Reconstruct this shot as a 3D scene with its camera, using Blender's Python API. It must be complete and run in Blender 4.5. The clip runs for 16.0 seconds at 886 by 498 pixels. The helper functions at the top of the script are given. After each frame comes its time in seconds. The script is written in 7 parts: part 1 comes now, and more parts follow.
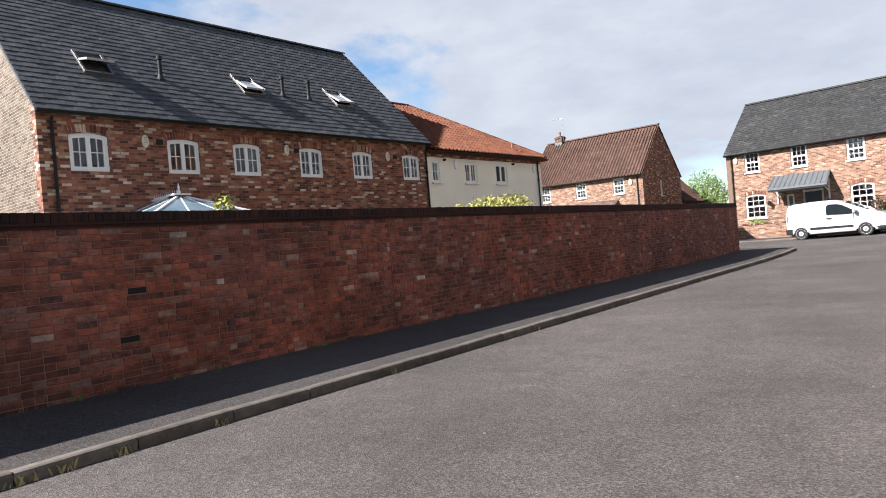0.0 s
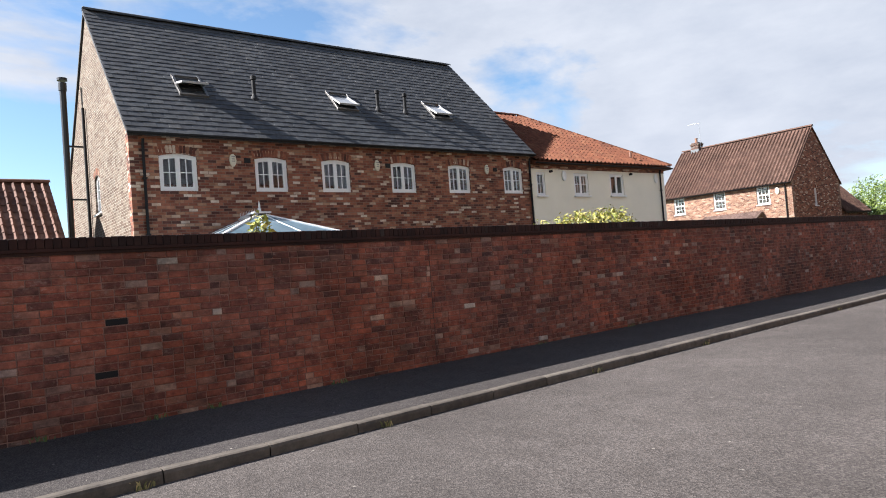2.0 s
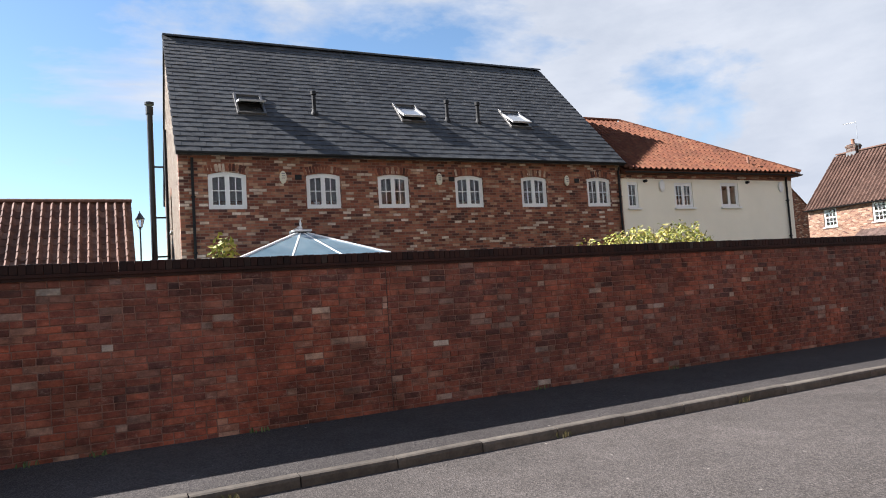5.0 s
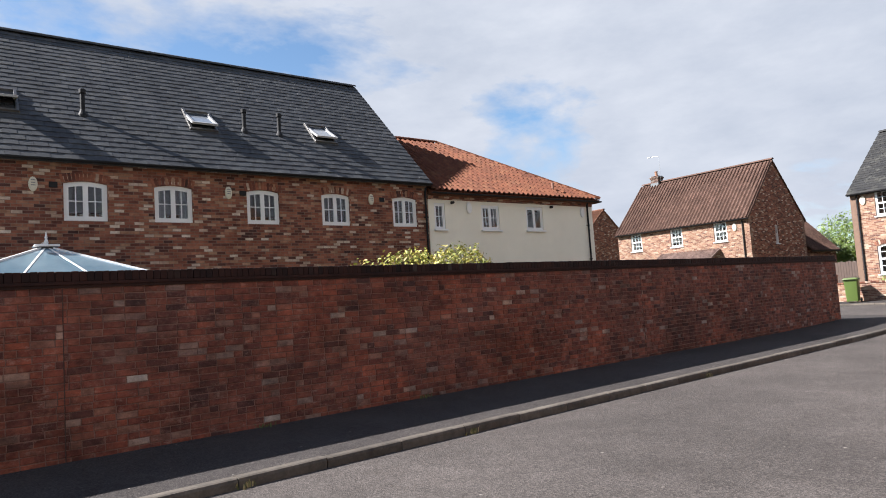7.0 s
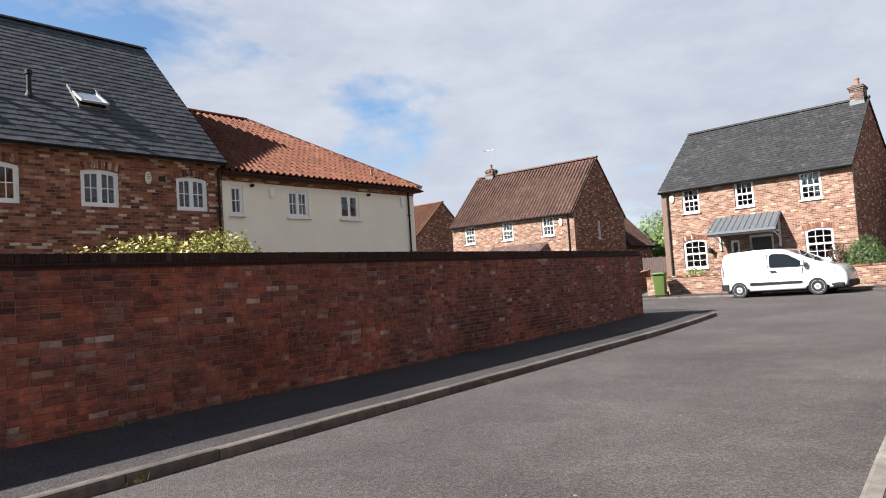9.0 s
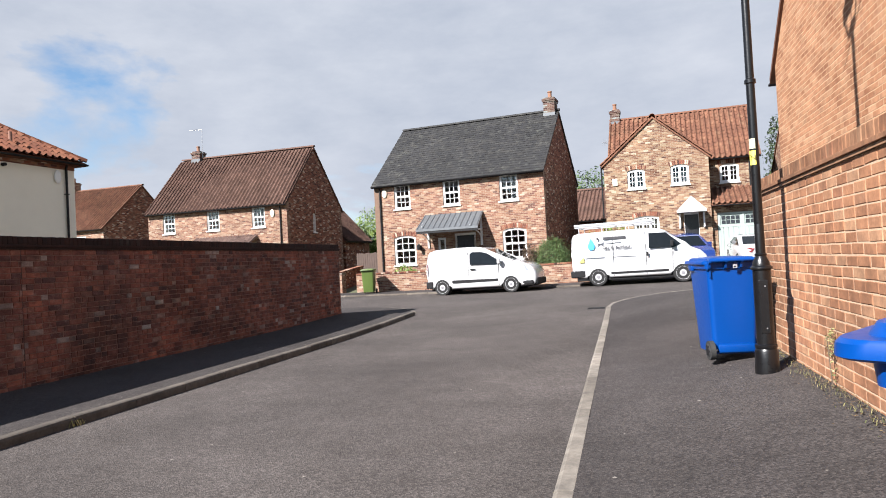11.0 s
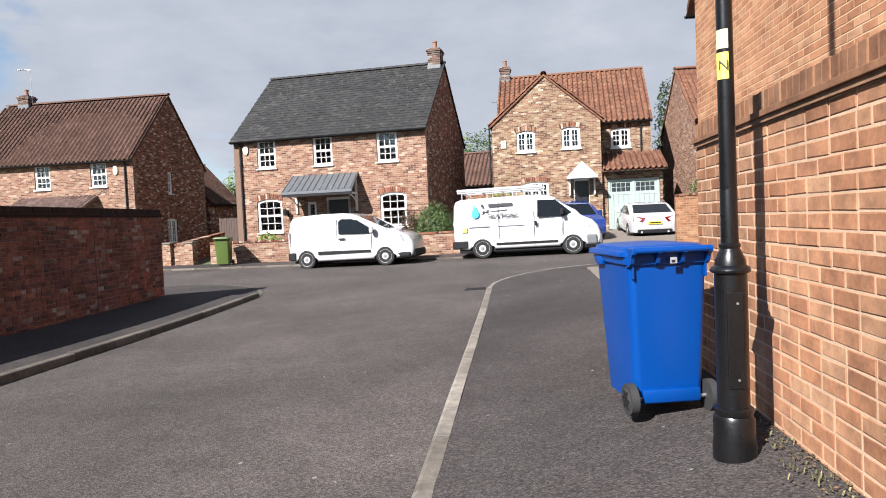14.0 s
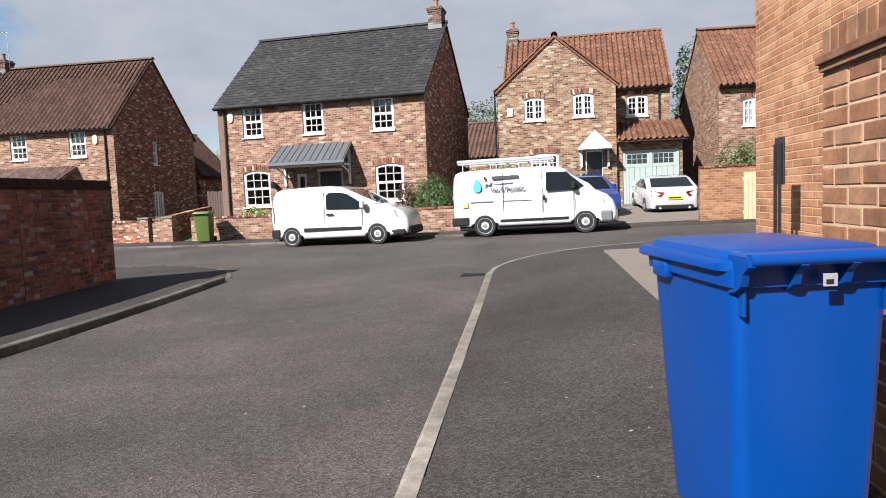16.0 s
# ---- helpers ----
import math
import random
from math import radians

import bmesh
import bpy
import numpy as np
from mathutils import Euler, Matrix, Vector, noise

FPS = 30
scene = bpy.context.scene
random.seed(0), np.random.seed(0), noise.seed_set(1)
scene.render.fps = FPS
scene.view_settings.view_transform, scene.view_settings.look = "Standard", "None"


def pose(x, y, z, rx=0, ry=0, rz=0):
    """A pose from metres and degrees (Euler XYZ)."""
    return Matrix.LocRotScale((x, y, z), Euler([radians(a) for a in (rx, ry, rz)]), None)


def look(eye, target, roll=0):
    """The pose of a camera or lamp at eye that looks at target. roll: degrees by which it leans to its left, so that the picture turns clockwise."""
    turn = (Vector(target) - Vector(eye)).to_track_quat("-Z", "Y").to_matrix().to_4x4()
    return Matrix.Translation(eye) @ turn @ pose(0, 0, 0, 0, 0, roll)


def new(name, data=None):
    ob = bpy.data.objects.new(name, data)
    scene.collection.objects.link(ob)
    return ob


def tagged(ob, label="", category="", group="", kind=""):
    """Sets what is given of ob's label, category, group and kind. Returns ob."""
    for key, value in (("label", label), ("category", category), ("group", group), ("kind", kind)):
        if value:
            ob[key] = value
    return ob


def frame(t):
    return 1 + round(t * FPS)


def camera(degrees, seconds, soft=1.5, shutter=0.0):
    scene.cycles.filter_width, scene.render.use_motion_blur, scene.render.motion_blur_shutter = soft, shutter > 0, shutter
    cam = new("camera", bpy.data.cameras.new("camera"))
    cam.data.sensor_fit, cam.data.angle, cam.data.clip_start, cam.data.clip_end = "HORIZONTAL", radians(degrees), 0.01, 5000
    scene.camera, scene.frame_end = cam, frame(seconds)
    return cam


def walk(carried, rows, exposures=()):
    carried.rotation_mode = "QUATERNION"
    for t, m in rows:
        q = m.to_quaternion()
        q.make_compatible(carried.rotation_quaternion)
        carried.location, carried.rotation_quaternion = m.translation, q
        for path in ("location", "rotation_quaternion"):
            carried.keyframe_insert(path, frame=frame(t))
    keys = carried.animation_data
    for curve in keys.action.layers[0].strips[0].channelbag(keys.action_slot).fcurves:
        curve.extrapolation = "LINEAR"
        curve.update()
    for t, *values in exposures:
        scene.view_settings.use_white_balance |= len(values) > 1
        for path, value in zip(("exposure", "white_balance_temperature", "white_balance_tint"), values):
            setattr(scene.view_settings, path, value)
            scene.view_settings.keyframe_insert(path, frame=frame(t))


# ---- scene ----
cam = camera(67.4, 16.0, soft=1.0)
PATH = [
    (0, (0.386, 0.332, 1.486), (-0.969, 1.803, 1.472), -4.8),
    (0.5, (0.282, 0.914, 1.483), (-1.103, 2.357, 1.488), -5.5),
    (1, (0.405, 1.362, 1.546), (-1.063, 2.72, 1.496), -4.0),
    (1.5, (0.427, 1.844, 1.541), (-1.119, 3.113, 1.527), -2.8),
    (2, (0.41, 2.317, 1.551), (-1.22, 3.475, 1.608), -4.5),
    (2.5, (0.408, 2.81, 1.556), (-1.26, 3.912, 1.614), -3.6),
    (3, (0.378, 3.284, 1.575), (-1.302, 4.365, 1.658), -4.6),
    (3.5, (0.333, 3.778, 1.593), (-1.417, 4.739, 1.696), -4.8),
    (6, (0.506, 5.975, 1.646), (-1.339, 6.737, 1.771), -3.6),
    (6.5, (0.54, 6.367, 1.623), (-1.154, 7.422, 1.76), -1.7),
    (7, (0.448, 6.995, 1.589), (-1.173, 8.156, 1.743), -3.8),
    (7.5, (0.347, 7.51, 1.564), (-1.224, 8.74, 1.705), -1.2),
    (8, (0.243, 8.168, 1.524), (-1.292, 9.438, 1.704), -3.7),
    (8.5, (0.231, 8.688, 1.527), (-1.314, 9.951, 1.656), -3.4),
    (9, (0.065, 9.304, 1.567), (-1.27, 10.789, 1.668), -3.7),
    (9.5, (-0.015, 9.896, 1.542), (-1.157, 11.537, 1.568), -0.8),
    (10, (-0.094, 10.578, 1.534), (-1.031, 12.345, 1.558), -1.3),
    (12.5, (-0.335, 13.392, 1.536), (-0.888, 15.314, 1.57), -3.0),
    (13, (-0.322, 13.892, 1.582), (-0.925, 15.799, 1.6), -3.0),
    (13.5, (-0.351, 14.378, 1.598), (-0.809, 16.325, 1.63), -2.6),
    (14, (-0.32, 14.965, 1.631), (-0.672, 16.932, 1.547), -2.5),
    (14.5, (-0.349, 15.419, 1.62), (-0.6, 17.404, 1.615), -1.4),
    (15, (-0.399, 15.907, 1.615), (-0.769, 17.873, 1.607), -0.9),
    (15.5, (-0.368, 16.505, 1.621), (-0.766, 18.464, 1.55), -2.3),
    (16, (-0.401, 17.03, 1.625), (-0.778, 18.987, 1.464), -2.3),
]
walk(cam, [(t, look(eye, target, roll)) for t, eye, target, roll in PATH], exposures=[(t, stops, 6270, 12) for t, stops in ((0, 1.79), (3, 1.9), (6, 1.8), (9.5, 1.67), (12.5, 1.58), (14.5, 1.44), (16, 1.32))])

# Street frame: X is metres to the right of the street's axis, Y metres along it.
STREET = radians(3.97)
SN, CS = math.sin(STREET), math.cos(STREET)
ST = Matrix.Rotation(STREET, 4, "Z")

# ---- world and sun ----
SUN_DIR = Vector((0.665, 1.18, -1.0)).normalized()
world = bpy.data.worlds.new("sky")
scene.world = world
world.use_nodes = True
wt = world.node_tree
wt.nodes.clear()


def wnode(kind, **values):
    n = wt.nodes.new(kind)
    for key, value in values.items():
        n.inputs[key].default_value = value
    return n


sky = wt.nodes.new("ShaderNodeTexSky")
sky.sky_type = "NISHITA"
sky.sun_disc = False
sky.sun_elevation = math.asin(-SUN_DIR.z)
sky.sun_rotation = math.atan2(-SUN_DIR.x, -SUN_DIR.y)
sky.dust_density, sky.ozone_density, sky.air_density = 0.3, 2.2, 1.0
coords = wt.nodes.new("ShaderNodeTexCoord")
stretch = wt.nodes.new("ShaderNodeMapping")
stretch.inputs["Scale"].default_value = (1.0, 1.0, 2.6)
stretch.inputs["Location"].default_value = (0.35, 0.1, 0.15)
wt.links.new(coords.outputs["Generated"], stretch.inputs["Vector"])
cloud = wnode("ShaderNodeTexNoise", Scale=2.3, Detail=7.0, Roughness=0.58, Distortion=0.25)
wt.links.new(stretch.outputs["Vector"], cloud.inputs["Vector"])
cover = wt.nodes.new("ShaderNodeValToRGB")
cover.color_ramp.elements[0].position, cover.color_ramp.elements[0].color = 0.45, (0, 0, 0, 1)
cover.color_ramp.elements[1].position, cover.color_ramp.elements[1].color = 0.58, (1, 1, 1, 1)
height = wt.nodes.new("ShaderNodeSeparateXYZ")
wt.links.new(coords.outputs["Generated"], height.inputs["Vector"])
above = wt.nodes.new("ShaderNodeMath")
above.operation = "SUBTRACT"
above.inputs[1].default_value = 0.38
wt.links.new(height.outputs["Z"], above.inputs[0])
square = wt.nodes.new("ShaderNodeMath")
square.operation = "MULTIPLY"
wt.links.new(above.outputs[0], square.inputs[0])
wt.links.new(above.outputs[0], square.inputs[1])
lower = wt.nodes.new("ShaderNodeMath")
lower.operation = "MULTIPLY_ADD"
lower.inputs[1].default_value, lower.inputs[2].default_value = -2.0, 0.19
wt.links.new(square.outputs[0], lower.inputs[0])
north = wt.nodes.new("ShaderNodeMath")
north.operation = "MULTIPLY_ADD"
north.inputs[1].default_value = 0.15
wt.links.new(height.outputs["Y"], north.inputs[0])
wt.links.new(lower.outputs[0], north.inputs[2])
banked = wt.nodes.new("ShaderNodeMath")
wt.links.new(cloud.outputs["Fac"], banked.inputs[0])
east = wt.nodes.new("ShaderNodeMath")
east.operation = "MULTIPLY_ADD"
east.inputs[1].default_value = 0.19
wt.links.new(height.outputs["X"], east.inputs[0])
wt.links.new(north.outputs[0], east.inputs[2])
wt.links.new(east.outputs[0], banked.inputs[1])
wt.links.new(banked.outputs[0], cover.inputs["Fac"])
wisp = wnode("ShaderNodeTexNoise", Scale=5.5, Detail=6.0, Roughness=0.6)
wt.links.new(stretch.outputs["Vector"], wisp.inputs["Vector"])
shade = wt.nodes.new("ShaderNodeValToRGB")
shade.color_ramp.elements[0].position, shade.color_ramp.elements[0].color = 0.3, (4.9, 5.35, 6.1, 1)
shade.color_ramp.elements[1].position, shade.color_ramp.elements[1].color = 0.75, (6.6, 6.9, 7.4, 1)
wt.links.new(wisp.outputs["Fac"], shade.inputs["Fac"])
mixsky = wt.nodes.new("ShaderNodeMix")
mixsky.data_type = "RGBA"
wt.links.new(cover.outputs["Color"], mixsky.inputs["Factor"])
clear = wt.nodes.new("ShaderNodeVectorMath")
clear.operation = "MULTIPLY"
clear.inputs[1].default_value = (1.45, 1.55, 1.55)
wt.links.new(sky.outputs["Color"], clear.inputs[0])
wt.links.new(clear.outputs["Vector"], mixsky.inputs["A"])
wt.links.new(shade.outputs["Color"], mixsky.inputs["B"])
background = wnode("ShaderNodeBackground", Strength=0.035)
wt.links.new(mixsky.outputs["Result"], background.inputs["Color"])
world_out = wt.nodes.new("ShaderNodeOutputWorld")
wt.links.new(background.outputs["Background"], world_out.inputs["Surface"])

sun_data = bpy.data.lights.new("sun", "SUN")
sun_data.energy, sun_data.angle, sun_data.color = 5.0, radians(0.55), (1.0, 0.955, 0.9)
sun = new("sun", sun_data)
sun.matrix_basis = look((0, 0, 0), SUN_DIR)

# ---- materials ----
MATS = {}


def graph(name):
    mat = bpy.data.materials.new(name)
    mat.use_nodes = True
    return mat, mat.node_tree, mat.node_tree.nodes["Principled BSDF"]


def add(tree, kind, links=(), **values):
    n = tree.nodes.new(kind)
    for key, value in values.items():
        n.inputs[key].default_value = value
    for socket, key in links:
        tree.links.new(socket, n.inputs[key])
    return n


def maths(tree, op, a, b=0.0, c=0.0):
    n = tree.nodes.new("ShaderNodeMath")
    n.operation = op
    for i, v in enumerate((a, b, c)):
        if isinstance(v, (int, float)):
            n.inputs[i].default_value = v
        else:
            tree.links.new(v, n.inputs[i])
    return n.outputs[0]


def ramp(tree, fac, stops, constant=False):
    n = tree.nodes.new("ShaderNodeValToRGB")
    if constant:
        n.color_ramp.interpolation = "CONSTANT"
    e = n.color_ramp.elements
    while len(e) < len(stops):
        e.new(0.5)
    for el, (p, col) in zip(e, stops):
        el.position, el.color = p, (*col, 1)
    tree.links.new(fac, n.inputs["Fac"])
    return n.outputs["Color"]


def mix(tree, mode, fac, a, b):
    n = tree.nodes.new("ShaderNodeMix")
    n.data_type, n.blend_type = "RGBA", mode
    for key, v in (("Factor", fac), ("A", a), ("B", b)):
        s = n.inputs[key] if key == "Factor" else n.inputs[6 if key == "A" else 7]
        if isinstance(v, (int, float)):
            s.default_value = v
        elif isinstance(v, tuple):
            s.default_value = (*v, 1)
        else:
            tree.links.new(v, s)
    return n.outputs[2]


def grain(tree, scale, detail=5.0, rough=0.6, stretch=None):
    pos = tree.nodes.new("ShaderNodeNewGeometry").outputs["Position"]
    if stretch:
        m = tree.nodes.new("ShaderNodeMapping")
        m.inputs["Scale"].default_value = stretch
        tree.links.new(pos, m.inputs["Vector"])
        pos = m.outputs["Vector"]
    return add(tree, "ShaderNodeTexNoise", [(pos, "Vector")], Scale=scale, Detail=detail, Roughness=rough).outputs["Fac"]


def bumped(tree, bsdf, height, strength, distance):
    b = add(tree, "ShaderNodeBump", [(height, "Height")], Strength=strength, Distance=distance)
    tree.links.new(b.outputs["Normal"], bsdf.inputs["Normal"])


def plain(name, color, rough=0.6, metal=0.0, vary=0.12, scale=6.0, bump=0.0, coat=0.0, fine=60.0):
    """A painted, plastic or metal surface with slight unevenness at two scales."""
    if name in MATS:
        return MATS[name]
    mat, tree, bsdf = graph(name)
    big = grain(tree, scale)
    small = grain(tree, fine, 3.0)
    both = maths(tree, "MULTIPLY_ADD", small, 0.4, maths(tree, "MULTIPLY", big, 0.6))
    lo = tuple(c * (1 - vary) for c in color)
    hi = tuple(min(1, c * (1 + vary)) for c in color)
    tree.links.new(ramp(tree, both, [(0.3, lo), (0.7, hi)]), bsdf.inputs["Base Color"])
    r = maths(tree, "MULTIPLY_ADD", small, 0.16, rough - 0.08)
    tree.links.new(r, bsdf.inputs["Roughness"])
    bsdf.inputs["Metallic"].default_value = metal
    bsdf.inputs["Coat Weight"].default_value = coat
    bsdf.inputs["Coat Roughness"].default_value = 0.06
    if bump:
        bumped(tree, bsdf, both, bump, 0.01)
    MATS[name] = mat
    return mat


def pieced(name, stops, rough=0.85, island=False, bump=0.5, stain=0.5, fine=45.0, lichen=None, bloom=None):
    """Pieces (bricks, slates, tiles): one tone for each piece, stained and grained."""
    key = name + ("_joined" if island else "")
    if key in MATS:
        return MATS[key]
    mat, tree, bsdf = graph(key)
    if island:
        rnd = tree.nodes.new("ShaderNodeNewGeometry").outputs["Random Per Island"]
    else:
        rnd = tree.nodes.new("ShaderNodeObjectInfo").outputs["Random"]
    tone = ramp(tree, rnd, stops)
    big = grain(tree, 0.9, 4.0)
    mid = grain(tree, 7.0, 5.0, 0.65)
    small = grain(tree, fine, 4.0, 0.7)
    dirt = ramp(tree, big, [(0.32, (1 - stain * 0.55,) * 3), (0.68, (1 + stain * 0.2,) * 3)])
    col = mix(tree, "MULTIPLY", 1.0, tone, dirt)
    spots = ramp(tree, mid, [(0.35, (0.62, 0.6, 0.6)), (0.64, (1.16, 1.13, 1.1))])
    col = mix(tree, "MULTIPLY", 0.8, col, spots)
    col = mix(tree, "MULTIPLY", 0.6, col, ramp(tree, small, [(0.3, (0.75, 0.75, 0.75)), (0.7, (1.2, 1.2, 1.2))]))
    if bloom:
        patch = ramp(tree, grain(tree, 1.5, 7.0, 0.72), [(0.52, (0, 0, 0)), (0.68, (1, 1, 1))])
        speck = ramp(tree, grain(tree, 16.0, 5.0, 0.7), [(0.5, (0, 0, 0)), (0.66, (1, 1, 1))])
        col = mix(tree, "MIX", maths(tree, "MULTIPLY", maths(tree, "MULTIPLY_ADD", patch, 0.5, 0.14), speck), col, bloom)
        mottle = ramp(tree, grain(tree, 4.2, 6.0, 0.7, (1.0, 1.0, 1.9)), [(0.34, (0.5, 0.46, 0.46)), (0.5, (1, 1, 1)), (0.66, (1.35, 1.3, 1.25))])
        col = mix(tree, "MULTIPLY", 0.85, col, mottle)
        hue = ramp(tree, grain(tree, 0.55, 5.0, 0.6), [(0.36, (0.78, 0.9, 1.0)), (0.5, (1, 1, 1)), (0.64, (1.3, 1.08, 0.92))])
        col = mix(tree, "MULTIPLY", 0.9, col, hue)
        chalk = ramp(tree, grain(tree, 6.5, 6.0, 0.78, (1.0, 1.0, 2.4)), [(0.57, (0, 0, 0)), (0.7, (1, 1, 1))])
        col = mix(tree, "MIX", maths(tree, "MULTIPLY", chalk, 0.5), col, (0.34, 0.25, 0.21))
        soot = ramp(tree, grain(tree, 0.8, 6.0, 0.65, (1.0, 1.0, 1.6)), [(0.38, (0.5, 0.5, 0.48)), (0.52, (1, 1, 1))])
        col = mix(tree, "MULTIPLY", 0.8, col, soot)
    if lichen:
        mask = ramp(tree, grain(tree, 3.4, 8.0, 0.75), [(0.53, (0, 0, 0)), (0.68, (1, 1, 1))])
        col = mix(tree, "MIX", maths(tree, "MULTIPLY", mask, 0.5), col, lichen)
    tree.links.new(col, bsdf.inputs["Base Color"])
    bsdf.inputs["Roughness"].default_value = rough
    bsdf.inputs["Specular IOR Level"].default_value = 0.3
    bumped(tree, bsdf, maths(tree, "MULTIPLY_ADD", small, 0.5, mid), bump, 0.006)
    MATS[key] = mat
    return mat


def brickwork(name, stops, mortar, row=0.0765, length=0.2265, joint=0.0055, stain=0.4):
    """Brickwork of far houses, laid out in the metres of the UV map: a tone for each brick, raked joints."""
    if name in MATS:
        return MATS[name]
    mat, tree, bsdf = graph(name)
    uv = add(tree, "ShaderNodeSeparateXYZ", [(tree.nodes.new("ShaderNodeUVMap").outputs["UV"], "Vector")])
    wob = maths(tree, "MULTIPLY_ADD", grain(tree, 3.0), 0.02, -0.01)
    u, v = uv.outputs["X"], maths(tree, "ADD", uv.outputs["Y"], wob)
    rowf = maths(tree, "DIVIDE", v, row)
    ri = maths(tree, "FLOOR", rowf)
    odd = maths(tree, "FLOORED_MODULO", ri, 2.0)
    colf = maths(tree, "MULTIPLY_ADD", odd, 0.5, maths(tree, "DIVIDE", u, length))
    ci = maths(tree, "FLOOR", colf)
    cell = add(tree, "ShaderNodeCombineXYZ", [(ci, "X"), (ri, "Y")])
    rnd = add(tree, "ShaderNodeTexWhiteNoise", [(cell.outputs["Vector"], "Vector")]).outputs["Value"]
    fr = maths(tree, "FRACT", rowf)
    fc = maths(tree, "FRACT", colf)
    er = maths(tree, "MULTIPLY", maths(tree, "MINIMUM", fr, maths(tree, "SUBTRACT", 1.0, fr)), row)
    ec = maths(tree, "MULTIPLY", maths(tree, "MINIMUM", fc, maths(tree, "SUBTRACT", 1.0, fc)), length)
    edge = maths(tree, "MINIMUM", er, ec)
    inside = maths(tree, "SMOOTH_MIN", maths(tree, "MULTIPLY", maths(tree, "SUBTRACT", edge, joint * 0.6), 1 / (joint * 0.9)), 1.0, 0.2)
    inside = maths(tree, "MAXIMUM", inside, 0.0)
    tone = ramp(tree, rnd, stops)
    big, mid = grain(tree, 0.55, 4.0), grain(tree, 9.0, 5.0, 0.7)
    tone = mix(tree, "MULTIPLY", 0.7, tone, ramp(tree, mid, [(0.32, (0.7, 0.7, 0.7)), (0.66, (1.2, 1.18, 1.15))]))
    tone = mix(tree, "MULTIPLY", 1.0, tone, ramp(tree, big, [(0.3, (1 - stain * 0.5,) * 3), (0.7, (1 + stain * 0.25,) * 3)]))
    cluster = grain(tree, 1.9, 5.0, 0.7, (1.0, 1.0, 2.2))
    tone = mix(tree, "MULTIPLY", 0.8, tone, ramp(tree, cluster, [(0.36, (0.66, 0.58, 0.55)), (0.5, (1, 1, 1)), (0.64, (1.22, 1.24, 1.26))]))
    col = mix(tree, "MIX", inside, mortar, tone)
    tree.links.new(col, bsdf.inputs["Base Color"])
    bsdf.inputs["Roughness"].default_value = 0.9
    bsdf.inputs["Specular IOR Level"].default_value = 0.25
    bumped(tree, bsdf, maths(tree, "MULTIPLY_ADD", mid, 0.25, inside), 0.6, 0.008)
    MATS[name] = mat
    return mat


def glass(name="window_glass", tint=(0.93, 0.97, 0.98), rough=0.01):
    if name in MATS:
        return MATS[name]
    mat, tree, bsdf = graph(name)
    bsdf.inputs["Base Color"].default_value = (*tint, 1)
    bsdf.inputs["Roughness"].default_value = rough
    bsdf.inputs["Transmission Weight"].default_value = 1.0
    bsdf.inputs["IOR"].default_value = 1.46
    bumped(tree, bsdf, grain(tree, 1.6, 2.0), 0.05, 0.02)
    MATS[name] = mat
    return mat


def asphalt(name, dark, light, patch=0.35):
    if name in MATS:
        return MATS[name]
    mat, tree, bsdf = graph(name)
    stone = add(tree, "ShaderNodeTexVoronoi", [(tree.nodes.new("ShaderNodeNewGeometry").outputs["Position"], "Vector")], Scale=85.0)
    chip = add(tree, "ShaderNodeSeparateColor", [(stone.outputs["Color"], "Color")]).outputs["Red"]
    col = ramp(tree, chip, [(0.0, dark), (0.75, light), (0.96, tuple(min(1, c * 1.35) for c in light))])
    worn = grain(tree, 0.35, 5.0, 0.6)
    col = mix(tree, "MULTIPLY", 1.0, col, ramp(tree, worn, [(0.3, (1 - patch,) * 3), (0.7, (1 + patch * 0.4,) * 3)]))
    blot = grain(tree, 2.6, 6.0, 0.7)
    col = mix(tree, "MULTIPLY", 0.7, col, ramp(tree, blot, [(0.35, (0.82, 0.8, 0.78)), (0.6, (1.06, 1.05, 1.04))]))
    fleck = ramp(tree, grain(tree, 13.0, 2.0, 0.4), [(0.76, (0, 0, 0)), (0.79, (1, 1, 1))])
    col = mix(tree, "MIX", maths(tree, "MULTIPLY", fleck, 0.5), col, (0.34, 0.31, 0.27))
    tree.links.new(col, bsdf.inputs["Base Color"])
    bsdf.inputs["Roughness"].default_value = 0.92
    bsdf.inputs["Specular IOR Level"].default_value = 0.2
    bumped(tree, bsdf, maths(tree, "MULTIPLY_ADD", grain(tree, 160.0, 2.0), 0.5, stone.outputs["Distance"]), 0.7, 0.006)
    MATS[name] = mat
    return mat


def leafy(name, stops, rough=0.55):
    if name in MATS:
        return MATS[name]
    mat, tree, bsdf = graph(name)
    rnd = tree.nodes.new("ShaderNodeNewGeometry").outputs["Random Per Island"]
    col = mix(tree, "MULTIPLY", 0.6, ramp(tree, rnd, stops), ramp(tree, grain(tree, 1.7), [(0.3, (0.7, 0.7, 0.7)), (0.7, (1.2, 1.2, 1.1))]))
    tree.links.new(col, bsdf.inputs["Base Color"])
    bsdf.inputs["Roughness"].default_value = rough
    bsdf.inputs["Subsurface Weight"].default_value = 0.0
    bsdf.inputs["Transmission Weight"].default_value = 0.0
    MATS[name] = mat
    return mat


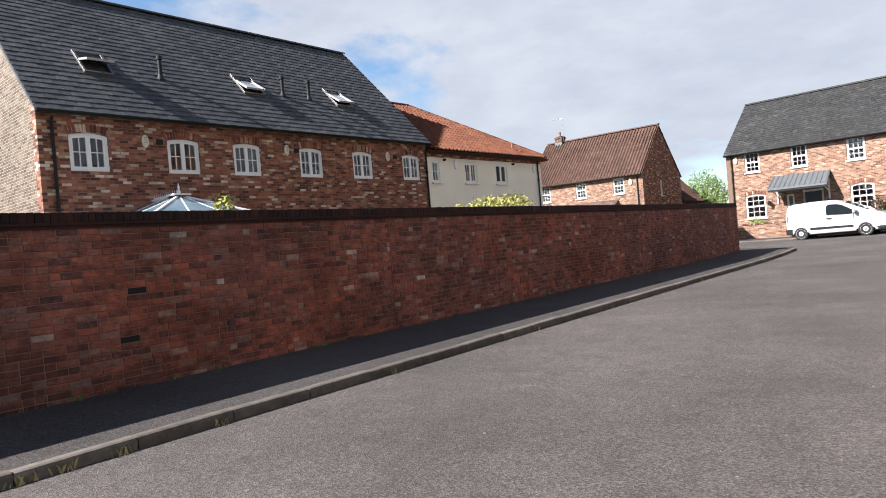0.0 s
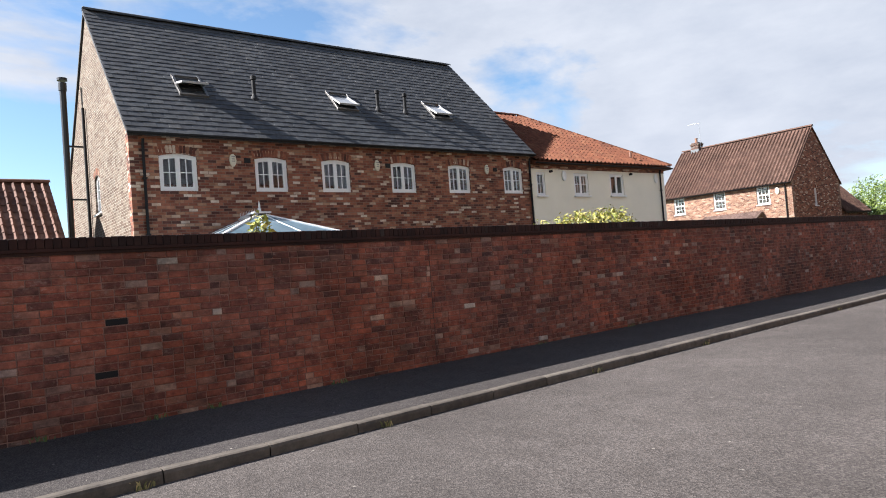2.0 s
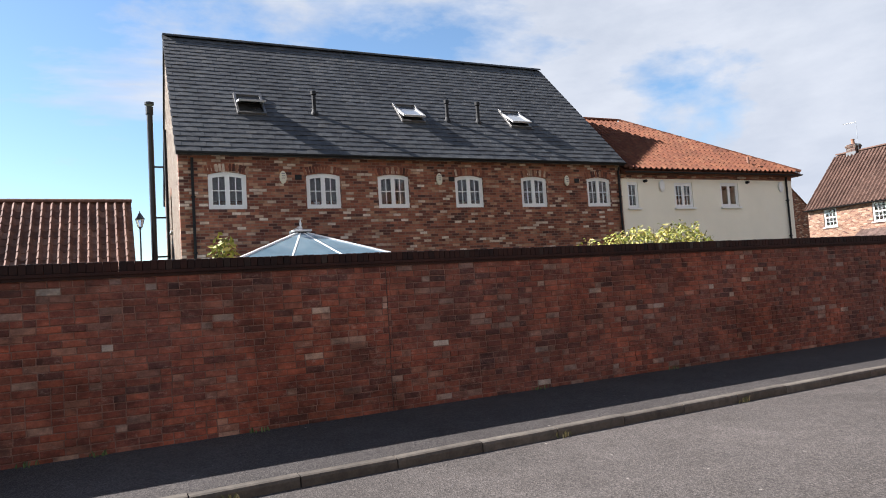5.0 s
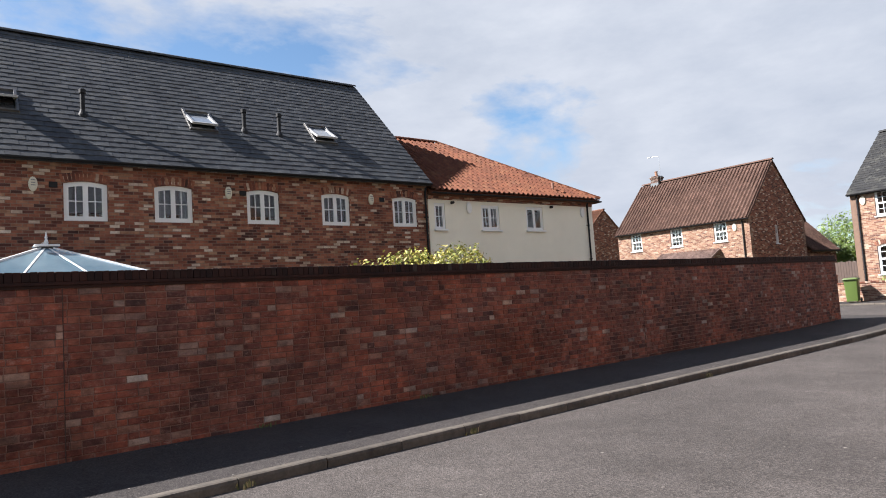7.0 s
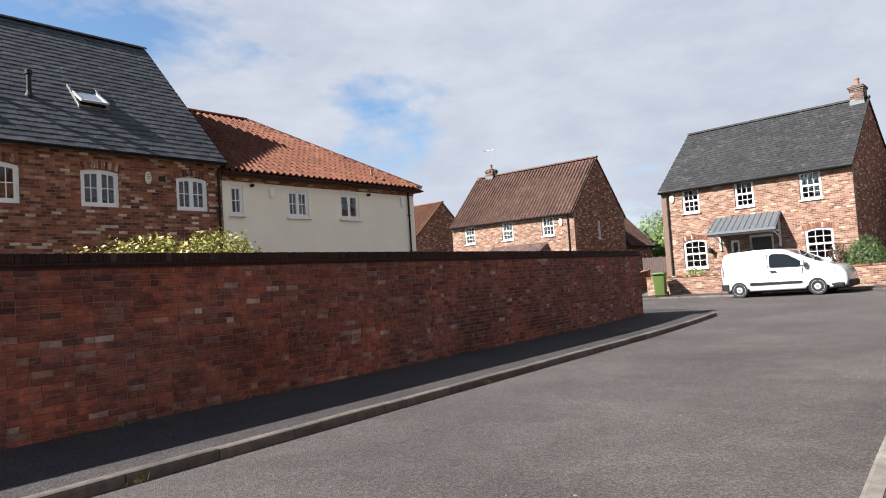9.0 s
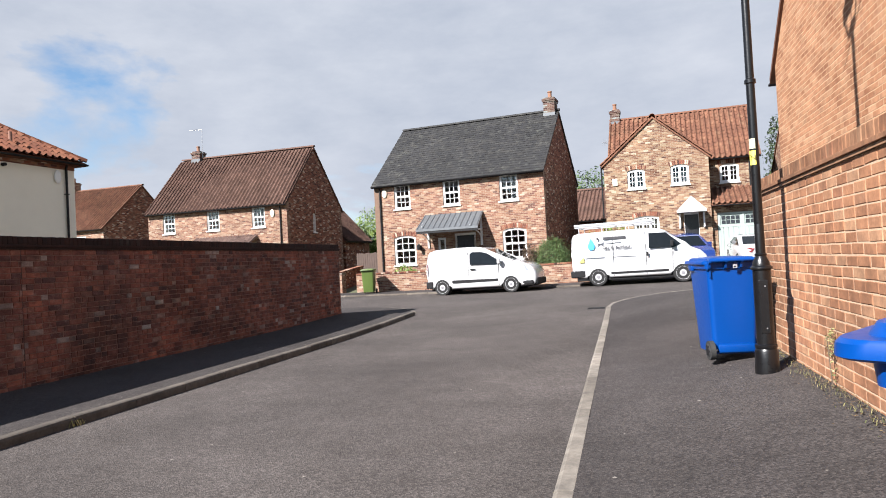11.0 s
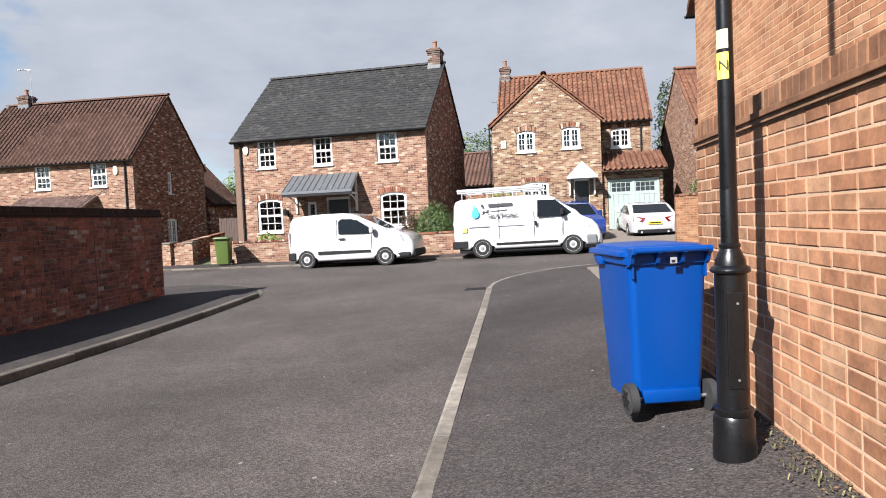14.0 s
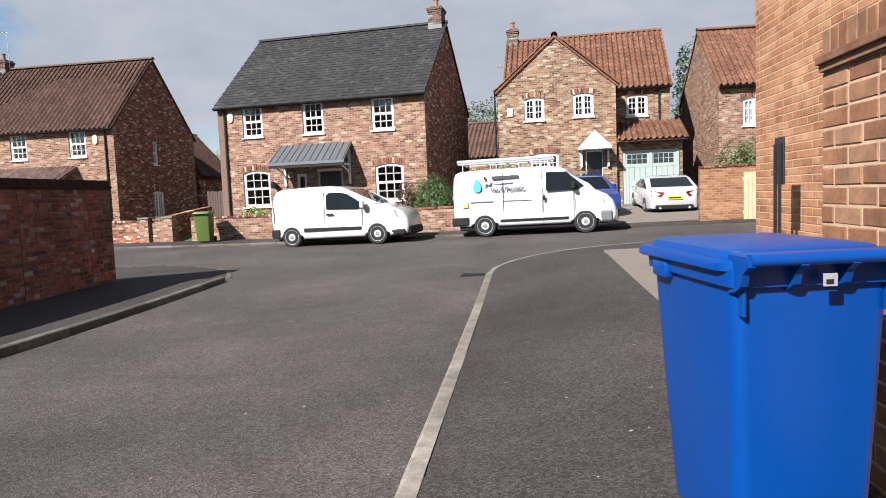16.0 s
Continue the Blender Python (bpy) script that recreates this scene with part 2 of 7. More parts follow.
RED_STOPS = [(0.0, (0.06, 0.024, 0.02)), (0.1, (0.125, 0.04, 0.027)), (0.35, (0.2, 0.058, 0.034)), (0.7, (0.26, 0.078, 0.042)), (0.84, (0.2, 0.075, 0.05)), (0.92, (0.23, 0.12, 0.088)), (0.97, (0.29, 0.2, 0.155)), (1.0, (0.42, 0.34, 0.28))]
WALL_STOPS = [(0.0, (0.0814, 0.0348, 0.0299)), (0.12, (0.1301, 0.0448, 0.0335)), (0.4, (0.1871, 0.0582, 0.0388)), (0.72, (0.2441, 0.0781, 0.0484)), (0.88, (0.1953, 0.0764, 0.0528)), (0.945, (0.2197, 0.1247, 0.097)), (0.991, (0.2929, 0.2077, 0.1719)), (1.0, (0.4068, 0.3406, 0.2908))]
ORANGE_STOPS = [(0.0, (0.2702, 0.127, 0.066)), (0.35, (0.3236, 0.1558, 0.0817)), (0.7, (0.355, 0.184, 0.0998)), (0.9, (0.3707, 0.2136, 0.123)), (1.0, (0.292, 0.1331, 0.0719))]
HOUSE_STOPS = [(0.0, (0.08, 0.04, 0.034)), (0.12, (0.14, 0.065, 0.048)), (0.35, (0.185, 0.092, 0.062)), (0.62, (0.22, 0.124, 0.082)), (0.82, (0.235, 0.15, 0.102)), (0.94, (0.275, 0.2, 0.145)), (1.0, (0.33, 0.265, 0.205))]
GABLE_STOPS = [(0.0, (0.0789, 0.0483, 0.0348)), (0.3, (0.1122, 0.0789, 0.0571)), (0.7, (0.1353, 0.1068, 0.0807)), (1.0, (0.1544, 0.1326, 0.1058))]
RUSTIC_STOPS = [(0.0, (0.055, 0.026, 0.022)), (0.1, (0.1, 0.038, 0.028)), (0.4, (0.19, 0.068, 0.042)), (0.7, (0.25, 0.1, 0.06)), (0.86, (0.28, 0.16, 0.1)), (0.93, (0.4, 0.3, 0.23)), (1.0, (0.52, 0.43, 0.35))]
SLATE_STOPS = [(0.0, (0.0446, 0.0475, 0.0539)), (0.5, (0.0539, 0.0584, 0.0649)), (0.85, (0.0623, 0.0663, 0.0715)), (1.0, (0.0753, 0.0772, 0.0803))]
ORANGE_TILE = [(0.0, (0.1161, 0.037, 0.0179)), (0.5, (0.1367, 0.0465, 0.0218)), (0.85, (0.1473, 0.0538, 0.0253)), (1.0, (0.1629, 0.0678, 0.0342))]
BROWN_TILE = [(0.0, (0.0892, 0.0502, 0.0364)), (0.5, (0.1021, 0.0573, 0.0429)), (0.85, (0.1113, 0.0635, 0.0482)), (1.0, (0.1251, 0.0737, 0.0557))]
RED_TILE = [(0.0, (0.136, 0.0608, 0.0368)), (0.5, (0.156, 0.0712, 0.0424)), (0.85, (0.1688, 0.08, 0.0472)), (1.0, (0.1856, 0.0968, 0.0584))]
MORTAR = plain("mortar", (0.42, 0.29, 0.19), 0.95, vary=0.25, scale=3, bump=0.6)
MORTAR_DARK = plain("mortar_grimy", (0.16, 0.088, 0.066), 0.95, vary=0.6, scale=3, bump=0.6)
HOUSE_BRICK = brickwork("mixed_brickwork", HOUSE_STOPS, (0.27, 0.21, 0.155))
RUSTIC_BRICK = brickwork("rustic_brickwork", RUSTIC_STOPS, (0.165, 0.115, 0.086))
GABLE_BRICK = brickwork("pale_buff_brickwork", GABLE_STOPS, (0.26, 0.225, 0.18))
ORANGE_BRICK = brickwork("orange_brickwork", ORANGE_STOPS, (0.42, 0.27, 0.16), stain=0.25)
RED_BRICK = brickwork("red_brickwork", RED_STOPS, (0.2, 0.13, 0.1))
WHITE = plain("white_paint", (0.62, 0.62, 0.61), 0.35, vary=0.04)
CREAM = plain("cream_render", (0.68, 0.64, 0.54), 0.9, vary=0.06, scale=1.2, bump=0.3)
BLACK = plain("black_paint", (0.012, 0.012, 0.013), 0.38, vary=0.3)
BLACK_PLASTIC = plain("black_plastic", (0.008, 0.008, 0.009), 0.62, vary=0.2)
MATS["black_plastic"].node_tree.nodes["Principled BSDF"].inputs["Specular IOR Level"].default_value = 0.25
DARK_WOOD = plain("dark_stained_wood", (0.05, 0.03, 0.022), 0.7, vary=0.3)
GLASS = glass()
CURTAIN = plain("net_curtain", (0.22, 0.22, 0.23), 0.9, vary=0.15, scale=5)
LEAD = plain("lead_sheet", (0.1, 0.108, 0.115), 0.5, vary=0.2, metal=0.3)
ASPHALT = asphalt("road_asphalt", (0.038, 0.033, 0.031), (0.087, 0.076, 0.07))
PATH_ASPHALT = asphalt("footway_asphalt", (0.025, 0.022, 0.022), (0.059, 0.052, 0.049))
# kerb concrete twice: darkened for the shaded left face, lightened for the sunlit right
KERB = pieced("kerb_concrete", [(0.0, (0.075, 0.064, 0.053)), (0.5, (0.105, 0.091, 0.076)), (1.0, (0.14, 0.123, 0.103))], 0.9, stain=0.5)
SUNLIT_KERB = pieced("sunlit_kerb_concrete", [(0.0, (0.14, 0.125, 0.105)), (0.5, (0.19, 0.172, 0.145)), (1.0, (0.24, 0.22, 0.19))], 0.9, stain=0.6)
CONCRETE = plain("concrete_paving", (0.145, 0.12, 0.097), 0.9, vary=0.15, scale=1.5, bump=0.4)
SOIL = plain("garden_ground", (0.07, 0.075, 0.035), 0.95, vary=0.35, scale=0.8, bump=0.6)
INSIDE = plain("dim_plaster", (0.25, 0.23, 0.21), 0.9)


# ---- mesh helpers ----
def box(bm, x0, y0, z0, x1, y1, z1, bevel=0.0):
    """A box from corner to corner."""
    m = Matrix.Translation(((x0 + x1) / 2, (y0 + y1) / 2, (z0 + z1) / 2)) @ Matrix.Diagonal((abs(x1 - x0), abs(y1 - y0), abs(z1 - z0), 1))
    made = bmesh.ops.create_cube(bm, size=1, matrix=m)["verts"]
    if bevel:
        edges = {e for v in made for e in v.link_edges}
        bmesh.ops.bevel(bm, geom=list(edges), offset=bevel, segments=2, affect="EDGES", profile=0.5)
    return made


def rod(bm, a, b, r0, r1=None, n=12, caps=True):
    """A round bar from a to b."""
    a, b = Vector(a), Vector(b)
    m = Matrix.Translation((a + b) / 2) @ (b - a).to_track_quat("Z", "Y").to_matrix().to_4x4()
    return bmesh.ops.create_cone(bm, cap_ends=caps, segments=n, radius1=r0, radius2=r0 if r1 is None else r1, depth=(b - a).length, matrix=m)["verts"]


def turned(bm, rings, n=20, at=(0, 0, 0)):
    """A turned form about a vertical axis, from (radius, height) pairs."""
    loops = []
    for r, h in rings:
        loops.append([bm.verts.new((at[0] + r * math.cos(2 * math.pi * i / n), at[1] + r * math.sin(2 * math.pi * i / n), at[2] + h)) for i in range(n)])
    for p, q in zip(loops, loops[1:]):
        for i in range(n):
            bm.faces.new((p[i], p[(i + 1) % n], q[(i + 1) % n], q[i]))
    bm.faces.new(loops[0][::-1])
    bm.faces.new(loops[-1])


def prism(bm, outline, y0, y1):
    """An outline in the x-z plane, drawn out from y0 to y1."""
    a = [bm.verts.new((x, y0, z)) for x, z in outline]
    b = [bm.verts.new((x, y1, z)) for x, z in outline]
    n = len(outline)
    faces = [bm.faces.new(a), bm.faces.new(b[::-1])]
    for i in range(n):
        faces.append(bm.faces.new((a[(i + 1) % n], a[i], b[i], b[(i + 1) % n])))
    return a + b, faces


def lay_uv(bm):
    """UV in metres, by each face's main direction."""
    layer = bm.loops.layers.uv.verify()
    for f in bm.faces:
        n = f.normal
        ax = max(range(3), key=lambda i: abs(n[i]))
        for lp in f.loops:
            c = lp.vert.co
            lp[layer].uv = (c.y, c.z) if ax == 0 else ((c.x, c.z) if ax == 1 else (c.x, c.y))


def mesh_of(name, bm, material, smooth=False):
    bmesh.ops.remove_doubles(bm, verts=bm.verts[:], dist=0.0004)
    bmesh.ops.recalc_face_normals(bm, faces=bm.faces[:])
    bm.normal_update()
    lay_uv(bm)
    if smooth:
        for f in bm.faces:
            f.smooth = True
    me = bpy.data.meshes.new(name)
    bm.to_mesh(me)
    bm.free()
    for m in material if isinstance(material, (list, tuple)) else [material]:
        me.materials.append(m)
    if smooth:
        me.set_sharp_from_angle(angle=radians(38))
    return me


def part(name, bm, material, parent=None, label="", at=None, smooth=False):
    """One mesh object, under a thing or a part."""
    me = bm if isinstance(bm, bpy.types.Mesh) else mesh_of(name, bm, material, smooth)
    ob = new(name, me)
    ob.parent = parent
    if at is not None:
        ob.matrix_basis = at
    if label:
        tagged(ob, label)
    return ob


def thing(name, at, label, category, group="", kind=""):
    """An empty at a thing's base, to carry its parts."""
    ob = new(name)
    ob.empty_display_size = 0.2
    ob.matrix_basis = at
    return tagged(ob, label, category, group, kind)


def pieces(name, parent, variants, mats, places, keep=300, key=None):
    """Like pieces of one surface: the nearest stretch as objects of their own, the rest joined. places: poses in the parent's space."""
    order = sorted(range(len(places)), key=lambda i: key(places[i].translation)) if key else list(range(len(places)))
    singles, rest = order[:keep], order[keep:]
    meshes = []
    for i, v in enumerate(variants):
        me = v.copy()
        me.materials.clear()
        me.materials.append(mats[0])
        meshes.append(me)
    rng = random.Random(len(places))
    for i in singles:
        ob = new(name, rng.choice(meshes))
        ob.parent = parent
        ob.matrix_basis = places[i]
    if rest:
        data = []
        for v in variants:
            co = np.empty(len(v.vertices) * 3)
            v.vertices.foreach_get("co", co)
            data.append((np.c_[co.reshape(-1, 3), np.ones(len(v.vertices))], [tuple(p.vertices) for p in v.polygons]))
        verts, faces, base = [], [], 0
        for i in rest:
            co, polys = rng.choice(data)
            verts.append((co @ np.array(places[i]).T)[:, :3])
            faces += [tuple(base + k for k in p) for p in polys]
            base += len(co)
        me = bpy.data.meshes.new(name + "_field")
        me.from_pydata(np.concatenate(verts).tolist(), [], faces)
        me.materials.append(mats[1])
        ob = new(name + "_field", me)
        ob.parent = parent
        tagged(ob, kind="stuff")


def chamfered(name, lx, ly, lz, c, wobble=0.0, seed=0):
    """A brick-like block, its base at y = ly, its worn face at y = 0."""
    rng = random.Random(seed)
    bm = bmesh.new()
    j = lambda: rng.uniform(-wobble, wobble)
    ring = lambda x0, z0, x1, z1, y: [bm.verts.new((x + j(), y, z + j())) for x, z in ((x0, z0), (x1, z0), (x1, z1), (x0, z1))]
    back = ring(0, 0, lx, lz, ly)
    mid = ring(0, 0, lx, lz, c)
    front = ring(c, c, lx - c, lz - c, j() * 0.5)
    for p, q in ((back, mid), (mid, front)):
        for i in range(4):
            bm.faces.new((p[i], p[(i + 1) % 4], q[(i + 1) % 4], q[i]))
    bm.faces.new(front)
    return mesh_of(name, bm, MORTAR)


def smooth01(t):
    t = max(0.0, min(1.0, t))
    return t * t * (3 - 2 * t)


def gz(x, y):
    """The height of the road surface."""
    v, u = CS * x + SN * y, -SN * x + CS * y
    return 0.017 * (max(-5.2, min(14, v)) + 5.2) + 0.25 * smooth01((u - 24) / 14) + 0.5 * smooth01((u - 38.5) / 9) * smooth01((v + 22) / 10)


def sw(v, u, dz=0.0):
    """A place of the street frame, dz above the road surface."""
    x, y = CS * v - SN * u, SN * v + CS * u
    return Vector((x, y, gz(x, y) + dz))

# ---- ground, road, footways ----
def axis(lo, hi, step, far):
    inner = list(np.arange(lo, hi + 0.01, step))
    return [lo - f for f in reversed(far)] + inner + [hi + f for f in far]


def sheet(name, xs, ys, height, keep, material):
    index, verts, faces = {}, [], []

    def vert(i, j):
        if (i, j) not in index:
            index[i, j] = len(verts)
            verts.append((xs[i], ys[j], height(xs[i], ys[j])))
        return index[i, j]

    for i in range(len(xs) - 1):
        for j in range(len(ys) - 1):
            if keep((xs[i] + xs[i + 1]) / 2, (ys[j] + ys[j + 1]) / 2):
                faces.append((vert(i, j), vert(i + 1, j), vert(i + 1, j + 1), vert(i, j + 1)))
    me = bpy.data.meshes.new(name)
    me.from_pydata(verts, [], faces)
    me.materials.append(material)
    return new(name, me)


FAR_KERB = lambda x: 37.2 + 0.05 * (x + 9.7)


def on_road(x, y):
    v, u = CS * x + SN * y, -SN * x + CS * y
    if -5.8 < v < 0.8 and u < 33:
        return True
    if -12 < v < 6 and 28.5 < u and y < FAR_KERB(x) + 0.1:
        return True
    return y < FAR_KERB(x) + 0.1 and u > 31.9


ground = sheet("ground", axis(-60, 60, 2, (60, 240, 900, 2600)), axis(-40, 90, 2, (60, 240, 900, 2600)), lambda x, y: gz(x, y) - 0.05, lambda x, y: True, SOIL)
tagged(ground, "dull green-brown garden ground stretching to the horizon", "ground", kind="structure")
road = sheet("road", list(np.arange(-60, 60.1, 0.5)), list(np.arange(-40, 40.1, 0.5)), gz, on_road, ASPHALT)
tagged(road, "worn grey-brown asphalt road with pale stone flecks", "road", kind="structure")


def arc(cv, cu, r, a0, a1, n=14):
    return [(cv + r * math.cos(radians(a0 + (a1 - a0) * i / n)), cu + r * math.sin(radians(a0 + (a1 - a0) * i / n))) for i in range(n + 1)]


def resample(line, step):
    """Even steps along a line of (v, u) points."""
    out, left = [Vector(line[0])], step
    for a, b in zip(line, line[1:]):
        a, b = Vector(a), Vector(b)
        seg = (b - a).length
        done = 0.0
        while seg - done >= left:
            done += left
            out.append(a + (b - a) * (done / seg))
            left = step
        left -= seg - done
    return out


def footway(name, outer, inner, rise_outer, rise_inner, material, label):
    """A raised strip between two lines of equal count."""
    bm = bmesh.new()
    rows = []
    rises = rise_outer if isinstance(rise_outer, list) else [rise_outer] * len(outer)
    for a, b, r in zip(outer, inner, rises):
        pa, pb = sw(*a, r), sw(*b, rise_inner)
        rows.append([bm.verts.new(pa - Vector((0, 0, 0.2))), bm.verts.new(pa), *(bm.verts.new(pa.lerp(pb, k / 4)) for k in (1, 2, 3)), bm.verts.new(pb), bm.verts.new(pb - Vector((0, 0, 0.25)))])
    for p, q in zip(rows, rows[1:]):
        for i in range(6):
            bm.faces.new((p[i], p[i + 1], q[i + 1], q[i]))
    return tagged(part(name, bm, material), label, "pavement", kind="structure")


def kerb_line(name, line, side, rise, width, label, stone=KERB):
    """Kerb stones laid end to end along a line; side turns the top inwards."""
    base = tagged(thing(name, Matrix.Identity(4), label, "kerb"), kind="structure")
    pts = resample(line, 0.915)
    rng = random.Random(7)
    for k, (a, b) in enumerate(zip(pts, pts[1:])):
        bm = bmesh.new()
        d = (b - a).normalized()
        nrm = Vector((d.y, -d.x)) * side
        ends = []
        for p, sh in ((a, 0.006), (b, -0.006)):
            q = p + d * sh
            drop = rng.uniform(-0.006, 0.006)
            sec = [(0.0, -0.16), (0.0, rise - 0.035), (0.012, rise - 0.01), (0.035, rise), (width, rise), (width, -0.16)]
            ends.append([bm.verts.new(sw(*(q + nrm * o), h + drop)) for o, h in sec])
        p, q = ends
        for i in range(6):
            bm.faces.new((p[i], p[(i + 1) % 6], q[(i + 1) % 6], q[i]))
        bm.faces.new(p[::-1])
        bm.faces.new(q)
        part("kerb_stone", bm, stone, base)
    return base


L_WALL, L_KERB, R_KERB, R_WALL = -7.115, -5.1, 0.1, 2.1
left_line = [(L_KERB, -30.0), (L_KERB, 29.2)] + arc(L_KERB - 3.2, 29.2, 3.2, 0, 90)[1:] + [(-48.0, 32.6)]
lo = [tuple(p) for p in resample(left_line, 0.6)]
li = []
for v, u in lo:
    li.append((L_WALL - 0.1 if u < 29.3 and v > -7 else min(v - 0.3, L_WALL - 0.1), u if u < 28.9 else 28.95))
kerb_line("kerb", [(L_KERB, -30.0), (L_KERB, 29.5)], -1, 0.105, 0.125, "weathered grey concrete kerb along the walled side")
kerb_line("kerb", left_line[1:], -1, 0.02, 0.125, "dropped concrete kerb round the pavement corner")
inner_line = [(v - 0.12 if u < 29.2 else v - 0.08, u if u < 29.2 else u - 0.09) for v, u in lo]
drop = [0.1 - 0.085 * smooth01((u - 29.1) / 0.9) for v, u in lo]
footway("pavement", inner_line, li, drop, 0.165, PATH_ASPHALT, "narrow dark asphalt pavement below the red brick wall")
right_line = [(R_KERB, -30.0), (R_KERB, 28.6)] + arc(R_KERB + 4.0, 28.6, 4.0, 180, 90)[1:] + [(50.0, 32.6)]
ro = [tuple(p) for p in resample(right_line, 0.6)]
kerb_line("kerb", right_line, 1, 0.075, 0.125, "worn concrete kerb flush with the asphalt pavement, coloured paler as sunlit", SUNLIT_KERB)
ri = [(max(v + 0.3, R_WALL + 0.1), min(u, 28.6)) if u > 28.6 else (R_WALL + 0.1, u) for v, u in ro]
r_in = [(v + 0.12, u) if u < 28.7 else (v + 0.09, u - 0.08) for v, u in ro]
footway("pavement", r_in, ri, 0.07, 0.315, PATH_ASPHALT, "wide patched asphalt pavement beside the orange brick wall")
drive = [(R_WALL + 0.02 + 0.012 * (u - 20.2), u) for u in np.arange(20.3, 29.4, 0.5)]
footway("driveway", drive, [(v + 7, u) for v, u in drive], 0.315, 0.33, CONCRETE, "pale concrete driveway apron behind the pavement")


def far_line(x0, x1, off, step=0.6):
    pts = []
    for x in np.arange(x0, x1, step):
        y = FAR_KERB(x) + off
        pts.append((CS * x + SN * y, -SN * x + CS * y))
    return pts


kerb_line("kerb", far_line(-50, -1.2, 0.0), -1, 0.07, 0.125, "grey concrete kerb along the far side of the road")
footway("pavement", far_line(-50, 45, 0.12), far_line(-50, 45, 1.6), 0.065, 0.09, PATH_ASPHALT, "asphalt pavement on the far side of the side road")
footway("driveway", far_line(-2.6, 7.0, 1.3), far_line(-2.6, 7.0, 9.5), 0.1, 0.12, CONCRETE, "pale paved driveway rising to the garage").name = "driveway"
for gx, gy in ((-2.15, 28.95),):
    bm = bmesh.new()
    zc = gz(gx, gy)
    box(bm, gx - 0.22, gy - 0.2, zc - 0.05, gx + 0.22, gy + 0.2, zc + 0.004)
    drain = tagged(part("drain_cover", bm, BLACK_PLASTIC), "dark iron gully grate set in the road by the kerb", "drain")
    for i in range(6):
        bm = bmesh.new()
        box(bm, gx - 0.2, gy - 0.165 + i * 0.06, zc, gx + 0.2, gy - 0.135 + i * 0.06, zc + 0.012)
        part("bar", bm, BLACK_PLASTIC, drain)


# ---- boundary walls ----
def brick_variants(name, n=6):
    return [chamfered(name, 0.215, 0.05, 0.0665, 0.005, 0.0025, i) for i in range(n)]


def garden_wall(label, u0, u1, face, side, base, top, bricks_from, near, stops, mortar, joints=(), thick=0.24, end_face=False, cope_dark=1.0, name="brick_wall", row=0.0765, bloom=None, recess=0.007, missing=(), brick=0.2265, headers=0.3, uneven=0.004):
    """A boundary wall along the street with a brick-on-edge coping. side = 1: its seen face looks to the right."""
    # local frame: x runs along the wall as seen, y into it
    if side > 0:
        frame_m = ST @ Matrix.Translation((face, 0, 0)) @ Matrix.Rotation(math.pi / 2, 4, "Z")
        span = (u0, u1)
    else:
        frame_m = ST @ Matrix.Translation((face, 0, 0)) @ Matrix.Rotation(-math.pi / 2, 4, "Z")
        span = (-u1, -u0)
    wall = thing(name, frame_m, label, "wall", kind="structure")
    cope_h = 0.178
    body_top = top - cope_h
    bm = bmesh.new()
    box(bm, span[0], recess, base - 0.3, span[1], thick, body_top)
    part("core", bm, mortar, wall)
    ncourse = round((body_top - base) / row)
    rowh = (body_top - base) / ncourse
    rng = random.Random(11)
    places, gaps = [], []
    lo_x, hi_x = (bricks_from, span[1]) if side > 0 else (span[0], -bricks_from)
    for c in range(-1, ncourse):
        zc = base + c * rowh + 0.005
        x = lo_x - (brick / 2 if c % 2 else 0.0)
        while x < hi_x - 0.03:
            ln = brick
            if rng.random() < headers:
                ln = 0.115
            w = min(ln, hi_x - x) - 0.0105
            if x < lo_x:
                w -= lo_x - x
                x0 = lo_x
            else:
                x0 = x
            cuts = [(x0, w)]
            for jn in joints:
                jx = jn * side
                if x0 - 0.006 < jx < x0 + w + 0.006:
                    cuts = [(x0, jx - 0.005 - x0), (jx + 0.005, x0 + w - jx - 0.005)]
            if any(abs(x0 + w / 2 - mx) < max(w / 2, 0.06) and zc < mz < zc + rowh for mx, mz in missing):
                gaps.append((x0, zc, w))
                cuts = []
            for x0, w in [c for c in cuts if c[1] > 0.012]:
                places.append(Matrix.Translation((x0, rng.uniform(-uneven, uneven * 0.75), zc + rng.uniform(-0.0015, 0.0015))) @ Matrix.Rotation(rng.uniform(-0.006, 0.006), 4, "Y") @ Matrix.Diagonal((w / 0.215, 1, (rowh - 0.0095) / 0.0665, 1)))
            x += ln
    if end_face:
        for c in range(ncourse):
            zc = base + c * rowh + 0.005
            for w0, w1 in (((0.012, 0.105), (0.115, thick - 0.012)) if c % 2 else ((0.012, thick - 0.012),)):
                m = Matrix.Translation((span[1] + 0.006, w0, zc)) @ Matrix.Rotation(math.pi / 2, 4, "Z") @ Matrix.Diagonal(((w1 - w0) / 0.215, 1, 1, 1))
                places.append(m)
    pieces("brick", wall, brick_variants("brick"), (pieced(name + "_bricks", stops, stain=0.7, bloom=bloom), pieced(name + "_bricks", stops, island=True, stain=0.7, bloom=bloom)), places, 300, lambda p: abs(p.x - near * side))
    # near-black plates stand in for the shade inside sockets of missing bricks
    for x0, zc, w in gaps:
        bm = bmesh.new()
        box(bm, x0, recess - 0.003, zc, x0 + w, recess + 0.002, zc + rowh - 0.01)
        part("empty_socket", bm, plain("hole_shade", (0.006, 0.005, 0.005), 0.95), wall, "near-black plate as the shade in a missing brick's socket")
    # coping: an oversailing course, then bricks on edge
    dark = [(p, tuple(ch * cope_dark for ch in col)) for p, col in stops]
